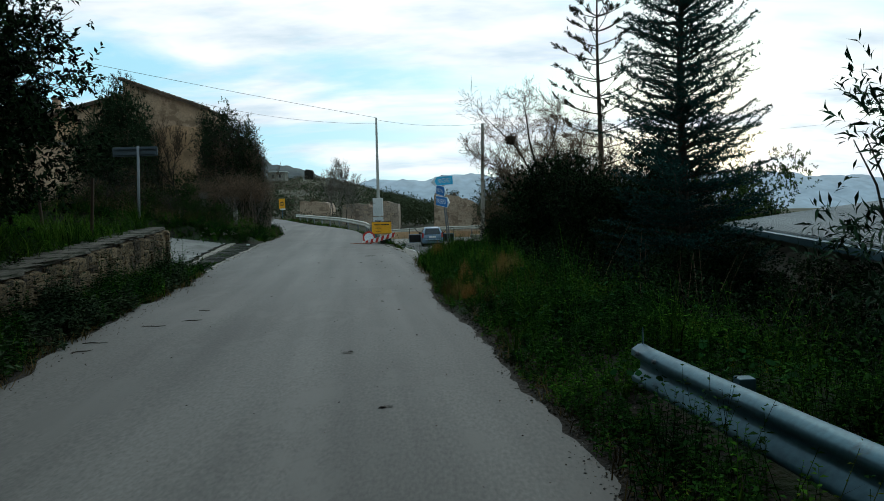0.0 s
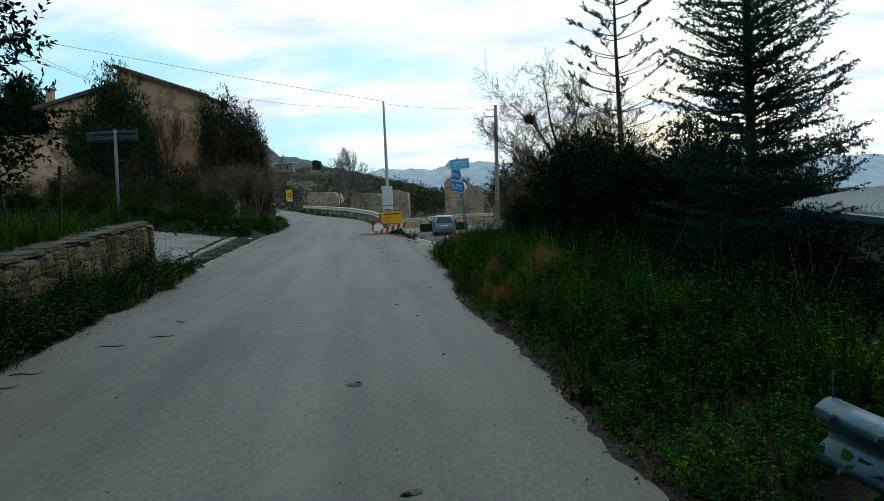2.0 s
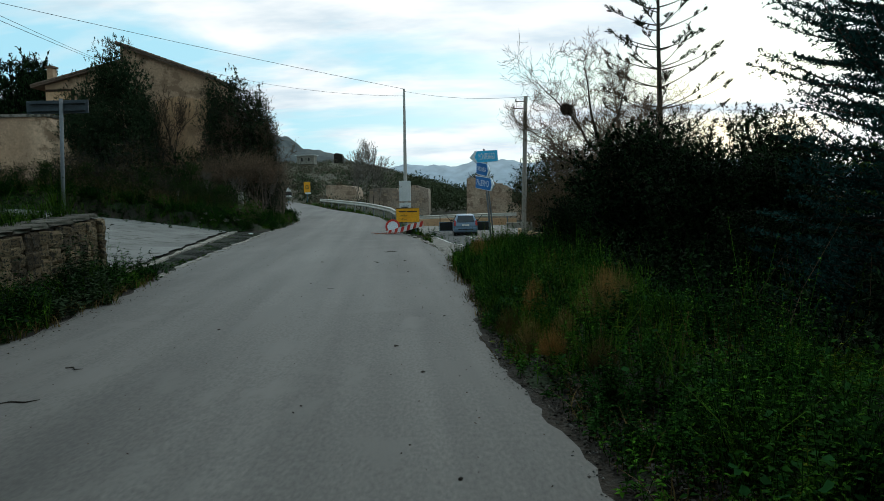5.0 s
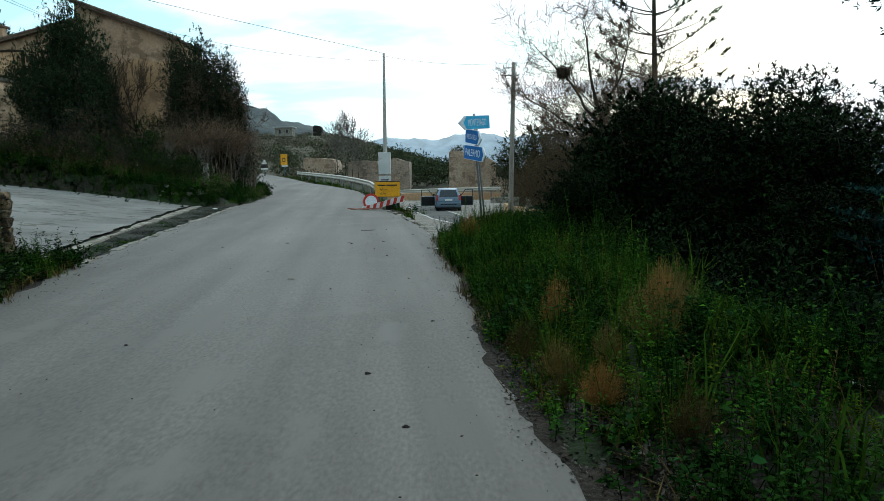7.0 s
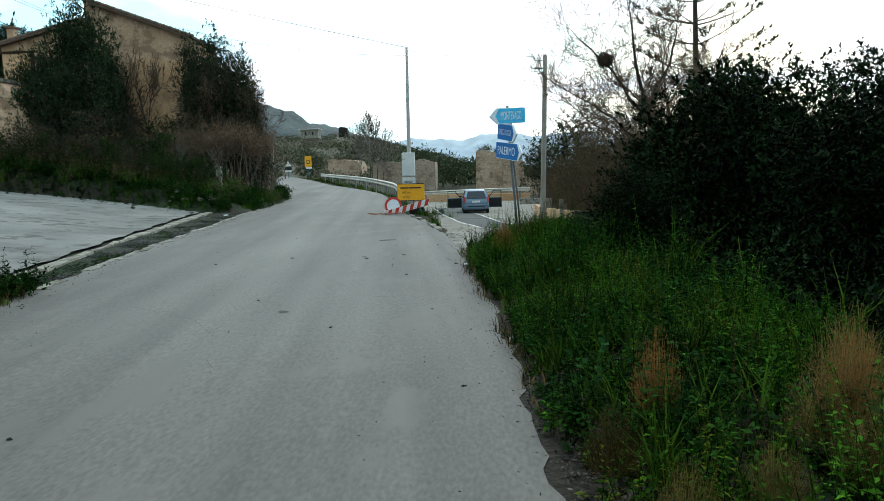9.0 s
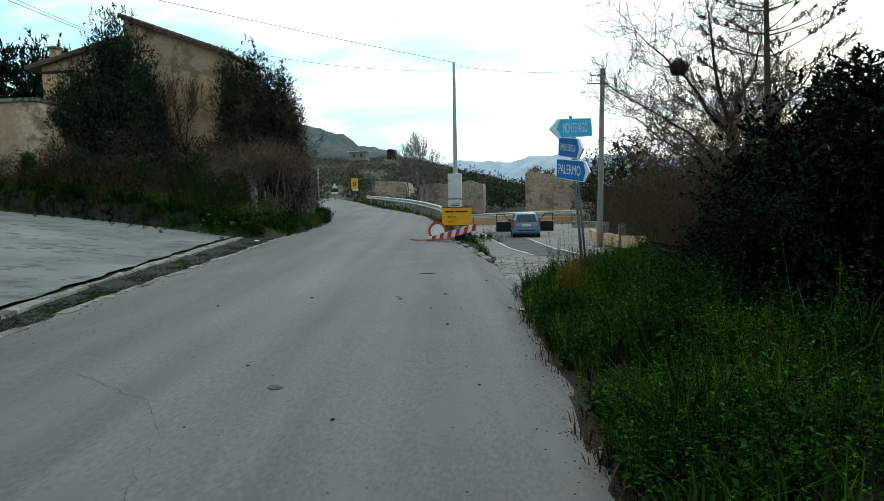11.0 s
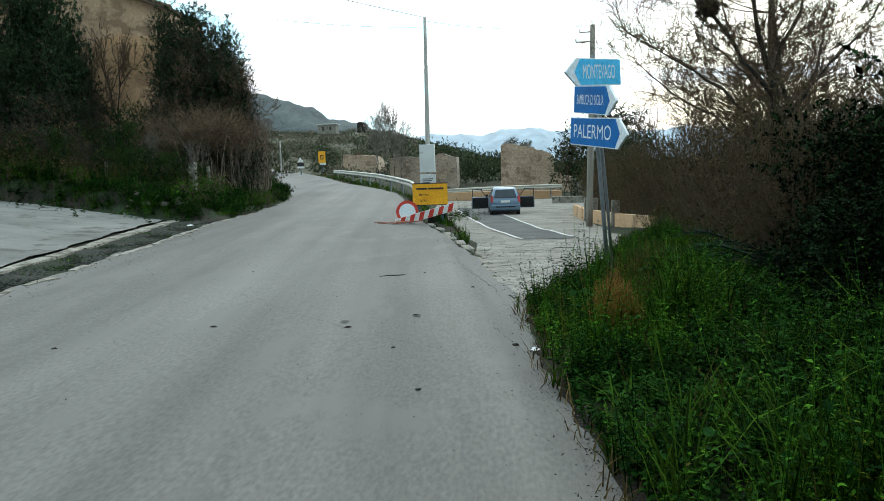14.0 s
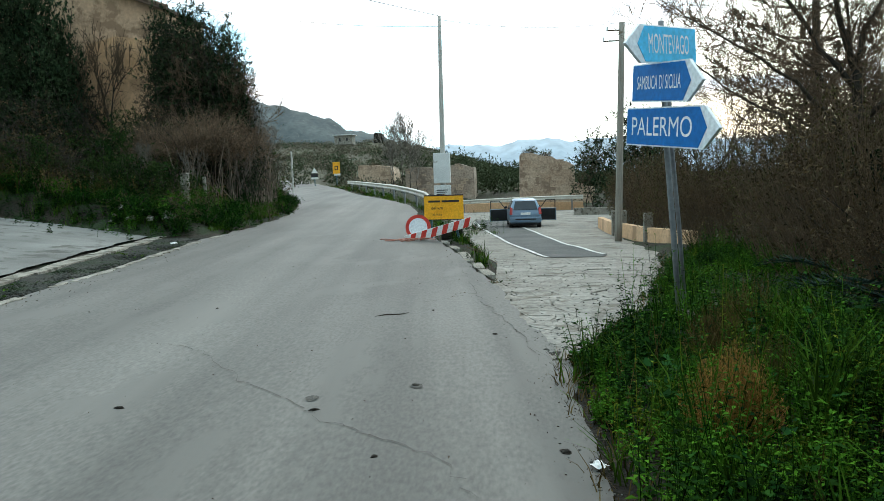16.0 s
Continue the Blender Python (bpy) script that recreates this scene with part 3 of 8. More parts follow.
# slopes of the skyline by bearing: near hillside, and the ridge behind it
MID_A = [-3.0, -0.8, -0.45, -0.3274, -0.2746, -0.213, -0.186, -0.1516, -0.1113, -0.0793, -0.0472, 0.0, 0.08, 0.3, 3]
MID_T = [0.10, 0.09, 0.065, 0.055, 0.056, 0.055, 0.057, 0.053, 0.044, 0.035, 0.0275, 0.013, 0.004, -0.02, -0.03]
RIDGE_A = [-3.0, -0.8, -0.45, -0.3234, -0.2822, -0.2524, -0.2325, -0.2124, -0.19, -0.1763, -0.12, 0.0, 0.3]
RIDGE_T = [0.17, 0.16, 0.135, 0.1058, 0.0909, 0.0851, 0.0709, 0.0658, 0.0605, 0.0539, 0.03, 0.0, -0.03]


def bumps(x, y, s, seed=0.0):
    return (np.sin(x * s + 1.3 + seed) * np.cos(y * s * 1.17 + 0.4 + seed) + 0.5 * np.sin(x * s * 2.3 + y * s * 1.9 + seed)) / 1.5


def ground_z(x, y):
    """The ground's height; under roads it lies a little below them."""
    x, y = np.asarray(x, float), np.asarray(y, float)
    x, y = np.broadcast_arrays(x, y)
    L, R = xl(y), xr(y)
    d, e = L - x, x - R
    road = zroad(np.clip(x, L, R), y)
    # left side: verge, terrace behind the wall, ramp, shrub bank
    verge = road + 0.22 * sst(0.05, 1.2, d)
    dw = wall_x(y) - x
    near = np.where(dw > 0.25, wall_z(y) - 0.12 + 0.03 * np.clip(dw, 0, 20), verge)
    ramp = zramp(x, y) - 0.05
    bank = road + 0.3 * sst(0.0, 1.2, d) + 0.17 * np.clip(d - 0.6, 0, 9) + 0.05 * bumps(x, y, 0.9)
    k1, k2 = sst(16.9, 17.6, y), sst(33.2 + 0.25 * np.clip(d, 0, 6), 34.0 + 0.25 * np.clip(d, 0, 6), y)
    left = near * (1 - k1) + (ramp * (1 - k2) + bank * k2) * k1
    # right side: verge mound, fall towards the shed, island and side road
    mound = road + 0.3 * sst(0.1, 1.5, e) + 0.03 * bumps(x, y, 1.5) - 0.55 * sst(1.75, 3.2, e) - 2.2 * sst(4.5, 10, e)
    S0, S1 = sl(y), sr(y)
    zs = zside(y)
    w = np.clip((x - R) / np.maximum(S0 - R, 0.05), 0, 1)
    island = road * (1 - w) + (zs + 0.05) * w + 0.22 * np.sin(np.pi * w) * sst(28, 31, y)
    f = x - S1
    beyond = zs + (0.24 - 0.1 * sst(30, 40, y)) * sst(0.05, 1.2, f) + 0.02 * bumps(x, y, 1.5) - 2.0 * sst(6, 14, f)
    right2 = np.where(x < S0, island, np.where(x < S1, zs - 0.06, beyond))
    q = sst(21.8, 22.8, y)
    right = mound * (1 - q) + right2 * q
    z = np.where(d > 0, left, np.where(e > 0, right, road - 0.06))
    # far: hills along the skyline
    r = np.hypot(x, y)
    a = np.where(y > 1, x / np.maximum(y, 1), np.sign(x) * 3)
    t = np.interp(a, MID_A, MID_T) - 0.011
    hill = (1.5 + t * np.minimum(r, 260)) * sst(80, 260, r) + bumps(x, y, 0.05) * 0.9 * sst(100, 200, r)
    hill = hill - 0.12 * np.clip(r - 270, 0, 300)
    z = z * (1 - sst(70, 130, r)) + (hill + 0.4 * zmain(y) * (1 - sst(130, 220, r))) * sst(70, 130, r)
    return np.where((d < 0.3) & (e < 0.3) & (y > 0) & (y < 200), np.minimum(z, road - 0.06), z)


def axis(lo, hi, fine, grow):
    a = [0.0]
    while a[-1] < hi:
        s = fine if a[-1] < grow else fine + (a[-1] - grow) * 0.07
        a.append(a[-1] + s)
    b = [0.0]
    while b[-1] > lo:
        s = fine if -b[-1] < grow else fine + (-b[-1] - grow) * 0.07
        b.append(b[-1] - s)
    return np.array(b[::-1][:-1] + a)


gx, gy = axis(-2600, 2600, 0.36, 14), axis(-2600, 2600, 0.42, 50)
GX, GY = np.meshgrid(gx, gy)
GZ = ground_z(GX, GY)
GV = np.stack([GX, GY, GZ], -1).reshape(-1, 3)
nr, nc = GX.shape
gi = (np.arange(nr - 1)[:, None] * nc + np.arange(nc - 1)[None, :]).reshape(-1, 1)
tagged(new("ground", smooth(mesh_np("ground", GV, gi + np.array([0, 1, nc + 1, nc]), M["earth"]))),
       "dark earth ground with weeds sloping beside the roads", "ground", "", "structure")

road_y = np.concatenate([np.arange(-40, 2, 0.5), np.arange(2, 40, 0.16), np.arange(40, 60, 0.5), np.arange(60, 215, 2.5)])
sheet("road", lambda y: np.linspace(xl(y) - 0.06 + 0.07 * math.sin(y * 2.1) + 0.04 * math.sin(y * 5.7), xr(y) + 0.035 + 0.025 * math.sin(y * 1.7 + 1) + 0.02 * math.sin(y * 4.9) + 0.018 * math.sin(y * 11.3) + 0.012 * math.sin(y * 23), 26), road_y, M["asphalt"],
      lambda X, Y: zroad(X, Y) + 0.006 * bumps(X, Y, 0.8), label="worn pale grey asphalt road with dusty edges", category="road")
sheet("side_road", lambda y: np.linspace(sl(y) - 0.02, sr(y) + 0.08 * math.sin(y * 2.3) + 0.05, 16), np.arange(22.5, 70, 0.5), M["apron"],
      lambda X, Y: zside(Y) + 0.004 + 0.012 * bumps(X, Y, 1.1) + 0.0 * X, label="broken pale concrete side road going downhill", category="road")


def shoulder(name, side, y0, y1, w):
    """A strip of dirt that carries the road's edge over into the verge."""
    def cols(y):
        e = xr(y) if side > 0 else xl(y)
        return e + side * (np.linspace(-0.03, w, 9))

    def height(X, Y):
        e = xr(Y) if side > 0 else xl(Y)
        k = sst(0.02, w, side * (X - e))
        return (zroad(e, Y) - 0.004) * (1 - k) + (ground_z(X, Y) + 0.012) * k + 0.012 * bumps(X, Y, 9.0) * np.clip(k * 4, 0, 1) * (1 - k)
    sheet(name, cols, np.arange(y0, y1, 0.12), M["dirt"], height, label="dusty brown dirt shoulder between asphalt and weeds", category="shoulder")


shoulder("shoulder_right", 1, -2, 22.4, 0.75)
shoulder("shoulder_left", -1, 0, 17.2, 0.6)


def gut_in(y): return np.interp(y, [17.5, 18.6, 23.6, 26, 30, 34.5], [-6.35, -6.64, -7.85, -8.2, -8.95, -9.8])
def kerb_in(y): return np.interp(y, [17.5, 20, 25.6, 30, 34.5], [-6.75, -7.25, -8.45, -9.35, -10.15])


ramp_y = np.arange(17.2, 34.6, 0.25)
sheet("ramp", lambda y: np.concatenate([np.linspace(-24, kerb_in(y) - 0.12 + 0.05 * math.sin(y * 3.1) + 0.03 * math.sin(y * 7.7), 20)]), np.arange(17.2, 37.0, 0.3), M["concrete"],
      lambda X, Y: zramp(X, Y) + 0.01 * bumps(X, Y, 0.7), label="pale concrete driveway ramp rising from the road", category="driveway")
sheet("gutter", lambda y: np.linspace(gut_in(y) - 0.02, xl(y) + 0.05, 8), ramp_y, M["gutter"],
      lambda X, Y: zroad(xl(Y), Y) - 0.035 + 0.02 * bumps(X, Y, 3.0) + 0.02 * (xl(Y) - X), label="dark rubble-filled gutter with weeds along the ramp", category="gutter")

# ---------------------------------------------------------------- plant builders
def lobe_points(rng, n, w, d, h, nl, low=0.12, fill=0.3):
    """Points on a lumpy crown w by d by h with their outward ways."""
    a = rng.random(nl) * 2 * np.pi
    rr = np.sqrt(rng.random(nl)) * 0.62
    hz = low + (0.86 - low) * rng.random(nl)
    taper = np.sqrt(np.clip(1 - (hz - 0.35) ** 2 / 0.5, 0.15, 1))
    c = np.stack([np.cos(a) * rr * taper * w / 2, np.sin(a) * rr * taper * d / 2, hz * h], 1)
    r = (0.2 + 0.2 * rng.random(nl))[:, None] * np.array([[w, d, h]]) * np.array([[0.85, 0.85, 0.6]])
    i = rng.integers(0, nl, n)
    u = unit(rng.normal(size=(n, 3)))
    k = np.where(rng.random((n, 1)) < fill, rng.random((n, 1)), 0.82 + 0.26 * rng.random((n, 1)) ** 1.7)
    p = c[i] + r[i] * u * k
    ok = p[:, 2] > 0.02
    return p[ok], u[ok]


def stem_path(rng, w, d, h, r=0.03, steps=5, wild=0.12):
    """A stem that rises from the middle and spreads: points and radii."""
    p = np.array([rng.normal() * w * 0.08, rng.normal() * d * 0.08, 0.0])
    a = rng.random() * 2 * np.pi
    q = np.array([math.cos(a) * w * 0.42, math.sin(a) * d * 0.42, h * (0.6 + 0.4 * rng.random())]) * (0.6 + 0.4 * rng.random())
    pts = [p]
    for s in range(1, steps + 1):
        t = s / steps
        pts.append(p + (q - p) * np.array([t ** 1.4, t ** 1.4, t]) + rng.normal(size=3) * wild * h * 0.12)
    return pts, [r * (1 - 0.8 * s / steps) for s in range(steps + 1)]


def twig_fan(rng, n, w, d, h, length, r=0.006, up=0.5):
    """Many thin crooked twigs over a crown, each with two side twigs."""
    p, u = lobe_points(rng, n, w, d, h * 0.9, 9, 0.2, 0.35)
    m = len(p)
    v = unit(u * 0.7 + rng.normal(size=u.shape) * 0.55 + np.array([[0, 0, up]]))
    L = length * (0.4 + 0.9 * rng.random((m, 1)))
    one = np.ones((m, 1))
    rows = []
    for k in range(3):
        q = p + v * L / 3
        rows.append(np.concatenate([p, q, one * r * (1 - 0.25 * k), one * r * (0.75 - 0.25 * k)], 1))
        if k < 2:
            sv = unit(v + rng.normal(size=v.shape) * 0.8)
            rows.append(np.concatenate([q, q + sv * L * (0.2 + 0.25 * rng.random((m, 1))), one * r * 0.5, one * r * 0.25], 1))
        p, v = q, unit(v + rng.normal(size=v.shape) * 0.4 + np.array([[0, 0, -0.1]]))
    return np.concatenate(rows)


def shrub(name, label, category, w, d, h, seed, leaf=0.09, count=5000, mat="hedge", nl=14, aspect=2.0, twigs=0, twig_len=0.5, twig_mat="twig", twig_r=0.006, nstem=4, fill=0.3, group=""):
    rng = np.random.default_rng(seed)
    t = thing(name, label, category, group=group)
    for _ in range(nstem):
        part("stem", tube_mesh("stem", *stem_path(rng, w, d, h), M["bark"], 6), None, t)
    if count:
        per = 9
        p, u = lobe_points(rng, count // (2 * per), w, d, h, nl, fill=fill)
        way = unit(u * 0.8 + 0.55 * rng.normal(size=u.shape) + np.array([[0, 0, 0.35]]))
        part("crown", mesh_np("crown", *shoots(p - way * leaf * 1.2, way, per, leaf * 2.4, leaf, aspect, rng), M[mat]), None, t)
    if twigs:
        tagged(part("twig_mass", mesh_np("twig_mass", *tubes(twig_fan(rng, twigs, w, d, h, twig_len, twig_r), 3), M[twig_mat]), None, t), kind="stuff")
    return t


def put(ob, x, y, rz=0, s=(1, 1, 1), dz=-0.06, first=False, z=None):
    """Stands a plant on the ground: the built one itself, or a copy."""
    m = pose(x, y, float(ground_z(x, y)) + dz if z is None else z, 0, 0, rz) @ Matrix.Diagonal((*s, 1))
    if first:
        ob.matrix_basis = m
        return ob
    loc, rot, sc = ob.matrix_basis.decompose()
    ob_scale = ob.scale.copy()
    ob.scale = (1, 1, 1)
    c = copy_thing(ob, m)
    ob.scale = ob_scale
    return c


def bare_tree(name, label, h, seed, spread=0.75, r0=0.11, depth=6, mat="twig", lean=(0, 0), leafmat=None, nleaf=0, rmin=0.006):
    rng = np.random.default_rng(seed)
    t = thing(name, label, "tree")
    seg, tips = [], []

    def grow(p, v, L, r, k):
        n = 3
        q = p
        for s in range(n):
            v2 = unit(v + rng.normal(size=3) * 0.13 + np.array([0, 0, 0.06]))
            e = q + v2 * L / n
            seg.append((*q, *e, r * (1 - 0.3 * s / n), r * (1 - 0.3 * (s + 1) / n)))
            if k >= 1 and s < n and k < depth:
                side = unit(v2 + rng.normal(size=3) * 0.8)
                grow(e, side, L * 0.5, r * 0.36, k + 2)
            q, v = e, v2
        if k < depth:
            for _ in range(3 if k < 3 else 2):
                nv = unit(v + rng.normal(size=3) * spread * 0.75 + np.array([0, 0, 0.12]))
                grow(q, nv, L * (0.66 + 0.16 * rng.random()), r * 0.62, k + 1)
        else:
            tips.append(q)

    grow(np.zeros(3), np.array([lean[0], lean[1], 1.0]), h * 0.27, r0, 0)
    S = np.array(seg)
    big = S[:, 6] > r0 * 0.3
    S[:, 6:] = np.maximum(S[:, 6:], rmin)
    tagged(part("limb_mass", smooth(mesh_np("limb_mass", *tubes(S[big][3:], 7), M[mat if mat == "pale_twig" else "bark"])), None, t), kind="stuff")
    part("trunk", tube_mesh("trunk", [S[0, :3] - [0, 0, 0.3], S[0, :3], S[1, :3], S[2, :3], S[2, 3:6]], [r0 * 1.15, r0, S[1, 6], S[2, 6], S[2, 7]], M["bark"], 10), None, t)
    tagged(part("twig_mass", mesh_np("twig_mass", *tubes(S[~big], 3), M[mat]), None, t), kind="stuff")
    if leafmat:
        T = np.array(tips)
        P = T[rng.integers(0, len(T), nleaf)] + rng.normal(size=(nleaf, 3)) * 0.12
        part("crown", mesh_np("crown", *leaves(P, 0.065, 2.0, rng), M[leafmat]), None, t)
    return t


def cedar(name, label, h, seed):
    """A young cedar: stepped level sprays of needles on long branches whose tips rise, some far out of the crown."""
    rng = np.random.default_rng(seed)
    t = thing(name, label, "tree")
    trunk = [(0.03 * math.sin(i * 0.7), 0.02 * math.sin(i), i * h / 14) for i in range(15)]
    wood, rods, tp, td = [], [], [], []
    z = 0.3
    while z < h * 0.98:
        f = z / h
        L0 = 0.2 + 1.4 * min(1.0, (1 - f) / 0.66) ** 0.85 - 0.25 * max(0.0, 0.25 - f)
        a0 = rng.random() * 6.283
        m = 8 if f < 0.85 else 4
        for b in range(m):
            az = a0 + b * 6.283 / m + 0.35 * rng.normal()
            if math.sin(2 * az + 3.1 * z) + math.sin(5 * az - 1.7 * z) + 0.6 * rng.normal() < -1.0:
                continue
            far = rng.random() < 0.14
            L = L0 * (0.62 + 0.42 * rng.random()) * (1.22 if far else 1.0)
            d = np.array([math.cos(az), math.sin(az), 0.0])
            side = np.array([-d[1], d[0], 0.0])
            rise = 0.06 + 0.6 * f + 0.12 * rng.normal()
            p = np.array([0, 0, z + 0.05 * rng.normal()])
            n = max(4, int(L / 0.13))
            for s in range(n):
                u = s / n
                sl_ = rise + (0.95 if far else 0.38) * max(0.0, u - 0.45) * 1.6 + 0.1 * rng.normal()
                e = p + unit(d + np.array([0, 0, sl_]) + side * 0.12 * rng.normal()) * L / n
                wood.append((*p, *e, 0.017 * (1 - u) + 0.004, 0.017 * (1 - u - 1 / n) + 0.004))
                rods.append((*p, *e))
                for sg in (-1, 1):
                    if u > 0.08:
                        tl = (0.14 + 0.36 * rng.random()) * (1.05 - 0.65 * u) * (0.55 if far and u > 0.5 else 1.0)
                        tv = unit(side * sg * (0.8 + 0.3 * rng.random()) + d * 0.75 + np.array([0, 0, 0.04 + 0.1 * rng.normal()]))
                        k = e + tv * tl * 0.6
                        te = k + unit(tv + np.array([0, 0, 0.3]) + 0.15 * rng.normal(size=3)) * tl * 0.4
                        rods.append((*e, *k))
                        rods.append((*k, *te))
                p = e
        z += 0.075 + 0.07 * rng.random()
    R = np.array(rods)
    ln = np.linalg.norm(R[:, 3:] - R[:, :3], axis=1)
    cnt = np.maximum(3, (ln * 85).astype(int))
    i = np.repeat(np.arange(len(R)), cnt)
    u = rng.random((len(i), 1))
    ax = unit(R[i, 3:] - R[i, :3])
    P = R[i, :3] + (R[i, 3:] - R[i, :3]) * u
    D = ax * 0.5 + 0.75 * unit(rng.normal(size=P.shape)) + np.array([[0, 0, 0.3]])
    part("trunk", tube_mesh("trunk", trunk, [0.1 * (1 - i / 14) + 0.012 for i in range(15)], M["bark"], 8), None, t)
    tagged(part("branch_mass", mesh_np("branch_mass", *tubes(np.array(wood), 3), M["bark"]), None, t), kind="stuff")
    part("crown", mesh_np("crown", *leaf_quads(P, D, unit(rng.normal(size=P.shape)), 0.052 * (0.6 + 0.7 * rng.random((len(P), 1))), 2.9, 0.0), M["needle"]), None, t)
    return t


def araucaria(name, label, h, seed, bare=3.0, width=4.1):
    """A tall island pine: even tiers of long upswept branches with dense tufts."""
    rng = np.random.default_rng(seed)
    t = thing(name, label, "tree")
    trunk = [(0.10 * math.sin(i * 0.4), 0, i * h / 16, 0.10 * math.sin(i * 0.4 + 0.4), 0, (i + 1) * h / 16, 0.22 * (1 - i / 16) + 0.02, 0.22 * (1 - (i + 1) / 16) + 0.02) for i in range(16)]
    wood, tp, td = [], [], []
    z = bare
    while z < h * 0.985:
        f = (z - bare) / (h - bare)
        L0 = width * (1 - f) ** 0.6 + 0.1
        m = 6
        a0 = rng.random() * 6.28
        for b in range(m):
            if rng.random() < 0.1:
                continue
            az = a0 + b * 2 * np.pi / m + 0.12 * rng.normal()
            L = L0 * (0.8 + 0.3 * rng.random())
            d = np.array([math.cos(az), math.sin(az), 0])
            p = np.array([0, 0, z + 0.1 * rng.normal()])
            n = 7
            for s in range(n):
                sl_ = 0.12 + 0.42 * (s / n) + 0.2 * f
                e = p + (d + np.array([0, 0, sl_])) * L / n
                wood.append((*p, *e, 0.03 * (1 - s / n) + 0.01, 0.03 * (1 - (s + 1) / n) + 0.01))
                if s >= 3 and rng.random() < 0.7:
                    side = np.cross(d, [0, 0, 1])
                    for sg in (-1, 1):
                        if rng.random() < 0.35:
                            continue
                        tv = unit(d * 0.7 + side * sg * 0.6 + np.array([0, 0, 0.75]))
                        tl = 0.25 + 0.25 * rng.random() + 0.15 * (s / n)
                        te = e + tv * tl
                        wood.append((*e, *te, 0.012, 0.006))
                        k = 20
                        u = rng.random((k, 1)) ** 0.7
                        tp.append(e + (te - e) * u * 0.8 + rng.normal(size=(k, 3)) * 0.03)
                        td.append(np.repeat(tv[None] + np.array([[0, 0, 0.4]]), k, 0))
                p = e
            k = 34
            tp.append(p - d * 0.1 + rng.normal(size=(k, 3)) * 0.07)
            td.append(np.repeat((d * 1.1 + np.array([0, 0, 0.6]))[None], k, 0))
        z += 0.78 + 0.15 * rng.random() + 0.3 * (1 - f)
    part("trunk", tube_mesh("trunk", [r[:3] for r in trunk] + [trunk[-1][3:6]], [r[6] for r in trunk] + [0.02], M["bark"], 10), None, t)
    tagged(part("branch_mass", mesh_np("branch_mass", *tubes(np.array(wood), 4), M["bark"]), None, t), kind="stuff")
    P, D = np.concatenate(tp), np.concatenate(td)
    part("crown", mesh_np("crown", *leaves(P, 0.19, 3.4, rng, None, 0.0, D + 0.3 * rng.normal(size=D.shape)), M["arau"]), None, t)
    return t


def scatter(rng, n, poly_x0, poly_x1, y0, y1):
    """Points between two edges that run along y."""
    y = y0 + (y1 - y0) * rng.random(n)
    x = poly_x0(y) + (poly_x1(y) - poly_x0(y)) * rng.random(n)
    return np.stack([x, y, ground_z(x, y)], 1)

# ---------------------------------------------------------------- house with ivy, left of the road
HY = 41.8


def house():
    t = thing("house", "old ochre plastered farmhouse, gable wall half covered by ivy", "house")
    out = [(-22.15, 0.5), (-22.15, 7.62), (-18.15, 8.56), (-18.1, 9.46), (-13.3, 7.69), (-13.3, 0.5)]
    part("wall", prism(out, HY, HY + 3.2), M["plaster2"], t, "weathered ochre plaster wall")
    part("plaster_field", prism([(-16.3, 3.0), (-16.5, 4.8), (-16.35, 6.6), (-15.2, 6.85), (-14.2, 6.7), (-13.2, 6.75), (-13.1, 5.0), (-13.25, 3.0)], HY - 0.03, HY + 0.02), M["plaster"], t, "brighter field of newer plaster")
    for (xa, za), (xb, zb) in (((-22.75, 7.42), (-18.1, 8.55)), ((-18.25, 9.5), (-13.15, 7.6))):
        d = Vector((xb - xa, 0, zb - za))
        n = Vector((-d.z, 0, d.x)).normalized() * 0.12
        o = [(xa, za), (xb, zb), (xb + n.x, zb + n.z), (xa + n.x, za + n.z)]
        r = part("roof", prism(o, HY - 0.3, HY + 3.4), M["tile"], t, "dark tiled roof slope")
        # the row of end tiles along the gable
        m = int(d.length / 0.34)
        cap = tube_mesh("verge_tile", [(0, 0, 0), (d.x / m * 1.08, 0, d.z / m * 1.08)], [0.075, 0.09], M["tile"], 8)
        for i in range(m):
            v = part("verge_tile", cap, None, r)
            v.location = (xa + d.x * i / m + n.x, HY - 0.24, za + d.z * i / m + n.z)
    ch = part("chimney", box(-23.75, HY + 2.9, 1.0, -23.4, HY + 3.3, 9.0, 0.03), M["plaster2"], t, "small plastered chimney")
    part("chimney_cap", box(-23.82, HY + 2.83, 9.0, -23.33, HY + 3.37, 9.12, 0.02), M["tile"], ch)
    # window with a shutter frame in the left of the gable
    w = part("window", box(-22.1, HY - 0.06, 5.7, -20.75, HY + 0.04, 7.25, 0.02), M["plaster"], t, "boarded opening with an iron frame")
    part("frame", box(-20.75, HY - 0.12, 5.7, -20.63, HY + 0.02, 7.35, 0.01), M["rust"], w)
    part("frame", box(-22.1, HY - 0.12, 7.25, -20.63, HY + 0.02, 7.35, 0.01), M["rust"], w)
    return t


house()

t = thing("annex_wall", "rounded stained plaster retaining wall below the house", "wall")
part("wall", prism([(-30, 0.3), (-30, 5.6), (-20.3, 5.6), (-19.9, 5.2), (-19.4, 4.4), (-19.0, 3.2), (-18.8, 0.3)], 38.6, 41.7), M["plaster2"], t)
part("coping", prism([(-30, 5.6), (-30, 5.74), (-20.2, 5.74), (-20.2, 5.6)], 38.5, 41.7), M["kerb"], t)


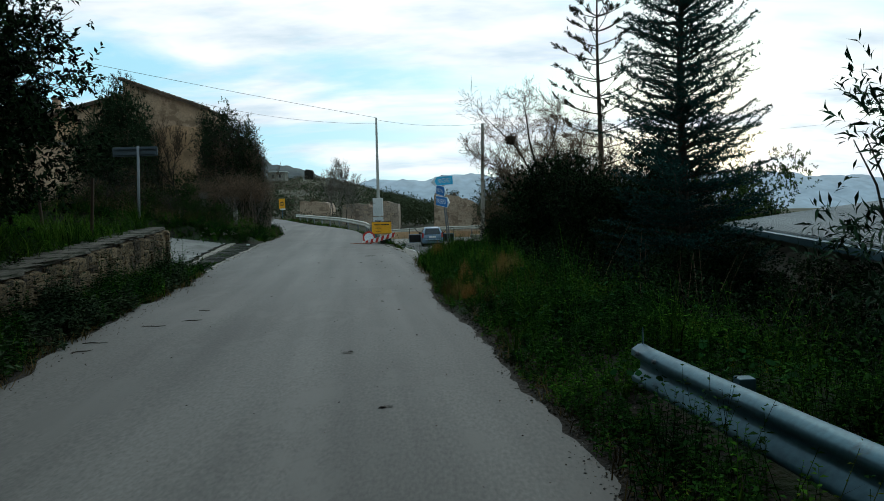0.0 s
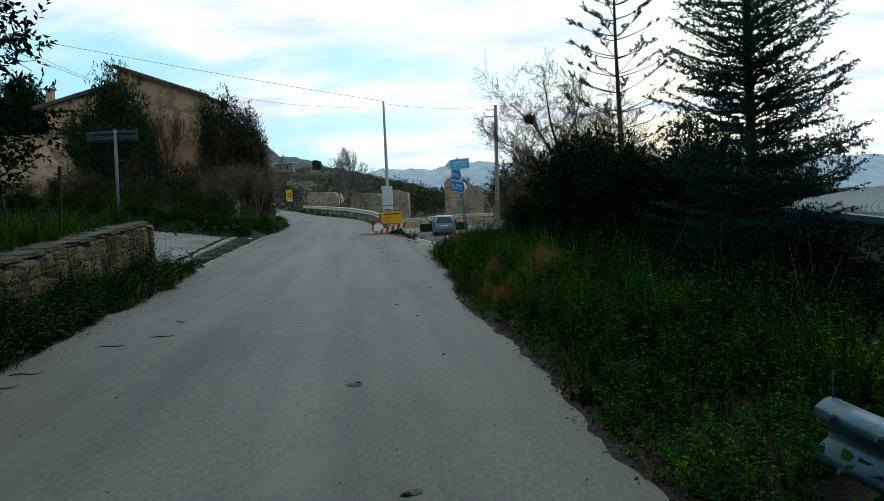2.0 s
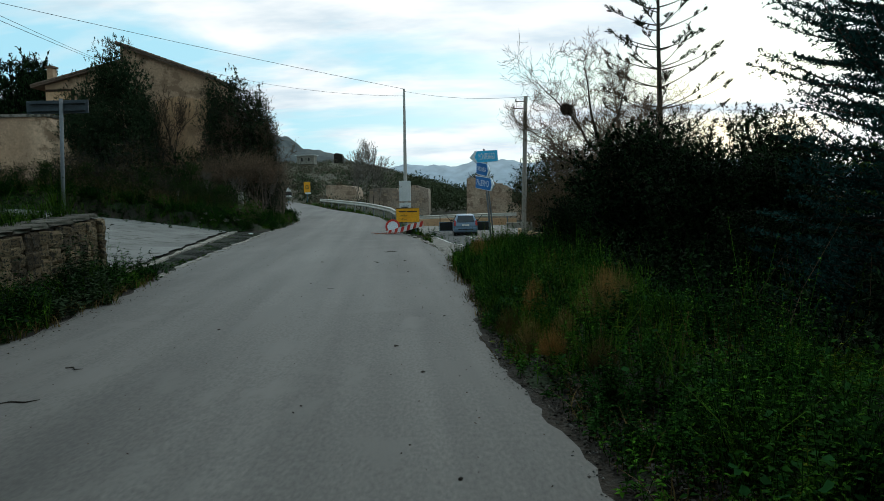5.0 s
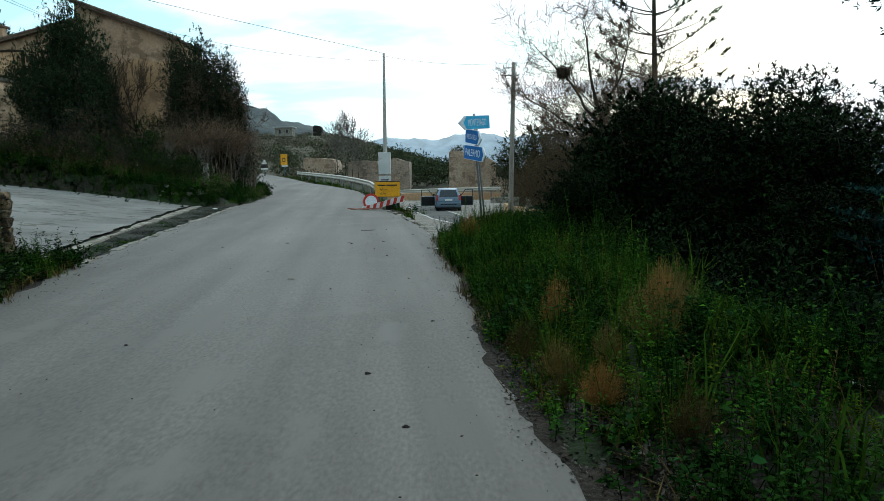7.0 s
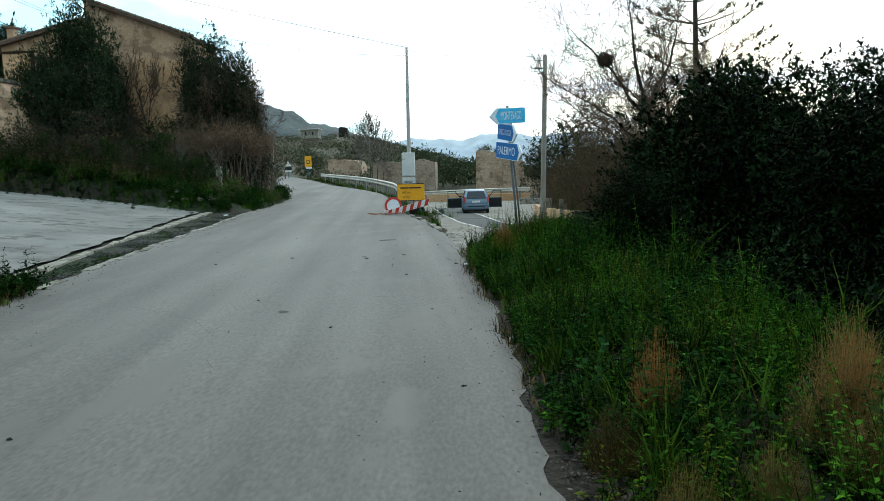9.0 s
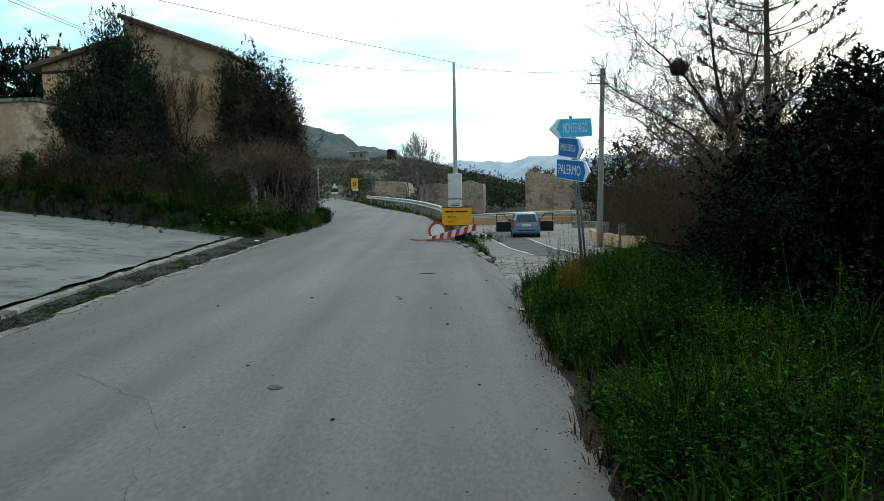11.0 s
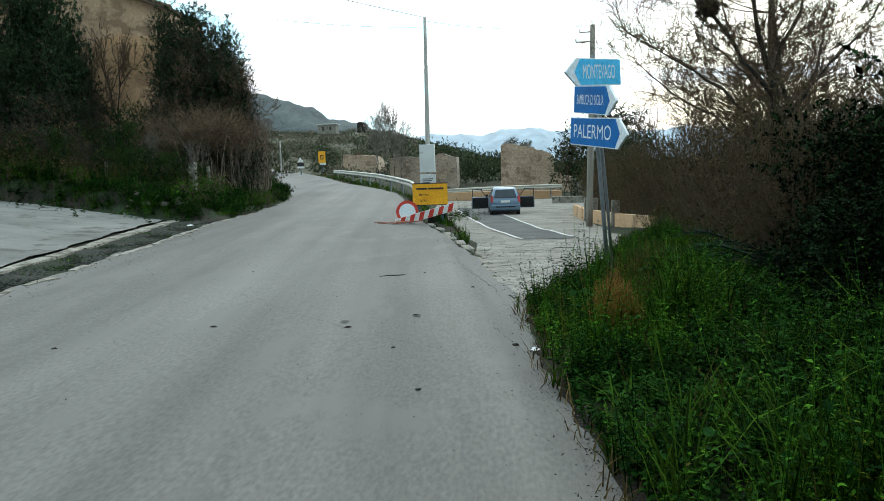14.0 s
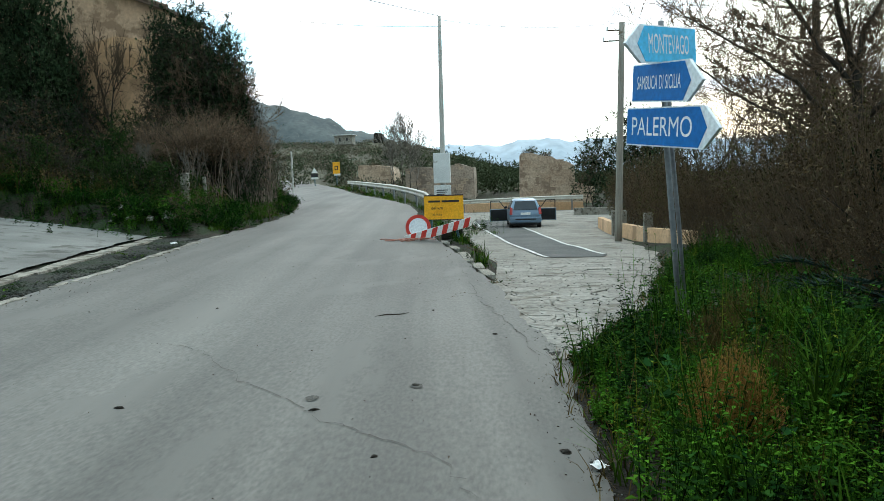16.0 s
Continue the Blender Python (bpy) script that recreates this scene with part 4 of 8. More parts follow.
# ---------------------------------------------------------------- ruins far off
def ruin(name, label, outline, y, depth, mat, seed, courses=0.3):
    """A broken wall: rough stone blocks proud of a rubble core."""
    rg = random.Random(seed)
    t = thing(name, label, "ruin")
    part("core", prism(outline, y, y + depth), M[mat], t)
    xs, zs = [p[0] for p in outline], [p[1] for p in outline]

    def top(x):
        best = min(zs)
        for (xa, za), (xb, zb) in zip(outline, outline[1:]):
            if min(xa, xb) <= x <= max(xa, xb) and abs(xb - xa) > 1e-6:
                best = max(best, za + (zb - za) * (x - xa) / (xb - xa))
        return best
    kinds = []
    for k in range(4):
        b = box(-0.5, -0.5, -0.5, 0.5, 0.5, 0.5, 0.06)
        for v in b.verts:
            v.co += Vector((rg.uniform(-1, 1), rg.uniform(-1, 1), rg.uniform(-1, 1))) * 0.04
        me = bpy.data.meshes.new("stone")
        b.to_mesh(me)
        b.free()
        me.materials.append(M["ruin_stone"])
        kinds.append(me)
    z = min(zs) + 1.8
    while z < max(zs):
        x = min(xs) + rg.uniform(0, 0.3)
        while x < max(xs) - 0.3:
            w = rg.uniform(0.3, 0.7)
            if z + courses * 0.5 < min(top(x + 0.1), top(x + w * 0.9)) and rg.random() < 0.2:
                s = part("stone", rg.choice(kinds), None, t)
                s.matrix_basis = Matrix.Translation((x + w / 2, y + 0.05, z + courses / 2)) @ Matrix.Diagonal((w * 0.93, 0.17, courses * 0.9, 1))
            x += w
        z += courses
    return t


M["ruin_stone"] = surf("sandy_block", (0.36, 0.25, 0.17), (0.47, 0.35, 0.25), 0.5, 6, 0.96, 0.8, spots=(0.26, 0.18, 0.125), spot_scale=0.9, spot_at=0.55, rnd=0.12, fine_amt=0.35)
M["ruin_core"] = surf("sandy_rubble", (0.36, 0.25, 0.17), (0.47, 0.35, 0.25), 0.5, 5, 0.96, 1.0, spots=(0.24, 0.165, 0.115), spot_scale=0.8, spot_at=0.52, fine_amt=0.45, bump_dist=0.05)
M["ruin_grey"] = surf("grey_rubble", (0.3, 0.225, 0.17), (0.42, 0.33, 0.255), 0.5, 5, 0.96, 1.0, spots=(0.2, 0.15, 0.115), spot_scale=0.8, spot_at=0.52, fine_amt=0.45, bump_dist=0.05)
ruin("ruined_wall", "roofless low ruined stone wall, sandy plaster", [(-20.6, -1.5), (-20.56, 3.2), (-20.1, 3.3), (-19.2, 3.2), (-18.3, 3.22), (-17.6, 3.05), (-17.1, 3.12), (-16.5, 2.95), (-16.2, 2.2), (-16.0, -1.5)], 105, 6, "ruin_core", 1)
ruin("ruined_wall", "grey ruined wall with a broken top", [(-12.4, -2.0), (-12.3, 2.4), (-11.8, 2.55), (-10.4, 2.6), (-9.6, 2.48), (-9.0, 2.52), (-8.85, 2.1), (-8.3, 2.05), (-8.2, 2.5), (-7.4, 2.68), (-6.8, 2.82), (-6.0, 2.55), (-5.3, 2.4), (-5.2, -2.0)], 90, 5, "ruin_grey", 2)
ruin("ruined_house", "ruined ochre stone house with a sloping broken wall head", [(-0.74, -3.0), (-0.66, 3.2), (-0.4, 3.35), (0.5, 3.28), (1.3, 3.05), (2.1, 2.95), (2.6, 2.62), (3.4, 2.5), (4.05, 2.1), (4.03, 0.66), (4.6, 0.6), (5.1, 0.36), (5.7, 0.25), (5.9, -3.0)], 80, 8, "ruin_core", 3)

# ---------------------------------------------------------------- shed on the lower ground, right
t = thing("shed", "low shed with a pale fibre-cement roof on lower ground", "shed", (6.7, 12.0, 0), -13.0)
part("wall", box(0.15, -3, -2.6, 8.8, 10, 0.78), M["shed_wall"], t, "stained plaster shed wall")
rf = part("roof", prism([(-0.25, 0.80), (4.6, 1.42), (9.4, 0.80), (9.4, 0.88), (4.6, 1.50), (-0.25, 0.88)], -3.3, 10.3), M["shed_roof"], t, "pale weathered corrugated roof")
rib = prism([(-0.27, 0.885), (4.58, 1.505), (4.58, 1.535), (-0.27, 0.915)], -0.045, 0.045)
me = bpy.data.meshes.new("rib")
rib.to_mesh(me)
rib.free()
me.materials.append(M["shed_roof"])
for i in range(60):
    part("rib", me, None, rf).location = (0, -3.2 + i * 0.225, 0)
part("gutter", prism([(-0.42, 0.74), (-0.25, 0.74), (-0.25, 0.86), (-0.42, 0.86)], -3.3, 10.3), M["galv"], t, "pale metal eaves gutter")

# ---------------------------------------------------------------- distance: mountains, far hut and tower stub
rng = np.random.default_rng(12)
bx = np.linspace(-2600, 2600, 220)
prof = 132 + 9 * np.sin(bx * 0.0055 + 0.5) + 8 * np.sin(bx * 0.019) + 4 * np.sin(bx * 0.043 + 1) + 2.5 * np.sin(bx * 0.11)
prof = prof * (1 - 0.35 * sst(600, 2200, bx))
rows = []
for f, dy in ((0.0, -500), (0.45, -260), (0.75, -120), (1.0, 0), (0.6, 260)):
    rows.append(np.stack([bx, 3000 + dy + 0 * bx, -60 + (prof + 60) * f + (6 * np.sin(bx * 0.05 + dy) if 0 < f < 1 else 0 * bx)], 1))
V = np.concatenate(rows)
k = len(bx)
i = (np.arange(4)[:, None] * k + np.arange(k - 1)[None, :]).reshape(-1, 1)
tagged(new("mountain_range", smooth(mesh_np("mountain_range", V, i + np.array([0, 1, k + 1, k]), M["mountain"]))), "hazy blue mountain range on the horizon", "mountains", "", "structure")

# hazy ridge behind the near hillside
ra = np.linspace(-0.9, 0.12, 420)
rows = []
for f, y in ((0.0, 760), (0.5, 830), (0.8, 880), (1.0, 930), (0.5, 1100)):
    zz = (np.interp(ra, RIDGE_A, RIDGE_T) * 930 + 1.5) * f + (0.8 * np.sin(ra * 60 + y) + 0.7 * np.sin(ra * 170) + 0.4 * np.sin(ra * 411)) * (0.3 + f) - 25 * (1 - f)
    rows.append(np.stack([ra * 930, y + 0 * ra, zz], 1))
k = len(ra)
i = (np.arange(4)[:, None] * k + np.arange(k - 1)[None, :]).reshape(-1, 1)
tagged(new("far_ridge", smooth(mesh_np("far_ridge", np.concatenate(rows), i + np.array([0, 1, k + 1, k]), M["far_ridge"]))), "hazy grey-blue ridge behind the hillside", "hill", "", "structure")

t = thing("hut", "small pale concrete hut on the hillside", "hut", (-52.5, 220, 12.9))
part("wall", box(0, 0, -1.2, 5.2, 4, 1.4), M["kerb"], t)
part("roof", box(-0.4, -0.5, 1.4, 5.6, 4.5, 1.6), M["white_box"], t)
part("opening", box(1.3, -0.05, -0.3, 1.8, 0.05, 0.7), M["ink"], t, "dark window opening")
part("opening", box(3.4, -0.05, -0.3, 3.9, 0.05, 0.7), M["ink"], t, "dark window opening")
t = thing("tower_stub", "dark broken tower stub on the ridge", "tower", (-47.0, 250, 14.2))
part("wall", prism([(0, -3), (0.1, 2.1), (0.7, 2.5), (1.6, 2.4), (2.6, 2.2), (3.0, 1.4), (3.1, -3)], 0, 3), M["mortar"], t)

# ---------------------------------------------------------------- retaining wall of field stones, left of the road
rg = random.Random(4)
t = thing("stone_wall", "low retaining wall of rough field stones with a worn coping", "wall")
core = bmesh.new()
ys = [-8 + 0.6 * i for i in range(42)]
ys = [y for y in ys if y < 16.75] + [16.75]
ring = []
for y in ys:
    x, z = float(wall_x(y)), float(wall_z(y))
    g = float(zroad(x, y)) - 0.1
    ring.append([core.verts.new(p) for p in ((x - 0.62, y, g), (x - 0.62, y, z - 0.05), (x - 0.03, y, z - 0.05), (x + 0.0, y, g))])
for a, b in zip(ring, ring[1:]):
    for k in range(4):
        core.faces.new((a[k], a[(k + 1) % 4], b[(k + 1) % 4], b[k]))
core.faces.new(ring[0])
core.faces.new(ring[-1][::-1])
bmesh.ops.recalc_face_normals(core, faces=core.faces[:])
part("core", core, M["mortar"], t, "dark earthy mortar core")
kinds = []
for k in range(7):
    b = bmesh.new()
    bmesh.ops.create_cube(b, size=1)
    bmesh.ops.bevel(b, geom=b.edges[:], offset=0.16, segments=1, affect="EDGES")
    for v in b.verts:
        v.co += Vector((rg.uniform(-1, 1), rg.uniform(-1, 1), rg.uniform(-1, 1))) * 0.075
    me = bpy.data.meshes.new("stone")
    b.to_mesh(me)
    b.free()
    me.materials.append(M["stone"])
    kinds.append(me)


def stone_row(y0, y1, lift):
    """Courses of stones on the road face between two places."""
    y = y0
    while y < y1:
        w = rg.uniform(0.16, 0.42)
        x, z = float(wall_x(y + w / 2)), float(wall_z(y + w / 2))
        zz = 0.05
        while zz < z - 0.14:
            h = rg.uniform(0.13, 0.26)
            h = min(h, z - 0.06 - zz)
            n = 2 if (w > 0.34 and rg.random() < 0.5) else 1
            for q in range(n):
                s = part("stone", rg.choice(kinds), None, t)
                s.matrix_basis = pose(x + rg.uniform(-0.015, 0.03), y + w * (q + 0.5) / n, zz + h / 2, rg.uniform(-6, 6), rg.uniform(-6, 6), -6 + rg.uniform(-6, 6)) @ Matrix.Diagonal((0.15, w / n * 0.97, h * 0.97, 1))
            zz += h
        y += w


stone_row(3.0, 16.7, 0)
# end face
xx, zend = -6.5, 1.3
x = -7.1
while x < -6.45:
    w = rg.uniform(0.17, 0.3)
    zz = 0.05
    while zz < zend - 0.12:
        h = min(rg.uniform(0.13, 0.24), zend - 0.06 - zz)
        s = part("stone", rg.choice(kinds), None, t)
        s.matrix_basis = pose(x + w / 2, 16.76 + rg.uniform(-0.01, 0.03), zz + h / 2, 0, rg.uniform(-6, 6), rg.uniform(-6, 6)) @ Matrix.Diagonal((w * 0.97, 0.15, h * 0.97, 1))
        zz += h
    x += w
# coping slabs
caps = [k.copy() for k in kinds[:4]]
for k in caps:
    k.materials[0] = M["coping"]
y = -8.0
while y < 16.8:
    w = rg.uniform(0.35, 0.8)
    y1 = min(y + w, 16.85)
    ym = (y + y1) / 2
    s = part("coping", rg.choice(caps), None, t)
    s.matrix_basis = pose(float(wall_x(ym)) - 0.28, ym, float(wall_z(ym)) - 0.01 + rg.uniform(-0.008, 0.008), 2.6 + rg.uniform(-0.5, 0.5), rg.uniform(-1, 1), -5 + rg.uniform(-1.5, 1.5)) @ Matrix.Diagonal((rg.uniform(0.64, 0.68), (y1 - y) * 1.1, rg.uniform(0.075, 0.095), 1))
    y = y1

# ---------------------------------------------------------------- kerbs, strip of newer asphalt and lines
t = thing("ramp_kerb", "pale worn concrete kerb between ramp and gutter", "kerb")
y = 17.6
while y < 34.3:
    y1 = min(y + rg.uniform(0.6, 1.8), 34.4)
    bm = bmesh.new()
    a = []
    for yy in (y, (y + y1) / 2, y1 - 0.015):
        xo, xi = float(gut_in(yy)), float(kerb_in(yy))
        z0 = float(zroad(xl(yy), yy)) + 0.03
        a.append([bm.verts.new(p) for p in ((xo + rg.uniform(-0.03, 0.03), yy, z0 - 0.15), (xo - 0.02 + rg.uniform(-0.03, 0.03), yy, z0 - 0.012), (xi + 0.08 + rg.uniform(-0.06, 0.06), yy, z0 + rg.uniform(-0.01, 0.012)), (xi + 0.08, yy, z0 - 0.15))])
    for p, q in zip(a, a[1:]):
        for k in range(4):
            bm.faces.new((p[k], p[(k + 1) % 4], q[(k + 1) % 4], q[k]))
    bm.faces.new(a[0])
    bm.faces.new(a[-1][::-1])
    bmesh.ops.recalc_face_normals(bm, faces=bm.faces[:])
    part("kerb_stone", bm, M["kerb"], t)
    y = y1
t = thing("island_kerb", "broken concrete kerb stones at the road's edge", "kerb")
me = None
b = bmesh.new()
bmesh.ops.create_cube(b, size=1)
bmesh.ops.bevel(b, geom=b.edges[:], offset=0.08, segments=1, affect="EDGES")
for v in b.verts:
    v.co += Vector((rg.uniform(-1, 1), rg.uniform(-1, 1), rg.uniform(-1, 1))) * 0.05
me = bpy.data.meshes.new("kerb_stone")
b.to_mesh(me)
b.free()
me.materials.append(M["kerb"])
for y in np.arange(27.6, 33.0, 0.62):
    if rg.random() < 0.12:
        continue
    s = part("kerb_stone", me, None, t)
    s.matrix_basis = pose(float(xr(y)) + 0.12 + rg.uniform(-0.04, 0.04), float(y), 0.0 + rg.uniform(-0.02, 0.02), rg.uniform(-3, 3), rg.uniform(-4, 4), 13 + rg.uniform(-5, 5)) @ Matrix.Diagonal((0.16, 0.6, 0.1, 1))
sheet("asphalt_strip", lambda y: np.linspace(np.interp(y, [34.9, 52, 60], [-0.25, -2.6, -3.6]), np.interp(y, [34.9, 35.6, 52, 60], [1.1, 1.25, -0.75, -1.6]), 8), np.arange(34.9, 60, 0.5), M["patch"],
      lambda X, Y: zside(Y) + 0.02 + 0.012 * bumps(X, Y, 1.1), label="dark asphalt strip in the concrete side road", category="road patch")
for dx0, dx1, nm in ((-0.38, -2.74, "edge_line"), (1.2, -0.68, "edge_line")):
    sheet(nm, lambda y, a=dx0, b=dx1: np.linspace(np.interp(y, [34.9, 52, 60], [a, b, b - 1]) - 0.02, np.interp(y, [34.9, 52, 60], [a, b, b - 1]) + 0.09, 3), np.arange(34.9 + (dx0 > 0) * 0.7, 58, 0.5), M["white_line"],
          lambda X, Y: zside(Y) + 0.032 + 0.012 * bumps(X, Y, 1.1), label="worn white line beside the asphalt strip", category="road line")
# apron: concrete broken into irregular pieces
rp = random.Random(9)
t = thing("apron_slabs", "pale concrete apron broken into irregular pieces at the junction", "paving")
rowsy, yy = [], 23.0
while yy < 34.6:
    rowsy.append(yy)
    yy += rp.uniform(0.3, 0.55)
grid = []
for yy in rowsy:
    a, b = float(sl(yy)) + 0.06, float(sr(yy)) - 0.02
    n = 9
    grid.append([(a + (b - a) * k / n + rp.uniform(-0.14, 0.14) * (0 < k < n), yy + rp.uniform(-0.15, 0.15)) for k in range(n + 1)])
for g0, g1 in zip(grid, grid[1:]):
    for k in range(len(g0) - 1):
        if rp.random() < 0.04:
            continue
        c = [g0[k], g0[k + 1], g1[k + 1], g1[k]]
        if rp.random() < 0.4:
            c.insert(2, ((g0[k + 1][0] + g1[k + 1][0]) / 2 - rp.uniform(0, 0.08), (g0[k + 1][1] + g1[k + 1][1]) / 2))
        mx, my = sum(p[0] for p in c) / len(c), sum(p[1] for p in c) / len(c)
        gap = rp.uniform(0.984, 0.999)
        c = [(mx + (px_ - mx) * gap, my + (py_ - my) * gap) for px_, py_ in c]
        bm = bmesh.new()
        lift, ta, tb = rp.uniform(0.009, 0.014), rp.uniform(-0.008, 0.008), rp.uniform(-0.008, 0.008)
        up = [bm.verts.new((a, b, float(zside(b)) + lift + ta * (a - mx) + tb * (b - my))) for a, b in c]
        dn = [bm.verts.new((a, b, float(zside(b)) - 0.04)) for a, b in c]
        bm.faces.new(up)
        m = len(c)
        for q in range(m):
            bm.faces.new((up[q], dn[q], dn[(q + 1) % m], up[(q + 1) % m]))
        bmesh.ops.recalc_face_normals(bm, faces=bm.faces[:])
        part("slab", bm, M["slab"], t)
# thin broken concrete edge between gutter and asphalt
t = thing("gutter_edge", "thin broken pale concrete edge along the gutter", "kerb")
y = 17.7
while y < 34.0:
    L = rg.uniform(0.25, 0.9)
    if rg.random() < 0.72:
        bm = bmesh.new()
        a = []
        for yy in (y, y + L * 0.5, y + L * 0.97):
            x, w = float(xl(yy)) - 0.03 + rg.uniform(-0.04, 0.03), rg.uniform(0.02, 0.17)
            z0 = float(zroad(xl(yy), yy))
            a.append([bm.verts.new(p) for p in ((x - 0.03, yy, z0 - 0.1), (x - 0.02, yy, z0 + 0.012), (x + w, yy, z0 + 0.009), (x + w + 0.01, yy, z0 - 0.1))])
        for p, q in zip(a, a[1:]):
            for k in range(4):
                bm.faces.new((p[k], p[(k + 1) % 4], q[(k + 1) % 4], q[k]))
        bm.faces.new(a[0])
        bm.faces.new(a[-1][::-1])
        bmesh.ops.recalc_face_normals(bm, faces=bm.faces[:])
        part("edge_piece", bm, M["kerb"], t)
    y += L

# ---------------------------------------------------------------- trees on the right
put(cedar("cedar", "young dark green cedar with level sprays and rising branch tips", 8.4, 3), 4.5, 13.25, 0, dz=-0.1, first=True)
put(araucaria("araucaria", "tall thin island pine with even tufted tiers", 18.0, 5, 5.2, 3.9), 10.3, 45.9, 20, first=True, z=-1.3)
def limb_tree(name, label, limbs, seed, mat="twig", reach=1.5):
    """A leafless tree from a trunk and limbs given as lines of (x, y, z, radius), with side branches and fine twigs on them."""
    rng = np.random.default_rng(seed)
    t = thing(name, label, "tree")
    seg = []

    def twig(p, v, L, r, k):
        n = 4
        for s in range(n):
            v = unit(v + rng.normal(size=3) * 0.2 + np.array([0, 0, 0.07]))
            e = p + v * L / n
            seg.append((*p, *e, r * (1 - 0.2 * s), r * (1 - 0.2 * (s + 1))))
            p = e
            if k < 3:
                for _ in range(2):
                    if rng.random() < 0.75:
                        twig(p, unit(v + rng.normal(size=3) * 0.75), L * (0.34 + 0.3 * rng.random()), max(r * 0.5, 0.0035), k + 1)

    for q, line in enumerate(limbs):
        pts, rad = [line[0][:3]], [line[0][3]]
        for a, b in zip(line, line[1:]):
            a_, b_ = np.array(a[:3]), np.array(b[:3])
            L = np.linalg.norm(b_ - a_)
            m = max(2, int(L / 0.3))
            for i in range(1, m + 1):
                w = i / m
                c = a_ + (b_ - a_) * w + rng.normal(size=3) * 0.03
                r = a[3] + (b[3] - a[3]) * w
                pts.append(tuple(c))
                rad.append(r)
                if q > 0 or w > 0.6:
                    for _ in range(3):
                        out = unit(b_ - a_) * 0.5 + unit(rng.normal(size=3)) * np.array([1.0, 1.0, 0.8]) + np.array([0, 0, 0.3])
                        twig(c, unit(out), reach * (0.3 + 0.5 * rng.random()), max(0.28 * r, 0.008), 1)
        part("trunk" if q == 0 else "limb", tube_mesh("limb", pts, rad, M["bark"], 8), None, t)
    S = np.array(seg)
    S[:, 6:] = np.maximum(S[:, 6:], 0.0045)
    tagged(part("twig_mass", mesh_np("twig_mass", *tubes(S, 3), M[mat]), None, t), kind="stuff")
    return t


lt = limb_tree("bare_tree", "leafless grey-brown tree with crooked limbs and fine twigs", [
    [(4.35, 28.2, -0.5, 0.1), (4.2, 28.3, 1.4, 0.09), (3.95, 28.3, 2.9, 0.075)],
    [(3.95, 28.3, 2.9, 0.055), (3.6, 28.2, 4.0, 0.035), (3.5, 28.1, 4.9, 0.022), (3.3, 28.0, 5.6, 0.01)],
    [(4.05, 28.3, 2.5, 0.05), (3.0, 28.4, 4.0, 0.03), (2.5, 28.6, 4.5, 0.018), (2.0, 28.7, 5.1, 0.008)],
    [(3.95, 28.3, 2.9, 0.05), (4.5, 28.6, 4.0, 0.03), (4.8, 28.9, 4.8, 0.018), (4.9, 29.2, 5.6, 0.008)],
    [(4.15, 28.3, 1.6, 0.045), (3.0, 27.9, 2.7, 0.028), (2.1, 27.7, 3.2, 0.016), (1.3, 27.6, 3.6, 0.008)],
    [(4.1, 28.3, 2.1, 0.045), (4.9, 28.0, 3.1, 0.028), (5.4, 27.8, 3.8, 0.016), (5.7, 27.6, 4.6, 0.008)],
    [(4.2, 28.3, 1.2, 0.04), (3.2, 29.3, 2.3, 0.025), (2.4, 30.0, 3.0, 0.014), (1.8, 30.4, 3.6, 0.008)]], 4)
copy_thing(lt, Matrix.Translation((1.5, 2.8, -0.5)) @ Matrix.Diagonal((1.0, 1.0, 0.95, 1)))
rn = np.random.default_rng(8)
n = 420
c = unit(rn.normal(size=(n, 3))) * np.array([0.17, 0.17, 0.11]) * (0.4 + 0.75 * rn.random((n, 1)))
v = unit(np.cross(c, rn.normal(size=(n, 3)))) * 0.17
o = np.ones((n, 1)) * 0.004
tagged(new("bird_nest", mesh_np("bird_nest", *tubes(np.concatenate([c - v + [2.86, 28.42, 4.2], c + v + [2.86, 28.42, 4.2], o, o], 1), 3), M["bark"])), "dark ragged bird nest of twigs in the bare tree", "nest")
bt2 = bare_tree("bare_tree", "leafless tree with a few rusty dead leaves", 9.5, 14, 0.8, 0.09, 6, "twig", (0.15, 0), "rusty", 1100, 0.006)
put(bt2, 5.6, 33.5, 30, (0.7, 0.7, 0.72), first=True, z=-0.7)
put(bt2, 7.4, 36.0, 200, (0.75, 0.75, 0.7), z=-1.0)
put(bt2, 4.9, 40.0, 290, (0.6, 0.6, 0.62), z=-0.9)
put(bt2, 8.4, 31.0, 120, (0.7, 0.7, 0.7), z=-1.0)

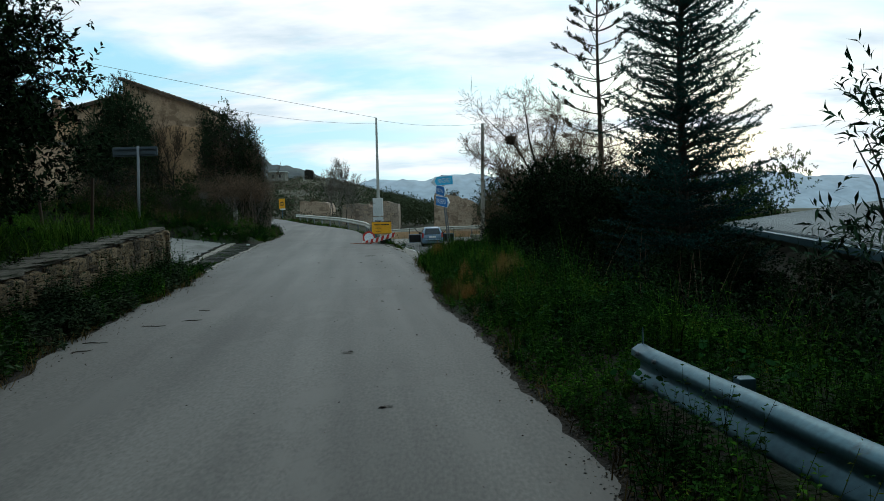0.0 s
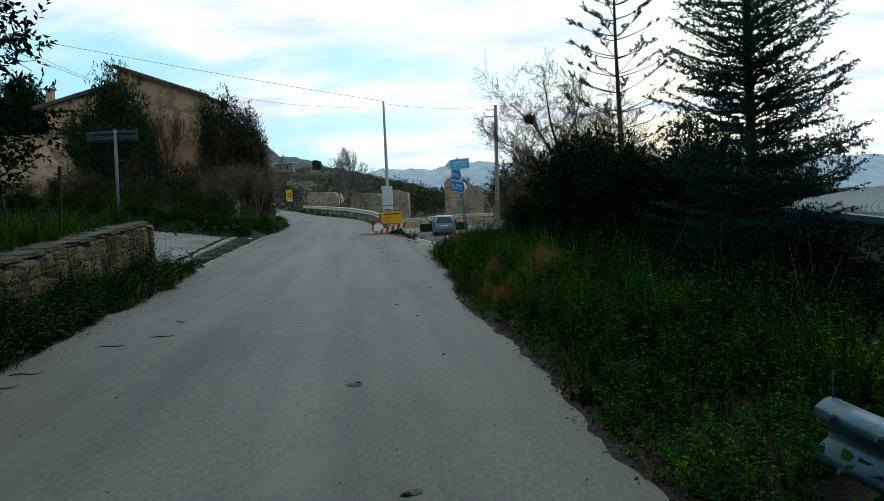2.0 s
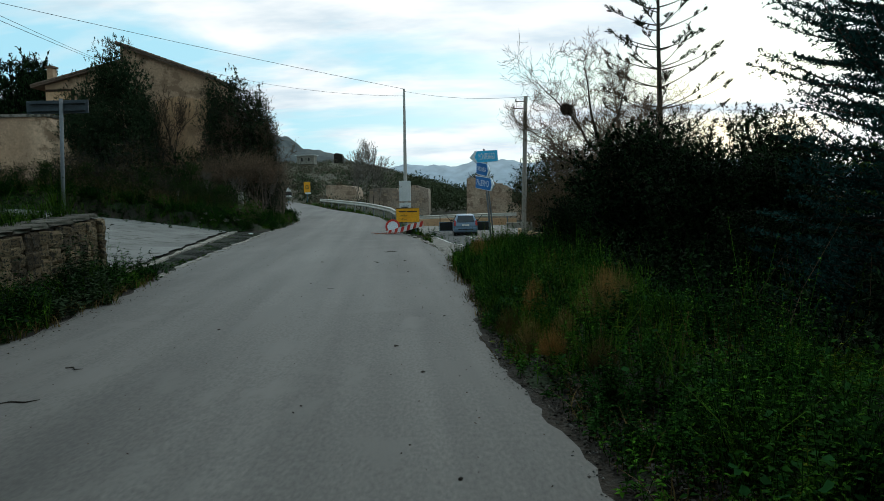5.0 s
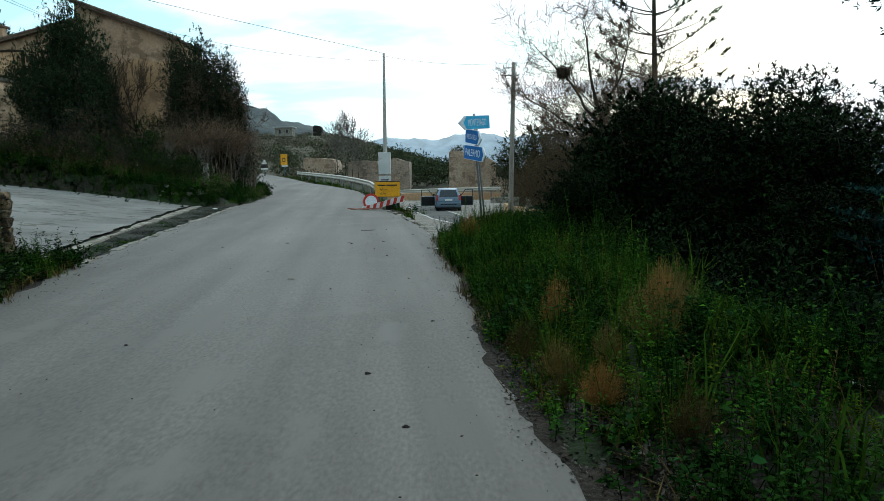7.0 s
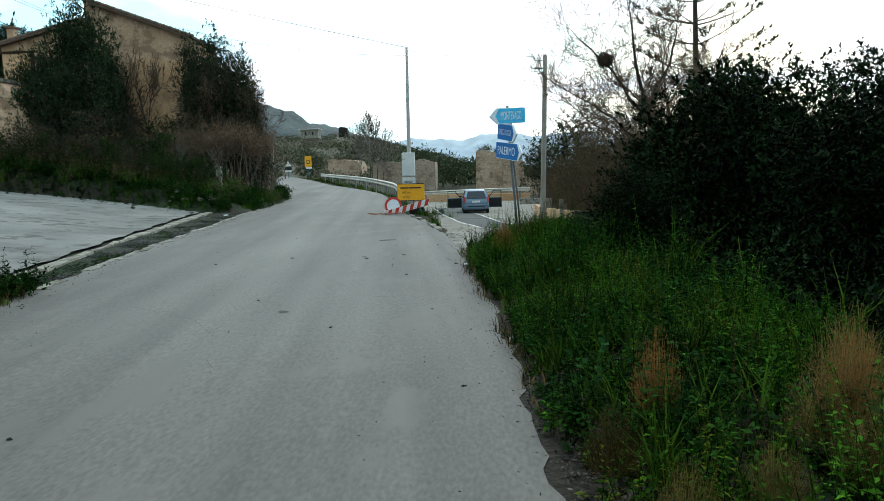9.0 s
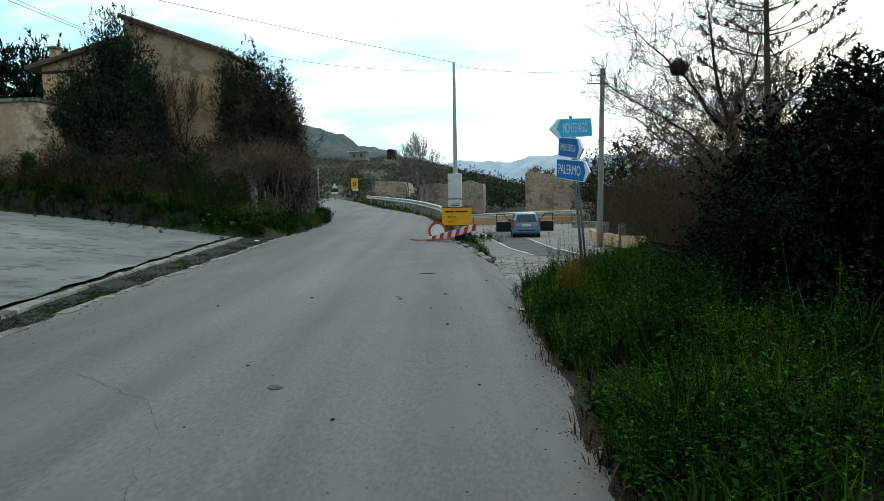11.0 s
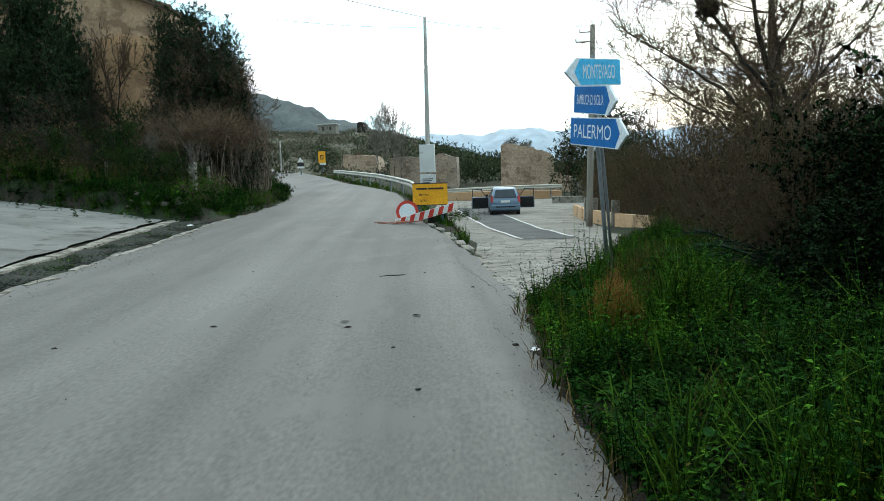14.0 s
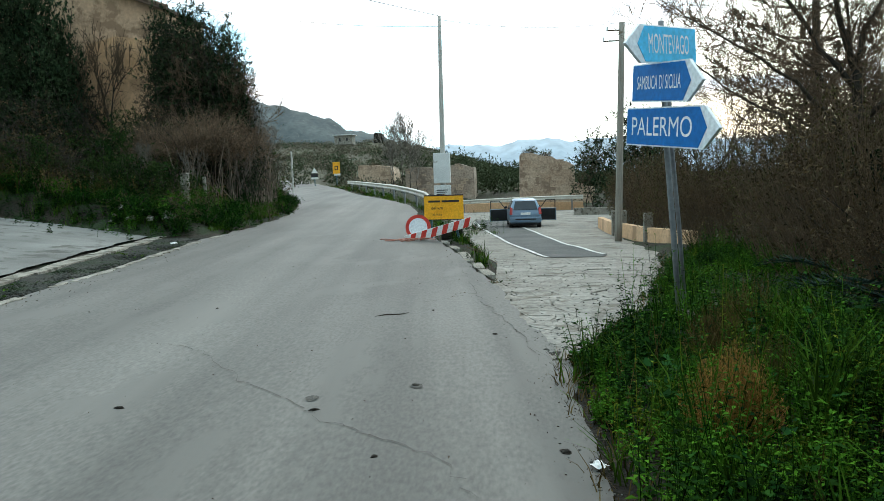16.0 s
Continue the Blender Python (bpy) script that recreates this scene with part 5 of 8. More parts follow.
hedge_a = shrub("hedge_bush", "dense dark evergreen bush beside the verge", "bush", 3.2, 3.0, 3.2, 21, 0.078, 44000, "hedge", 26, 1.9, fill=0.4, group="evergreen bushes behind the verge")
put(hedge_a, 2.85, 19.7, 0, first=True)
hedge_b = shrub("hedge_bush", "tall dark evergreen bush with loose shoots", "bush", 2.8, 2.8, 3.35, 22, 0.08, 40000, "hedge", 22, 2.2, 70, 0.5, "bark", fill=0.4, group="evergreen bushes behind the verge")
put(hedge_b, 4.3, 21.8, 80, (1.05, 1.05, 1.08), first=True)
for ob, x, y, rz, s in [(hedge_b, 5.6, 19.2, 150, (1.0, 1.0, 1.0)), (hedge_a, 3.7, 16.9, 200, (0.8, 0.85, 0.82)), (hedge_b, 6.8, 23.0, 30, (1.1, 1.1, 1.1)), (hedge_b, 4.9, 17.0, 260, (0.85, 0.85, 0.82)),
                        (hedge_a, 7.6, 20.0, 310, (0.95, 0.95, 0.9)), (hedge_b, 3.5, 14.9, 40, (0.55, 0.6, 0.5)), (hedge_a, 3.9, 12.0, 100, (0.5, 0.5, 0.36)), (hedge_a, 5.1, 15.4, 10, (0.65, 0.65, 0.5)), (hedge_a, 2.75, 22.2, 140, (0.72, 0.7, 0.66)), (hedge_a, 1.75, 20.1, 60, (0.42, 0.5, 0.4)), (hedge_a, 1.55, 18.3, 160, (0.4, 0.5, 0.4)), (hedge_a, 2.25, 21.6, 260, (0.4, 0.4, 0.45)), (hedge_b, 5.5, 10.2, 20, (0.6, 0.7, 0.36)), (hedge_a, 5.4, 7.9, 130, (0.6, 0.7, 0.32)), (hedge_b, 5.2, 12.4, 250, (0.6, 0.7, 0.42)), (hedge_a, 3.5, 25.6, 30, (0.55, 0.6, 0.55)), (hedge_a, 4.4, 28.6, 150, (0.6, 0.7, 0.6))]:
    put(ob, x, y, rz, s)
light_a = shrub("broadleaf_bush", "mid-green broadleaf bush beyond the hedge", "bush", 3.4, 3.2, 3.4, 25, 0.07, 30000, "olive", 24, 1.7, fill=0.55)
put(light_a, 10.6, 23.6, 0, (1.1, 1.1, 1.32), first=True, z=-1.2)
put(light_a, 8.9, 22.6, 200, (0.9, 0.9, 1.15), z=-1.2)

def broom(name, label, w, d, h, seed, n, mat, leaf=0.03, group=""):
    """A wispy scrub bush: many slender arching shoots with small narrow leaves and side twigs."""
    rg_ = np.random.default_rng(seed)
    t = thing(name, label, "bush", group=group)
    for _ in range(5):
        part("stem", tube_mesh("stem", *stem_path(rg_, w, d, h * 0.8, 0.022), M["bark"], 5), None, t)
    a = rg_.random(n) * 6.283
    rr = np.sqrt(rg_.random(n))
    b = np.stack([np.cos(a) * rr * w * 0.4, np.sin(a) * rr * d * 0.4, h * 0.45 * rg_.random(n) ** 1.5], 1)
    lump = 0.75 + 0.35 * np.sin(3 * a + seed) * rr + 0.2 * rg_.normal(size=n)
    e = b + np.stack([np.cos(a) * rr * w * 0.16, np.sin(a) * rr * d * 0.16, np.maximum(0.15, (h - b[:, 2]) * lump * (1.05 - 0.55 * rr ** 2))], 1) + rg_.normal(size=(n, 3)) * 0.12
    m = (b + e) * 0.5 + np.stack([np.cos(a) * 0.03, np.sin(a) * 0.03, 0 * a + 0.06], 1)
    o = np.ones((n, 1))
    S = [np.concatenate([b, m, o * 0.0045, o * 0.0035], 1), np.concatenate([m, e, o * 0.0035, o * 0.0015], 1)]
    k = 3 * n
    i = rg_.integers(0, n, k)
    q = m[i] + (e - m)[i] * rg_.random((k, 1))
    x = q + unit((e - m)[i] + 0.35 * rg_.normal(size=(k, 3))) * 0.22 * (0.5 + rg_.random((k, 1)))
    o = np.ones((k, 1))
    S.append(np.concatenate([q, x, o * 0.0022, o * 0.001], 1))
    tagged(part("twig_mass", mesh_np("twig_mass", *tubes(np.concatenate(S), 3), M["twig"]), None, t), kind="stuff")
    k = 16 * n
    i = rg_.integers(0, 3 * n, k)
    L = q[i] + (x - q)[i] * rg_.random((k, 1))
    part("crown", mesh_np("crown", *leaf_quads(L, unit((x - q)[i]) + 0.6 * rg_.normal(size=(k, 3)), rg_.normal(size=(k, 3)), leaf * (0.6 + 0.8 * rg_.random((k, 1))), 2.8), M[mat]), None, t)
    return t


brown_a = broom("scrub_bush", "tangled brown scrub bush of slender dry shoots", 3.0, 2.6, 2.2, 31, 600, "brown", 0.045, group="brown scrub along the side road")
put(brown_a, 3.0, 24.6, 0, first=True)
brown_b = broom("scrub_bush", "olive-brown scrub bush with wispy dry shoots", 3.2, 2.8, 2.4, 33, 600, "brown_green", 0.045, group="brown scrub along the side road")
put(brown_b, 3.4, 27.3, 60, first=True)
for ob, x, y, rz, s in [(brown_a, 4.6, 30.0, 60, 1.15), (brown_a, 4.0, 33.2, 140, 1.1), (brown_b, 4.7, 36.5, 220, 1.1), (brown_a, 5.6, 26.6, 300, 1.2), (brown_b, 6.4, 31.5, 10, 1.4), (brown_b, 4.7, 40.5, 100, 1.2), (brown_a, 7.5, 29, 190, 1.4), (brown_a, 4.6, 45.5, 20, 1.3), (brown_b, 5.0, 50.5, 80, 1.3), (brown_b, 8.5, 36, 80, 1.6), (brown_a, 10.5, 31, 180, 1.5), (brown_b, 6.2, 55, 180, 1.4), (brown_a, 2.3, 22.9, 80, 0.55), (brown_b, 9.0, 26, 50, 1.3)]:
    put(ob, x, y, rz, (s, s, s))
dk = shrub("evergreen_tree", "dark evergreen tree leaning over the ruined house", "tree", 4.6, 4.2, 6.2, 43, 0.2, 7000, "ivy", 20, 2.0, 700, 0.9)
put(dk, 5.6, 57, 0, first=True)
put(dk, 5.0, 74.5, 200, (0.95, 0.9, 1.0))
put(dk, 8.0, 66, 120, (1.2, 1.2, 1.0))
ole = shrub("oleander", "loose oleander with long narrow leaves", "bush", 2.2, 2.0, 3.3, 26, 0.14, 9500, "oleander", 18, 5.0, nstem=8, fill=0.6)
put(ole, 4.3, 6.2, 0, (0.95, 1.0, 1.0), first=True, dz=0.1)

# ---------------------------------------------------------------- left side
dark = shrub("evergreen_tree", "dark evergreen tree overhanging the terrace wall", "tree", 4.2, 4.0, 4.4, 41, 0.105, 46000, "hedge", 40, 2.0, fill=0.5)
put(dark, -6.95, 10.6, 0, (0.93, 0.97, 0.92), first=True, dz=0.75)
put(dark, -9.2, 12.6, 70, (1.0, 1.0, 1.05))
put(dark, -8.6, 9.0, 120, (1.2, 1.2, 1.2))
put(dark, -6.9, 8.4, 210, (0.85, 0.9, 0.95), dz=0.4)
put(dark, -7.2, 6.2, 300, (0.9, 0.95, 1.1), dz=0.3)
# copy out of view, added to keep sky light off the near road
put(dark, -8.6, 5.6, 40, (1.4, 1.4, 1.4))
dark_b = shrub("evergreen_tree", "dark dense evergreen tree, by the road an unseen shade helper", "tree", 4.2, 4.0, 4.4, 44, 0.17, 14000, "hedge", 30, 2.0, fill=0.45)
# this first one stands out of view, added to shade the verge
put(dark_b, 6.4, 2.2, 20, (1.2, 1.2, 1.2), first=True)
# unseen trees, added only to shade the road's near end
shade_tree = shrub("evergreen_tree", "unseen tall evergreen, added to shade the start of the road", "tree", 4.2, 4.0, 4.4, 45, 0.24, 16000, "hedge", 34, 2.0, fill=0.5)
put(shade_tree, -7.3, 0.1, 200, (2.6, 2.6, 2.6), first=True)
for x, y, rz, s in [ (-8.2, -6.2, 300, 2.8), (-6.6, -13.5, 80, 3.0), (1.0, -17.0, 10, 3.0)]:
    put(shade_tree, x, y, rz, (s, s, s))
for x, y, rz, s in [(8.0, -3.5, 140, 2.4), (7.6, -10.5, 260, 2.8)]:
    put(shade_tree, x, y, rz, (s, s, s))
bt3 = bare_tree("bare_tree", "leafless tree reaching over the dark evergreen", 6.2, 17, 0.8, 0.09, 6)
put(bt3, -10.1, 13.4, 60, first=True)
ivy_a = shrub("ivy_bush", "ivy-covered dark shrub against the house", "bush", 4.0, 3.0, 5.0, 51, 0.075, 40000, "ivy", 30, 1.4, 200, 0.5, "bark", 0.005, fill=0.45)
put(ivy_a, -17.3, 40.3, 0, (1.0, 0.75, 1.52), first=True)
for x, y, rz, s in [(-18.9, 40.0, 60, (0.75, 0.7, 1.15)), (-19.6, 39.0, 160, (0.5, 0.6, 0.75)), (-16.4, 39.9, 300, (0.62, 0.7, 0.95)), (-18.2, 39.4, 200, (0.8, 0.6, 0.95))]:
    put(ivy_a, x, y, rz, s)
vine = bare_tree("bare_vine", "leafless vine with dark stems against the plaster", 5.6, 19, 0.7, 0.06, 5, rmin=0.012)
put(vine, -15.1, 41.0, 0, (0.75, 0.3, 1.3), first=True)
put(vine, -16.0, 41.0, 130, (0.6, 0.3, 1.1))
put(bare_tree("bare_shoots", "bare shoots growing above the ivy on the roof peak", 2.0, 23, 0.9, 0.03, 4), -17.6, 40.9, 0, first=True, z=8.4)
corner = shrub("corner_bush", "dense dark ivy-grown bush covering the house corner", "bush", 3.3, 2.6, 6.1, 55, 0.075, 50000, "ivy", 38, 1.6, 1100, 0.7, "bark", 0.006, fill=0.55)
put(corner, -12.0, 40.9, 0, (1.1, 0.9, 1.17), first=True)
put(corner, -11.1, 41.0, 120, (0.85, 0.8, 1.08))
put(corner, -10.7, 41.2, 60, (0.62, 0.65, 0.9))
put(corner, -13.0, 41.0, 240, (0.7, 0.6, 1.12))
twiggy = shrub("leafless_bush", "tall dark twiggy bush against the house corner", "bush", 3.4, 2.6, 6.0, 53, 0.065, 14000, "ivy", 28, 1.7, 1500, 0.7, twig_r=0.006, fill=0.5)
put(twiggy, -11.75, 41.0, 0, (0.85, 0.8, 1.06), first=True)
put(twiggy, -11.1, 42.0, 120, (0.6, 0.8, 0.86))
arch = bare_tree("arching_shrub", "leafless shrub with long arching shoots and a few small leaves", 6.4, 57, 0.85, 0.05, 6, "twig", (0.0, 0), "ivy", 900, 0.01)
put(arch, -11.5, 41.3, 0, (0.62, 0.6, 0.98), first=True)
put(arch, -12.2, 40.6, 150, (0.7, 0.7, 0.95))
olive_a = shrub("green_bush", "dark green leafy bush on the bank", "bush", 3.0, 2.4, 2.4, 61, 0.075, 9000, "olive", 24, 1.8, 100, 0.5, "bark", 0.005, fill=0.45, group="scrub on the bank below the house")
put(olive_a, -13.3, 38.0, 0, (0.8, 0.8, 0.95), first=True)
brown_c = shrub("scrub_bush", "dark brown scrub on the bank", "bush", 4.0, 3.0, 2.8, 63, 0.07, 8000, "dark_scrub", 26, 2.2, 260, 0.7, "bark", 0.006, fill=0.45, group="scrub on the bank below the house")
put(brown_c, -16.4, 38.0, 60, first=True)
for ob, x, rz, s in [(brown_c, -13.2, 15, 1.05), (olive_a, -14.4, 70, 1.2), (brown_c, -16.0, 140, 1.2), (olive_a, -17.3, 200, 1.35), (brown_c, -18.7, 260, 1.1), (olive_a, -20.0, 310, 1.2), (brown_c, -21.6, 40, 0.9), (olive_a, -12.6, 110, 1.15)]:
    put(ob, x, 40.1, rz, (s, s * 0.8, s))
for x, y, rz, s in [(-18.3, 40.6, 100, (0.75, 0.7, 1.45)), (-16.6, 40.6, 10, (0.6, 0.6, 1.2)), (-20.4, 40.4, 250, (0.7, 0.6, 1.0))]:
    put(ivy_a, x, y, rz, s)
for ob, x, y, rz, s in [(brown_c, -18.9, 37.0, 130, 0.55), (brown_c, -11.6, 40.2, 200, 0.75), (brown_c, -12.6, 43.5, 20, 1.1), (olive_a, -12.2, 47.0, 90, 1.0), (brown_c, -13.6, 50.5, 160, 1.1), (brown_c, -22.6, 36.9, 10, 0.4), (olive_a, -14.6, 38.8, 250, 0.8), (olive_a, -24.5, 36.9, 40, 0.35),
                        (brown_c, -14.8, 37.3, 300, 0.6), (brown_c, -17.8, 36.9, 20, 0.6), (brown_c, -15.6, 55, 20, 1.2), (olive_a, -18, 60, 200, 1.5), (brown_c, -12.2, 37.6, 90, 0.5), (olive_a, -11.0, 38.0, 20, 0.45), (brown_c, -14.2, 39.6, 40, 0.75), (brown_c, -15.4, 39.4, 220, 0.8), (brown_c, -11.4, 42.6, 280, 0.8)]:
    put(ob, x, y, rz, (s, s, s))
pink_a = shrub("thorn_bush", "reddish-brown leafless thorn bush", "bush", 4.0, 3.0, 1.9, 71, 0.045, 3000, "brown", 18, 2.2, 1500, 0.8, "pinktwig", 0.0065, fill=0.6)
put(pink_a, -11.5, 39.3, 0, (1.0, 0.8, 0.85), first=True, dz=1.35)
put(pink_a, -10.4, 40.6, 90, (0.62, 0.65, 0.95), dz=1.35)
put(pink_a, -12.9, 39.6, 200, (0.65, 0.7, 0.8), dz=0.9)
sap = bare_tree("sapling", "thin pale leafless sapling at the verge", 4.4, 29, 0.45, 0.04, 5, "pale_twig", (0, 0))
put(sap, -10.5, 41.0, 0, (0.6, 0.6, 0.75), first=True)
for x, y, rz, s in [(-10.9, 43.6, 70, 0.7), (-11.0, 44.6, 130, 0.85), (-10.4, 40.4, 200, 0.55), (-11.9, 45.8, 250, 0.9), (-11.2, 39.0, 20, 0.5), (-12.6, 38.6, 80, 0.5)]:
    put(sap, x, y, rz, (s * 0.7, s * 0.7, s))
# umbrella pines behind the farmhouse
pine = shrub("umbrella_pine", "dark umbrella pine with a flat crown behind the farmhouse", "tree", 5.0, 5.0, 2.4, 87, 0.22, 9000, "hedge", 16, 3.0, nstem=0, fill=0.5)
tr = part("trunk", tube_mesh("trunk", [(0.3, 0, -11), (0.1, 0, -6), (0, 0, -2), (0, 0, 1.0)], [0.3, 0.26, 0.22, 0.12], M["bark"], 8), None, pine)
put(pine, -39.9, 70.0, 0, (0.8, 0.8, 1.0), first=True, z=12.3)
put(pine, -43.5, 74.0, 120, (1.1, 1.0, 1.0), z=11.0)
put(pine, -37.4, 66.0, 220, (0.7, 0.8, 0.9), z=10.6)
for x, y, rz, s in [(-26.8, 49.0, 30, (1.0, 1.0, 1.75)), (-29.5, 51.0, 140, (1.2, 1.2, 2.0)), (-32.5, 52.0, 250, (1.3, 1.3, 2.1)), (-36.0, 53.0, 80, (1.4, 1.4, 2.3))]:
    put(dark_b, x, y, rz, s)
# close bare stems under the bushes
rng = np.random.default_rng(15)
n = 520
sy = 38.0 + 8.5 * rng.random(n)
sx = np.interp(sy, [38, 42, 46.5], [-10.5, -10.0, -11.1]) - 3.4 * rng.random(n) ** 1.4
b0 = np.stack([sx, sy, ground_z(sx, sy) - 0.05], 1)
hh = 0.7 + 1.7 * rng.random((n, 1)) ** 1.3
m1 = b0 + np.concatenate([rng.normal(size=(n, 2)) * 0.12, hh * 0.55], 1)
e1 = m1 + np.concatenate([rng.normal(size=(n, 2)) * 0.28, hh * 0.45], 1)
o = 0.006 + 0.014 * rng.random((n, 1)) ** 2
tagged(new("thicket_stems", mesh_np("thicket_stems", *tubes(np.concatenate([np.concatenate([b0, m1, o, o * 0.8], 1), np.concatenate([m1, e1, o * 0.8, o * 0.4], 1)]), 5), M["thicket"])), "bare grey-brown stems crowding below the bank's bushes", "undergrowth", "", "stuff")
weed_a = shrub("weed_clump", "lush green weed clump on the verge", "weeds", 1.6, 1.4, 0.75, 81, 0.07, 2300, "weed", 14, 1.9, nstem=3, fill=0.5, group="weed clumps on the far verge")
put(weed_a, -10.0, 36.2, 0, (0.8, 0.8, 0.6), first=True)
weed_b = shrub("weed_clump", "yellow-green weed clump on the verge", "weeds", 1.4, 1.3, 0.7, 82, 0.05, 2200, "weed_light", 14, 2.4, 120, 0.3, nstem=3, fill=0.5, group="weed clumps on the far verge")
put(weed_b, -10.6, 36.9, 0, first=True)
rgv = random.Random(8)
for y in np.arange(35.0, 56, 0.8):
    for d in (0.6, 1.5, 2.4):
        s = rgv.uniform(0.45, 1.05) * (0.8 if d < 1 else 1.1)
        put(weed_b if rgv.random() < 0.3 else weed_a, float(xl(y)) - d + rgv.uniform(-0.35, 0.35), float(y) + rgv.uniform(-0.4, 0.4), rgv.uniform(0, 360), (s, s, s * rgv.uniform(0.6, 1.25)))
for k in range(24):
    x = -10.9 - 0.5 * k + rgv.uniform(-0.2, 0.2)
    s_ = rgv.uniform(0.42, 0.72)
    put(brown_c if (k > 4 and k % 3 == 0) else olive_a, x, 36.1 + rgv.uniform(-0.3, 0.6) + 0.01 * k, rgv.uniform(0, 360), (s_, s_, s_))
for x, y, s in [(-9.1, 34.7, 0.6), (-8.75, 35.3, 0.5), (-9.6, 34.9, 0.7), (-10.4, 35.1, 0.7), (-8.9, 36.2, 0.5), (-11.6, 35.6, 0.8), (-13.3, 36.0, 0.8), (-15.2, 36.3, 0.6), (-12.4, 36.8, 1.2), (-6.0, 17.4, 0.65), (-6.1, 16.2, 0.6), (-5.8, 14.6, 0.6), (-6.35, 18.1, 0.4)]:
    put(weed_a, x, y, rgv.uniform(0, 360), (s, s, s))

for k in range(30):
    x = -9.6 - 0.48 * k + rgv.uniform(-0.2, 0.2)
    s_ = rgv.uniform(0.45, 0.8)
    put(weed_b if k % 4 == 0 else weed_a, x, 33.8 + 0.25 * min(6.0, max(0.0, float(xl(34.5)) - x)) + rgv.uniform(-0.05, 0.4), rgv.uniform(0, 360), (s_, s_, s_ * rgv.uniform(0.7, 1.2)))

# far bushes round the ruins
far_a = shrub("far_bush", "dark green bush near the ruins", "bush", 6.0, 5.0, 4.0, 91, 0.17, 5500, "hill_leaf", 18, 1.6, fill=0.35, group="bushes round the ruins")
put(far_a, -3.5, 96, 0, first=True)
for x, y, rz, s in [(-1.0, 101, 60, 1.0), (-6.5, 104, 120, 1.1), (2.5, 98, 200, 1.0), (-24.5, 112, 30, 1.0), (-28, 104, 90, 0.9), (-14.5, 116, 150, 1.2), (-9, 118, 10, 1.2), (7, 92, 90, 1.2), (12, 84, 180, 1.3), (-27, 90, 0, 0.8), (-31, 98, 50, 1.1), (-20, 122, 50, 1.2)]:
    put(far_a, x, y, rz, (s, s, s), dz=-0.4)
pop = bare_tree("bare_poplar", "leafless upright pale poplar stem before the ruined wall", 9.0, 37, 0.33, 0.06, 5, "pale_twig", rmin=0.014)
put(pop, -12.3, 87, 0, (0.8, 0.8, 1.0), first=True)
for x, y, rz, k in [(-11.5, 87.3, 90, 0.85), (-13.0, 87.6, 200, 0.85), (-10.7, 87.2, 140, 0.7), (-13.6, 88.0, 20, 0.65)]:
    put(pop, x, y, rz, (k, k, k))
top_a = shrub("wall_head_scrub", "dry scrub growing on the ruined house's wall head", "bush", 1.6, 1.6, 0.8, 93, 0.14, 500, "hill_leaf", 9, 2.0, 260, 0.4, nstem=2)
put(top_a, 0.3, 82, 0, first=True, z=3.1)
put(top_a, 1.6, 83, 90, z=2.85)
put(top_a, -8.4, 92, 40, z=2.2)
put(top_a, -18.6, 107, 40, z=3.0)
rng = np.random.default_rng(77)


def hillside(name, label, a0, a1, nc, mat, size, seed):
    """Round heaps of scrub on the far slope between two bearings."""
    rg_ = np.random.default_rng(seed)
    r = 92 + 180 * rg_.random(nc) ** 0.8
    a = a0 + (a1 - a0) * rg_.random(nc)
    X, Y = a * r, r
    ok = bumps(X, Y, 0.09) + 0.7 * rg_.normal(size=nc) > -0.35
    yc = np.clip(Y, 0, 215)
    ok &= ~((X > xl(yc) - 3) & (X < xr(yc) + 3) & (Y < 215))
    X, Y, r = X[ok], Y[ok], r[ok]
    w = (0.8 + 1.5 * rg_.random((len(X), 1)) ** 2)
    k = 34
    u = unit(rg_.normal(size=(len(X), k, 3)))
    u[:, :, 2] = np.abs(u[:, :, 2])
    P = np.stack([X, Y, ground_z(X, Y) - 0.2], 1)[:, None] + u * w[:, None] * np.array([1.0, 1.0, 0.75]) * (0.75 + 0.3 * rg_.random((len(X), k, 1)))
    tagged(new(name, mesh_np(name, *leaves(P.reshape(-1, 3), size, 1.5, rg_, u.reshape(-1, 3)), M[mat])), label, "scrub", "", "stuff")


hillside("hillside_scrub", "grey-brown dry scrub on the far hillside", -0.62, -0.06, 4200, "hill_scrub", 0.34, 5)
hillside("hillside_green", "dark green bushes on the far hillside", -0.45, -0.1, 1100, "hill_leaf", 0.36, 6)
hillside("hillside_green", "dark green bushes covering the far slope", -0.13, 0.3, 3200, "hill_leaf", 0.36, 7)

# ---------------------------------------------------------------- grass and weeds (stuff)
rng = np.random.default_rng(7)


def tuftiness(P):
    return 0.3 + 0.85 * np.clip(0.45 + 0.75 * bumps(P[:, 0], P[:, 1], 2.1) + 0.55 * bumps(P[:, 0], P[:, 1], 5.3, 2.0), 0, 1.4)


def jag(y):
    return 0.08 * np.sin(y * 3.1) + 0.05 * np.sin(y * 7.3 + 1) + 0.04 * np.sin(y * 15.1)


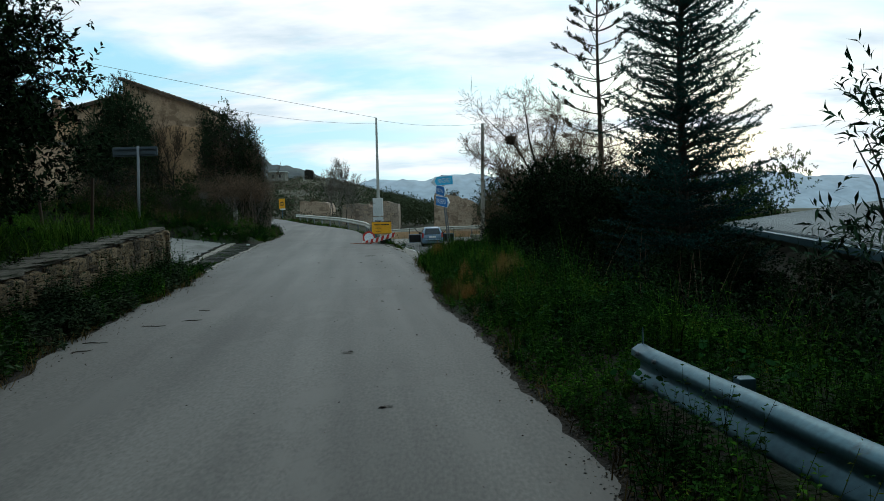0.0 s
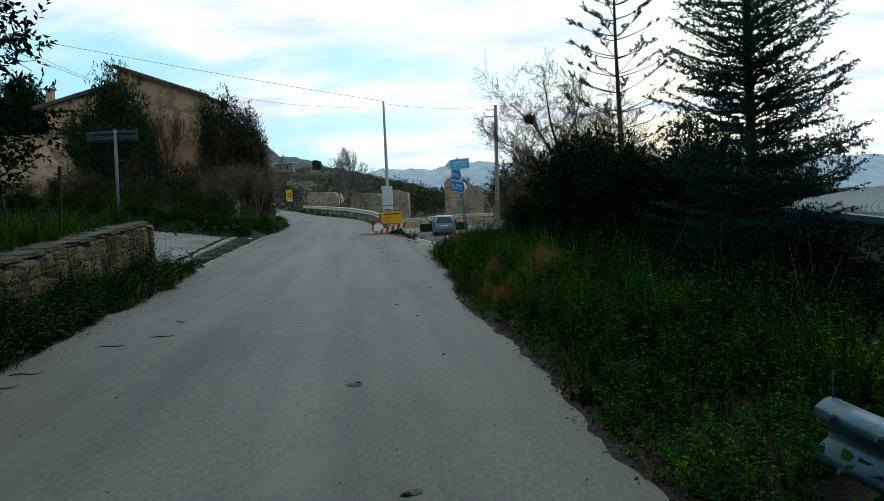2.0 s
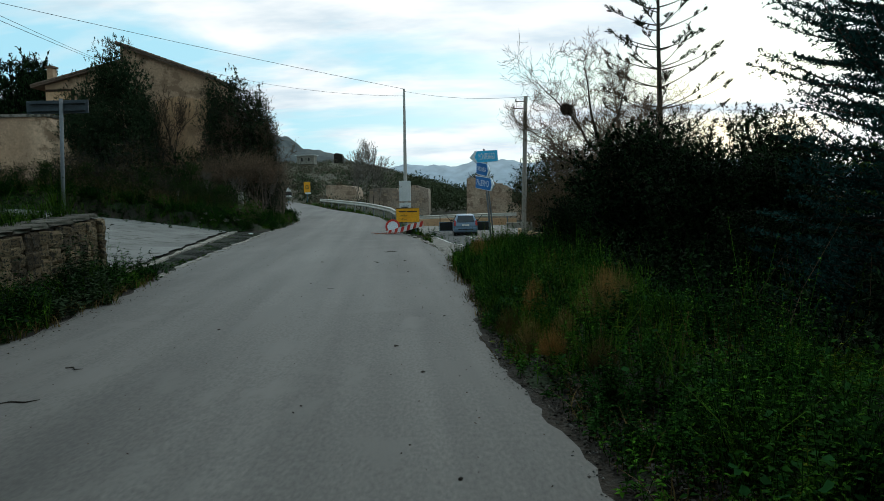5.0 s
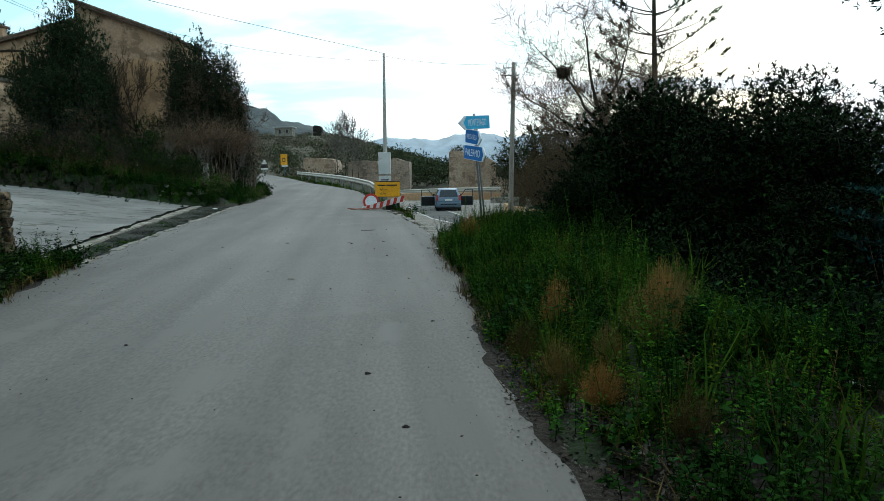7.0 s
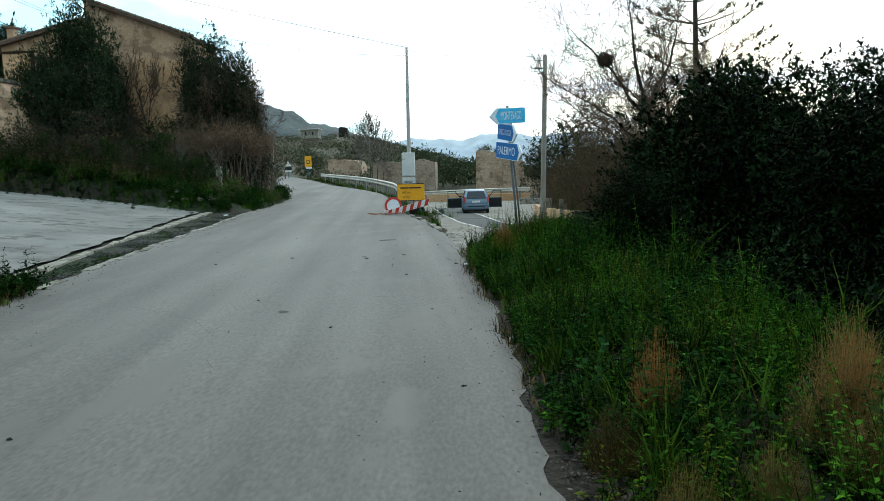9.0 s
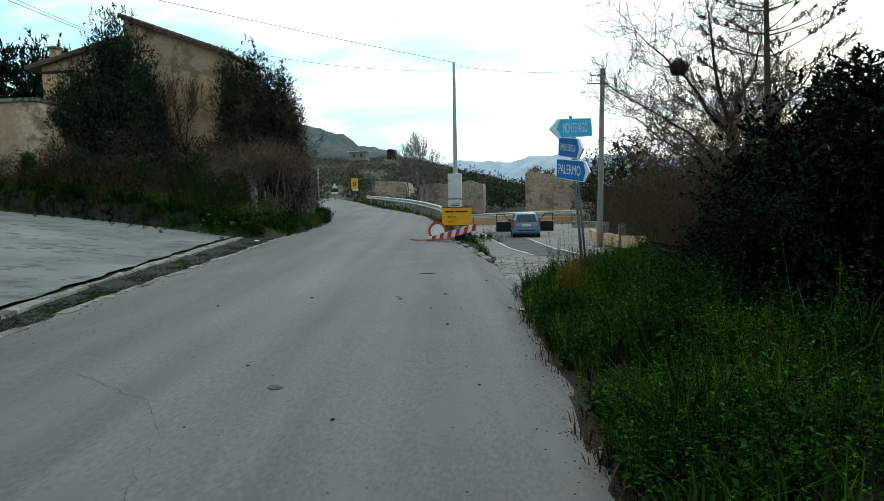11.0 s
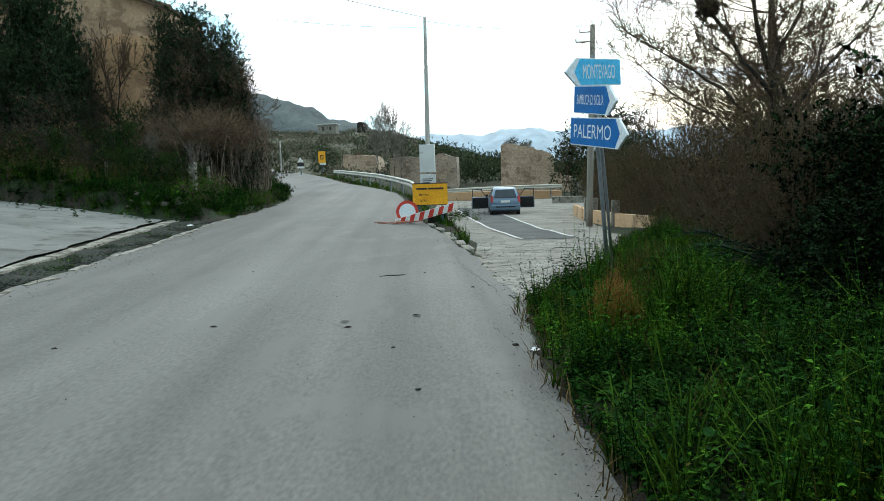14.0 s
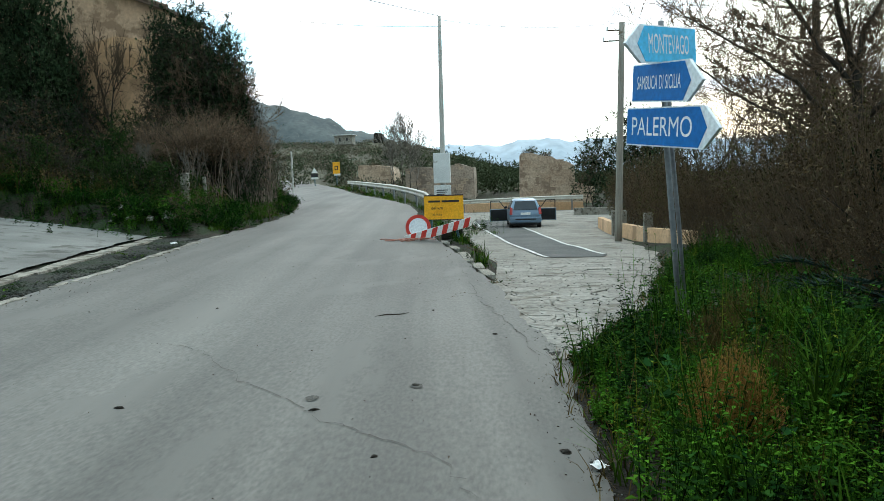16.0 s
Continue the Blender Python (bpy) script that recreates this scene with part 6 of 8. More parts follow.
def cover(tag_name, label, P, edge, n_leaf, size, h=0.3, grass=1.0, sorts=("weed", "weed_light", "yellow_weed")):
    """Leafy weeds in clumps with tussocks of grass between them; edge: how far each point lies in from the bare rim."""
    def lifted(A):
        near = (A[:, 0] > xl(A[:, 1]) - 0.45) & (A[:, 0] < xr(A[:, 1]) + 0.45) & (A[:, 1] < 22.5)
        return np.where(near, np.maximum(A[:, 2], zroad(A[:, 0], A[:, 1]) - 0.004), A[:, 2])

    P[:, 2] = lifted(P)
    f = tuftiness(P) * np.clip(0.55 + edge / 0.8, 0.55, 1.0)
    q = rng.random(len(P)) < np.clip(edge * 3 + 0.5, 0, 1)
    P, f, edge = P[q], f[q], edge[q]
    rim = edge + 0.1 * rng.normal(size=len(P)) < 0.1
    g = ~rim
    if rim.sum() > 50:
        tagged(new(tag_name + "_rim", mesh_np(tag_name + "_rim", *blades(P[rim], 0.12 * (0.4 + rng.random(rim.sum())), 0.004, rng, 1.3), M["rim_grass"])), label + " edged with short brownish grass", "grass", "", "stuff")
    P, f = P[g], f[g]
    # tussocks: bundles of long arching blades
    nt, per = max(20, int(len(P) * 0.09 * grass)), 14
    i = rng.integers(0, len(P), nt * 2)
    i = i[(rng.random(len(i)) < np.interp(P[i, 1], [9, 14], [0.12, 0.75])) & (edge[g][i] > 0.12)]
    nt = len(i)
    B = np.repeat(P[i], per, 0) + np.concatenate([rng.normal(size=(nt * per, 2)) * size * 0.9, np.zeros((nt * per, 1))], 1)
    bh = np.repeat(h * (0.5 + 0.6 * rng.random(nt)) * f[i], per) * (0.5 + 0.6 * rng.random(nt * per))
    tagged(new(tag_name + "_grass", mesh_np(tag_name + "_grass", *blades(B, bh, 0.0058, rng, 0.9), M["grass"])), label + " of tufted green grass", "grass", "", "stuff")
    # weeds: three sorts, each in patches of its own
    pairs = 6
    n = n_leaf // (4 * pairs + 6)
    ncl = max(8, n // 22)
    ci = rng.integers(0, len(P), ncl)
    ch = 0.5 + 0.95 * rng.random(ncl)
    cs = 0.45 * rng.normal(size=ncl)
    c = rng.integers(0, ncl, n)
    i = ci[c]
    r = np.abs(rng.normal(size=n))
    a = rng.random(n) * 6.283
    Q = P[i] + np.stack([np.cos(a) * r, np.sin(a) * r, 0 * a], 1) * size * 3.4 * np.where(rng.random((n, 1)) < 0.5, 3.0, 1.0)
    H = h * f[i] * ch[c] * (0.35 + 0.75 * rng.random(n) ** 1.3) * np.clip(1.15 - 0.2 * r, 0.45, 1.2)
    ok = (Q[:, 0] < xl(Q[:, 1]) - 0.02) | (Q[:, 0] > xr(Q[:, 1]) + 0.05 + 0.06 * rng.random(n))
    ok &= np.abs(Q[:, 0] - rail_x(Q[:, 1])) > 0.17
    Q, H, c, n = Q[ok], H[ok], c[ok], int(ok.sum())
    if tag_name != "gutter_moss":
        Q[:, 2] = ground_z(Q[:, 0], Q[:, 1])
        Q[:, 2] = lifted(Q)
    # low y takes more dark plants: near darkening put into the mix
    sort = bumps(Q[:, 0], Q[:, 1], 1.25, 4.0) + cs[c] + 0.15 * rng.normal(size=n) - np.interp(Q[:, 1], [9, 13], [0.12, 0.0])
    for nm, words, ok, mat, sz, asp in (("_nettles", " of dark leafy weeds", sort < 0.05, sorts[0], 1.15, 1.8), ("_weeds", " of bright green weeds", (sort >= 0.05) & (sort < 0.9), sorts[1], 0.95, 2.1), ("_flowering_weeds", " of yellow-green flowering weeds", sort >= 0.9, sorts[2], 0.75, 2.4)):
        if ok.sum() > 10:
            tagged(new(tag_name + nm, mesh_np(tag_name + nm, *herbs(Q[ok], H[ok], pairs, size * sz, asp, rng), M[mat])), label + words, "weeds", "", "stuff")


def rail_x(y): return np.interp(y, [-4.5, -1, 1.6, 3.2, 4.3, 5.22, 5.4], [2.9, 2.35, 1.98, 1.76, 1.6, 1.47, 9])


def off(y):
    return np.interp(y, [7.0, 9.0, 12.5, 14.0, 16.5], [0.06, 0.22, 0.24, 0.02, -0.06])


def stalks(name, label, P, h, mat, per=12, leaf=0.034):
    """Upright leafy weed stems at the points."""
    n = len(P)
    H = h * (0.45 + 0.8 * rng.random((n, 1)))
    lean = np.concatenate([rng.normal(size=(n, 2)) * 0.22, np.ones((n, 1))], 1)
    E = P + lean * H
    o = np.ones((n, 1))
    V1 = tubes(np.concatenate([P, E, o * 0.003, o * 0.0015], 1), 3)
    t = 0.3 + 0.72 * rng.random((n, per, 1))
    L = P[:, None] + (E - P)[:, None] * t
    way = np.concatenate([rng.normal(size=(n, per, 2)), 0.5 + 0.3 * rng.random((n, per, 1))], 2)
    V2 = leaves(L.reshape(-1, 3), leaf, 2.3, rng, None, 0.0, way.reshape(-1, 3))
    tagged(new(name, mesh_np(name, *merge(V1, V2), M[mat])), label, "weeds", "", "stuff")


P = scatter(rng, 20000, lambda y: xr(y) + off(y) + 0.4 * jag(y), lambda y: xr(y) + np.interp(y, [0, 15, 18, 22], [2.15, 2.05, 1.7, 1.9]) + 2 * jag(y), -1, 22.6)
P = P[np.abs(P[:, 0] - rail_x(P[:, 1])) > 0.13]
cover("verge", "thick verge", P, P[:, 0] - xr(P[:, 1]) - off(P[:, 1]) - 0.4 * jag(P[:, 1]), 560000, 0.042, 0.46, 0.5)
# undergrowth on the fall behind the verge; near-black leaves stand for the hedge's shade
P = scatter(rng, 5200, lambda y: xr(y) + 1.8, lambda y: xr(y) + 5.5, -1, 20)
P[:, 2] += 0.5 * rng.random(len(P)) ** 2
way = np.concatenate([0.7 * rng.normal(size=(len(P), 2)), 0.4 + rng.random((len(P), 1))], 1)
tagged(new("undergrowth", mesh_np("undergrowth", *shoots(P, way, 9, 0.35, 0.055, 2.2, rng), M["hedge"])), "near-black ivy and bramble leaves standing for the hedge's shade on the slope", "undergrowth", "", "stuff")
n = 60
P = scatter(rng, n, lambda y: xr(y) + 2.3, lambda y: xr(y) + 4.5, 1, 14)
e = P + np.concatenate([0.35 * rng.normal(size=(n, 2)), 0.5 + 0.9 * rng.random((n, 1))], 1)
m = (P + e) / 2 + 0.12 * rng.normal(size=(n, 3))
o = np.ones((n, 1))
tagged(new("dead_stems", mesh_np("dead_stems", *tubes(np.concatenate([np.concatenate([P, m, o * 0.005, o * 0.004], 1), np.concatenate([m, e, o * 0.004, o * 0.0015], 1)]), 4), M["twig"])), "thin dead stems standing under the hedge", "undergrowth", "", "stuff")
P = scatter(rng, 10000, lambda y: sr(y) + 0.0 + jag(y), lambda y: sr(y) + 2.6, 22.4, 34)
cover("corner_verge", "corner verge", P, P[:, 0] - sr(P[:, 1]) - jag(P[:, 1]), 80000, 0.05, 0.34, 0.3)
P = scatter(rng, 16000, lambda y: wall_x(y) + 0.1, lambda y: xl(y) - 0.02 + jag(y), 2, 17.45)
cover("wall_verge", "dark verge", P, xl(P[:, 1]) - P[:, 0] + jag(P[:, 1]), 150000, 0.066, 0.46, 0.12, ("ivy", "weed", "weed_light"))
P = scatter(rng, 10000, lambda y: xl(y) - 3.2, lambda y: xl(y) - 0.0 + jag(y), 34.2, 56)
cover("bend_verge", "far verge", P, xl(P[:, 1]) - P[:, 0] + jag(P[:, 1]), 40000, 0.06, 0.25)
P = scatter(rng, 9000, lambda y: wall_x(y) - 4.0, lambda y: wall_x(y) - 0.25, 5, 17.0)
cover("terrace", "terrace", P, 0 * P[:, 0] + 1, 60000, 0.05, 0.55)
P = scatter(rng, 6000, lambda y: xr(y) + 0.25, lambda y: np.maximum(sl(y) - 0.15, xr(y) + 0.3), 28.0, 46)
cover("island", "island strip", P, 0 * P[:, 0] + 1, 16000, 0.045, 0.32, 0.1, ("weed", "dark_scrub", "rim_grass"))
P = scatter(rng, 9000, lambda y: xr(y) + 0.2, lambda y: xr(y) + 4, 46, 95)
cover("roadside", "roadside strip", P, 0 * P[:, 0] + 1, 11000, 0.12, 0.42, 0.25, ("weed", "dark_scrub", "rim_grass"))
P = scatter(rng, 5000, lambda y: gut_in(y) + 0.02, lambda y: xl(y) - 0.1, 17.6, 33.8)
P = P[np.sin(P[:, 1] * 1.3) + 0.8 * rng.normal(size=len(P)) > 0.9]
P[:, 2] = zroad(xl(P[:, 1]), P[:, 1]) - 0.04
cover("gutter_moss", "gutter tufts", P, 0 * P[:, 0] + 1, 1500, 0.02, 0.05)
P = scatter(rng, 20000, lambda y: -25 + 0 * y, lambda y: -9.2 + 0 * y, 33.4, 39.0)
P = P[P[:, 1] > 33.3 + 0.25 * np.clip(xl(P[:, 1]) - P[:, 0], 0, 6) + 0.2 * rng.normal(size=len(P))]
P[:, 2] = ground_z(P[:, 0], P[:, 1])
Q = scatter(rng, 9000, lambda y: -25 + 0 * y, lambda y: -9.2 + 0 * y, 33.4, 36.6)
k = 33.45 + 0.25 * np.clip(xl(Q[:, 1]) - Q[:, 0], 0, 6)
Q = Q[(Q[:, 1] > k) & (Q[:, 1] < k + 1.3)]
Q[:, 2] = ground_z(Q[:, 0], Q[:, 1])
P = np.concatenate([P, Q, Q, Q])
cover("bank", "bank", P, 0 * P[:, 0] + 1, 200000, 0.07, 0.5, 0.2, ("weed", "weed", "weed_light"))
P = scatter(rng, 1600, lambda y: -25 + 0 * y, lambda y: -10 + 0 * y, 35.2, 38.5)
P = P[bumps(P[:, 0], P[:, 1], 0.8, 2.0) + 0.6 * rng.normal(size=len(P)) > 0]
stalks("bank_stalks", "brown dry stems on the bank", P, 0.7, "rim_grass", 8, 0.06)
P = scatter(rng, 900, lambda y: xr(y) + 0.25 + jag(y), lambda y: xr(y) + 1.5, 9, 22.4)
P = P[bumps(P[:, 0], P[:, 1], 1.7, 1.0) + 0.5 * rng.normal(size=len(P)) > 0.35]
stalks("brown_stalks", "dry brownish stems in the verge", P, 0.34, "rim_grass", 9, 0.02)
# dead grass and crumbs of soil at the rim of the asphalt
P = scatter(rng, 22000, lambda y: xr(y) + off(y) - 0.02 + 0.8 * jag(y), lambda y: xr(y) + off(y) + 0.38 + jag(y), 1, 22.6)
P[:, 2] = np.maximum(ground_z(P[:, 0], P[:, 1]), zroad(P[:, 0], P[:, 1]) - 0.02) + 0.008
tagged(new("rim_litter", mesh_np("rim_litter", *leaves(P, 0.026, 2.2, rng, None, 0.0, np.concatenate([rng.normal(size=(len(P), 2)), 0.2 + 0 * P[:, :1]], 1)), M["rim_grass"])), "dead grass and leaves along the asphalt's rim", "dead leaves", "", "stuff")
P = scatter(rng, 8000, lambda y: xr(y) + 0.06 + 0.5 * jag(y), lambda y: xr(y) + off(y) + 0.45 + jag(y), 4.0, 15.5)
P[:, 2] = np.maximum(ground_z(P[:, 0], P[:, 1]), zroad(P[:, 0], P[:, 1]) - 0.02) + 0.006 + 0.03 * rng.random(len(P))
tagged(new("leaf_litter", mesh_np("leaf_litter", *leaves(P, 0.03, 1.8, rng, None, 0.0, np.concatenate([rng.normal(size=(len(P), 2)), 0.1 + 0 * P[:, :1]], 1), True), M["leaf_litter"])), "dark rotting leaves on the dirt shoulder", "dead leaves", "", "stuff")
# broad mallow leaves: six-sided blades on short stalks, faces to the sky
P = scatter(rng, 5200, lambda y: xr(y) + 0.35, lambda y: xr(y) + 2.6, 3, 22)
P = P[bumps(P[:, 0], P[:, 1], 1.5, 0.7) + 0.3 * rng.normal(size=len(P)) > 0.5]
n = len(P)
P[:, 2] += 0.1 + 0.24 * rng.random(n)
nn = unit(np.concatenate([0.45 * rng.normal(size=(n, 2)), np.ones((n, 1))], 1))
ux = unit(np.cross(nn, unit(rng.normal(size=(n, 3)))))
uy = np.cross(nn, ux)
rad = 0.018 + 0.02 * rng.random((n, 1))
V = np.stack([P + (ux * math.cos(a) + uy * math.sin(a)) * rad * q + nn * rad * c for a, q, c in ((0, 1, 0.25), (1.1, 0.95, 0), (2.1, 1, 0.2), (3.14, 0.55, -0.1), (4.2, 1, 0.2), (5.2, 0.95, 0))], 1).reshape(-1, 3)
tagged(new("mallow", mesh_np("mallow", V, np.arange(6 * n).reshape(n, 6), M["mallow"])), "broad round green mallow leaves in the verge", "weeds", "", "stuff")


def tuft(name, label, w, h, seed, n=700, mat="dry"):
    """A rounded wispy tuft: many fine stems that spread and end in airy seed heads."""
    rg_ = np.random.default_rng(seed)
    t = thing(name, label, "grass tuft", group="dry grass tufts in the verge")
    a = rg_.random(n) * 6.283
    rr = np.sqrt(rg_.random(n))
    b = np.stack([np.cos(a) * rr * w * 0.3, np.sin(a) * rr * w * 0.3, 0 * a], 1)
    e = np.stack([np.cos(a) * rr * w * 0.5, np.sin(a) * rr * w * 0.5, h * (0.25 + 0.8 * rg_.random(n)) * (1.05 - 0.7 * rr ** 2)], 1) + rg_.normal(size=(n, 3)) * 0.03
    m_ = b * 0.45 + e * 0.55 + rg_.normal(size=(n, 3)) * 0.02
    o = np.ones((n, 1))
    S = np.concatenate([np.concatenate([b, m_, o * 0.0016, o * 0.0012], 1), np.concatenate([m_, e, o * 0.0012, o * 0.0008], 1)])
    tagged(part("stalk_mass", mesh_np("stalk_mass", *tubes(S, 3), M[mat]), None, t), kind="stuff")
    i = rg_.integers(0, n, n * 6)
    Q = m_[i] + (e - m_)[i] * rg_.random((n * 6, 1)) ** 0.6 + rg_.normal(size=(n * 6, 3)) * 0.012
    part("seed_head", mesh_np("seed_head", *leaves(Q, 0.016, 3.4, rg_, None, 0.0, (e - m_)[i] * 8), M[mat]), None, t)
    return t


tf = tuft("dry_grass_tuft", "rusty brown dry grass tuft in the green verge", 0.56, 0.42, 5, 420)
put(tf, -0.1, 20.25, 0, (0.82, 0.82, 1.0), first=True, dz=0.14)
put(tf, -0.08, 20.28, 130, (0.75, 0.75, 0.95), dz=0.16)
put(tf, 0.44, 12.98, 70, (0.5, 0.5, 1.0), dz=0.12)
put(tf, 1.08, 12.3, 20, (0.48, 0.48, 0.95), dz=0.14)
put(tf, 0.43, 11.2, 120, (0.5, 0.5, 0.6), dz=0.1)
tfs = tuft("dry_grass_tuft", "airy straw-olive dry grass tuft in the green verge", 0.6, 0.52, 9, 330, "straw")
put(tfs, 1.0, 12.2, 0, (0.8, 0.8, 0.85), first=True, dz=0.1)
for x, y, s in [(1.3, 12.75, 0.7), (0.95, 11.87, 0.6), (0.64, 11.95, 0.45), (1.15, 12.45, 0.6), (0.3, 11.9, 0.5)]:
    put(tfs, x, y, rgv.uniform(0, 360), (s, s, s * 1.1), dz=0.1)
tfo = tuft("dry_grass_tuft", "olive-brown half-dry grass tuft in the green verge", 0.5, 0.42, 6, 360, "rim_grass")
put(tfo, 0.14, 12.58, 0, (0.7, 0.7, 0.7), first=True, dz=0.08)
for x, y, s in [(0.3, 11.55, 0.45), (0.55, 22.1, 0.9), (0.2, 21.6, 0.9), (0.5, 11.3, 0.5), (0.75, 10.6, 0.6), (0.3, 20.9, 0.7)]:
    put(tfo, x, y, rgv.uniform(0, 360), (s, s, s), dz=0.06)


def palm(name, label, seed):
    rg_ = np.random.default_rng(seed)
    t = thing(name, label, "palm")
    for k in range(13):
        a, up = 2.4 * k, 0.35 + 0.9 * rg_.random()
        d = np.array([math.cos(a), math.sin(a), 0])
        pts, p, v = [], np.zeros(3), unit(d + np.array([0, 0, up]))
        L = 1.0 + 0.35 * rg_.random()
        for s in range(9):
            pts.append(p)
            p = p + v * L / 8
            v = unit(v - np.array([0, 0, 0.16]))
        fr = part("frond", tube_mesh("frond", pts, [0.012 * (1 - i / 10) for i in range(9)], M["palm"], 5), None, t)
        q = np.linspace(0.22, 0.98, 34) * 8
        A = np.array(pts)
        c = np.stack([np.interp(q, np.arange(9), A[:, j]) for j in range(3)], 1)
        side = np.cross(d, [0, 0, 1.0])
        base = np.repeat(c, 2, 0)
        sgn = np.where(np.arange(68) % 2 == 0, 1, -1)[:, None]
        way = side[None] * sgn + d[None] * 0.7 + np.array([[0, 0, 0.3]]) + 0.1 * rg_.normal(size=(68, 3))
        size = 0.24 * np.sin(np.pi * np.clip(np.repeat(q, 2) / 8, 0.1, 0.93))[:, None] + 0.05
        part("leaflet_mass", mesh_np("leaflet_mass", *leaf_quads(base, way, np.array([[0, 0, 1.0]]) + 0 * way, size, 13.0, 0.03), M["palm"]), None, fr)["kind"] = "stuff"
    return t


put(palm("dwarf_palm", "low dwarf palm with grey-green fronds in the scrub", 3), 2.05, 22.6, 0, (0.9, 0.9, 0.85), first=True, dz=0.0)
put(palm("dwarf_palm", "small dwarf palm with arching fronds", 4), 2.3, 24.0, 50, (0.9, 0.9, 0.9), first=True, dz=0.0)

# ---------------------------------------------------------------- poles and wires
def pole(name, label, base, top, r0, r1, mat):
    t = thing(name, label, "pole", base)
    v = Vector(top) - Vector(base)
    part("shaft", tube_mesh("shaft", [v * (i / 8) for i in range(9)], [r0 + (r1 - r0) * i / 8 for i in range(9)], M[mat], 14), None, t)
    return t


PT, MT = Vector((2.62, 42.3, 6.5)), Vector((-3.57, 42, 6.98))
t = pole("utility_pole", "grey wooden utility pole beside the side road", (2.45, 42.3, -1.1), PT, 0.13, 0.095, "wood_pole")
for dz, dx in ((7.35, -0.32), (7.0, -0.45)):
    br = part("bracket", box(dx, -0.02, dz - 0.02, 0.12, 0.02, dz + 0.02), M["rust"], t)
    part("insulator", cyl(0.035, 0.03, 0.0, 0.13, 10, None, Matrix.Translation((dx, 0, dz))), M["white_box"], br)
t = pole("utility_pole", "tall thin pale pole with a white cabinet, behind the roadworks sign", (-3.62, 42, -0.35), MT, 0.115, 0.055, "conc_pole")
cb = part("cabinet", box(-0.29, -0.30, 1.62, 0.29, -0.08, 2.66, 0.02), M["white_box"], t, "white enamel cabinet strapped to the pole")
part("plate", box(-0.29, -0.28, 0.72, 0.30, -0.24, 1.55, 0.01), M["white_box"], t, "white notice plate")
for r in range(5):
    part("bar", box(-0.2, -0.286, 1.36 - r * 0.07, 0.2 - 0.05 * (r % 3), -0.2815, 1.39 - r * 0.07), M["ink"], cb)
part("collar", cyl(0.13, 0.13, 2.4, 2.5, 14), M["galv"], t)


def cable(label, a, b, sag, r=0.009):
    a, b = Vector(a), Vector(b)
    pts = [a.lerp(b, i / 24) - Vector((0, 0, 4 * sag * (i / 24) * (1 - i / 24))) for i in range(25)]
    return tagged(new("overhead_cable", tube_mesh("overhead_cable", pts, [r] * 25, M["wire"], 5)), label, "cable")


cable("thin black overhead cable running to the pale pole", MT, (-31, 18, 11.0), 0.3)
cable("thin black overhead cable slung to the farmhouse gable", MT - Vector((0, 0, 0.35)), (-14.5, 41.7, 8.3), 0.35, 0.007)
cable("thin black overhead cable between two poles", MT - Vector((0, 0, 0.12)), PT, 0.22, 0.007)
cable("thin black overhead cable across the terrace to the farmhouse", (-18.9, 41.7, 8.6), (-9.3, 10.0, 5.5), 0.1, 0.009)
cable("thin black overhead cable above the terrace to the farmhouse", (-19.2, 41.7, 8.8), (-9.5, 10.0, 5.85), 0.1, 0.008)
cable("thin black overhead cable leading off past the pine", PT, (40, 70, 9.0), 0.8, 0.007)


# ---------------------------------------------------------------- direction signs on a post
def arrow_panel(parent, name, at, yaw, tilt, L, H, face, words, size, label, mirror=False, squeeze=1.0):
    """A pentagonal arrow plate: white edge, coloured face, lettering. It points along +x of its own frame (-x when mirrored)."""
    m = pose(*at, 0, tilt, yaw)
    s = -1 if mirror else 1
    tip, a = 0.2, H / 2

    def pent(d, cut, y0, y1):
        o = [(-L / 2 + d, -a + d), (L / 2 - tip - cut * 0.6 - d * 0.4, -a + d), (L / 2 - cut * 1.6 - d * 1.6, 0), (L / 2 - tip - cut * 0.6 - d * 0.4, a - d), (-L / 2 + d, a - d)]
        return prism([(x * s, z) for x, z in o], y0, y1)
    plate = part(name, pent(0, 0, -0.012, 0.012), M["sign_white"], parent, label)
    plate.matrix_basis = m
    part("face", pent(0.011, 0.085, -0.0165, -0.0125), M[face], plate)
    part("backing", pent(0.004, 0.0, 0.0125, 0.0175), M["sign_back"], plate)
    me = text_mesh("lettering", words, size, M["sign_white"], 0.0, 0.0)
    wide = max(v.co.x for v in me.vertices) - min(v.co.x for v in me.vertices)
    tx = part("lettering", me, None, plate, "white capital letters")
    tx.matrix_basis = Matrix.Translation((-(0.085 * L) * s, -0.0185, -0.005)) @ pose(0, 0, 0, 90) @ Matrix.Diagonal((squeeze * (L - tip - 0.17) / wide, 1, 1, 1))
    return plate


def aim(a, b):
    return math.degrees(math.atan2(b[1] - a[1], b[0] - a[0]))


t = thing("direction_sign", "three blue direction arrows on a grey steel post in the verge", "road sign", (0.24, 22.95, 0.1))
part("post", tube_mesh("post", [(0.03, 0, 0), (-0.04, -0.02, 0.9), (-0.10, -0.05, 1.6), (-0.15, -0.08, 2.55)], [0.024] * 4, M["post_grey"], 12), None, t)
part("post", tube_mesh("post", [(0.09, 0.05, 0), (0.02, 0.03, 0.9), (-0.05, 0.0, 1.6), (-0.10, -0.03, 2.5)], [0.018] * 4, M["post_grey"], 12), None, t)
part("foot", box(-0.02, -0.05, -0.1, 0.14, 0.08, 0.2, 0.03), M["kerb"], t)
pa = (-0.10, 23.28, 1.8)
pb = (0.30, 21.98, 1.8)
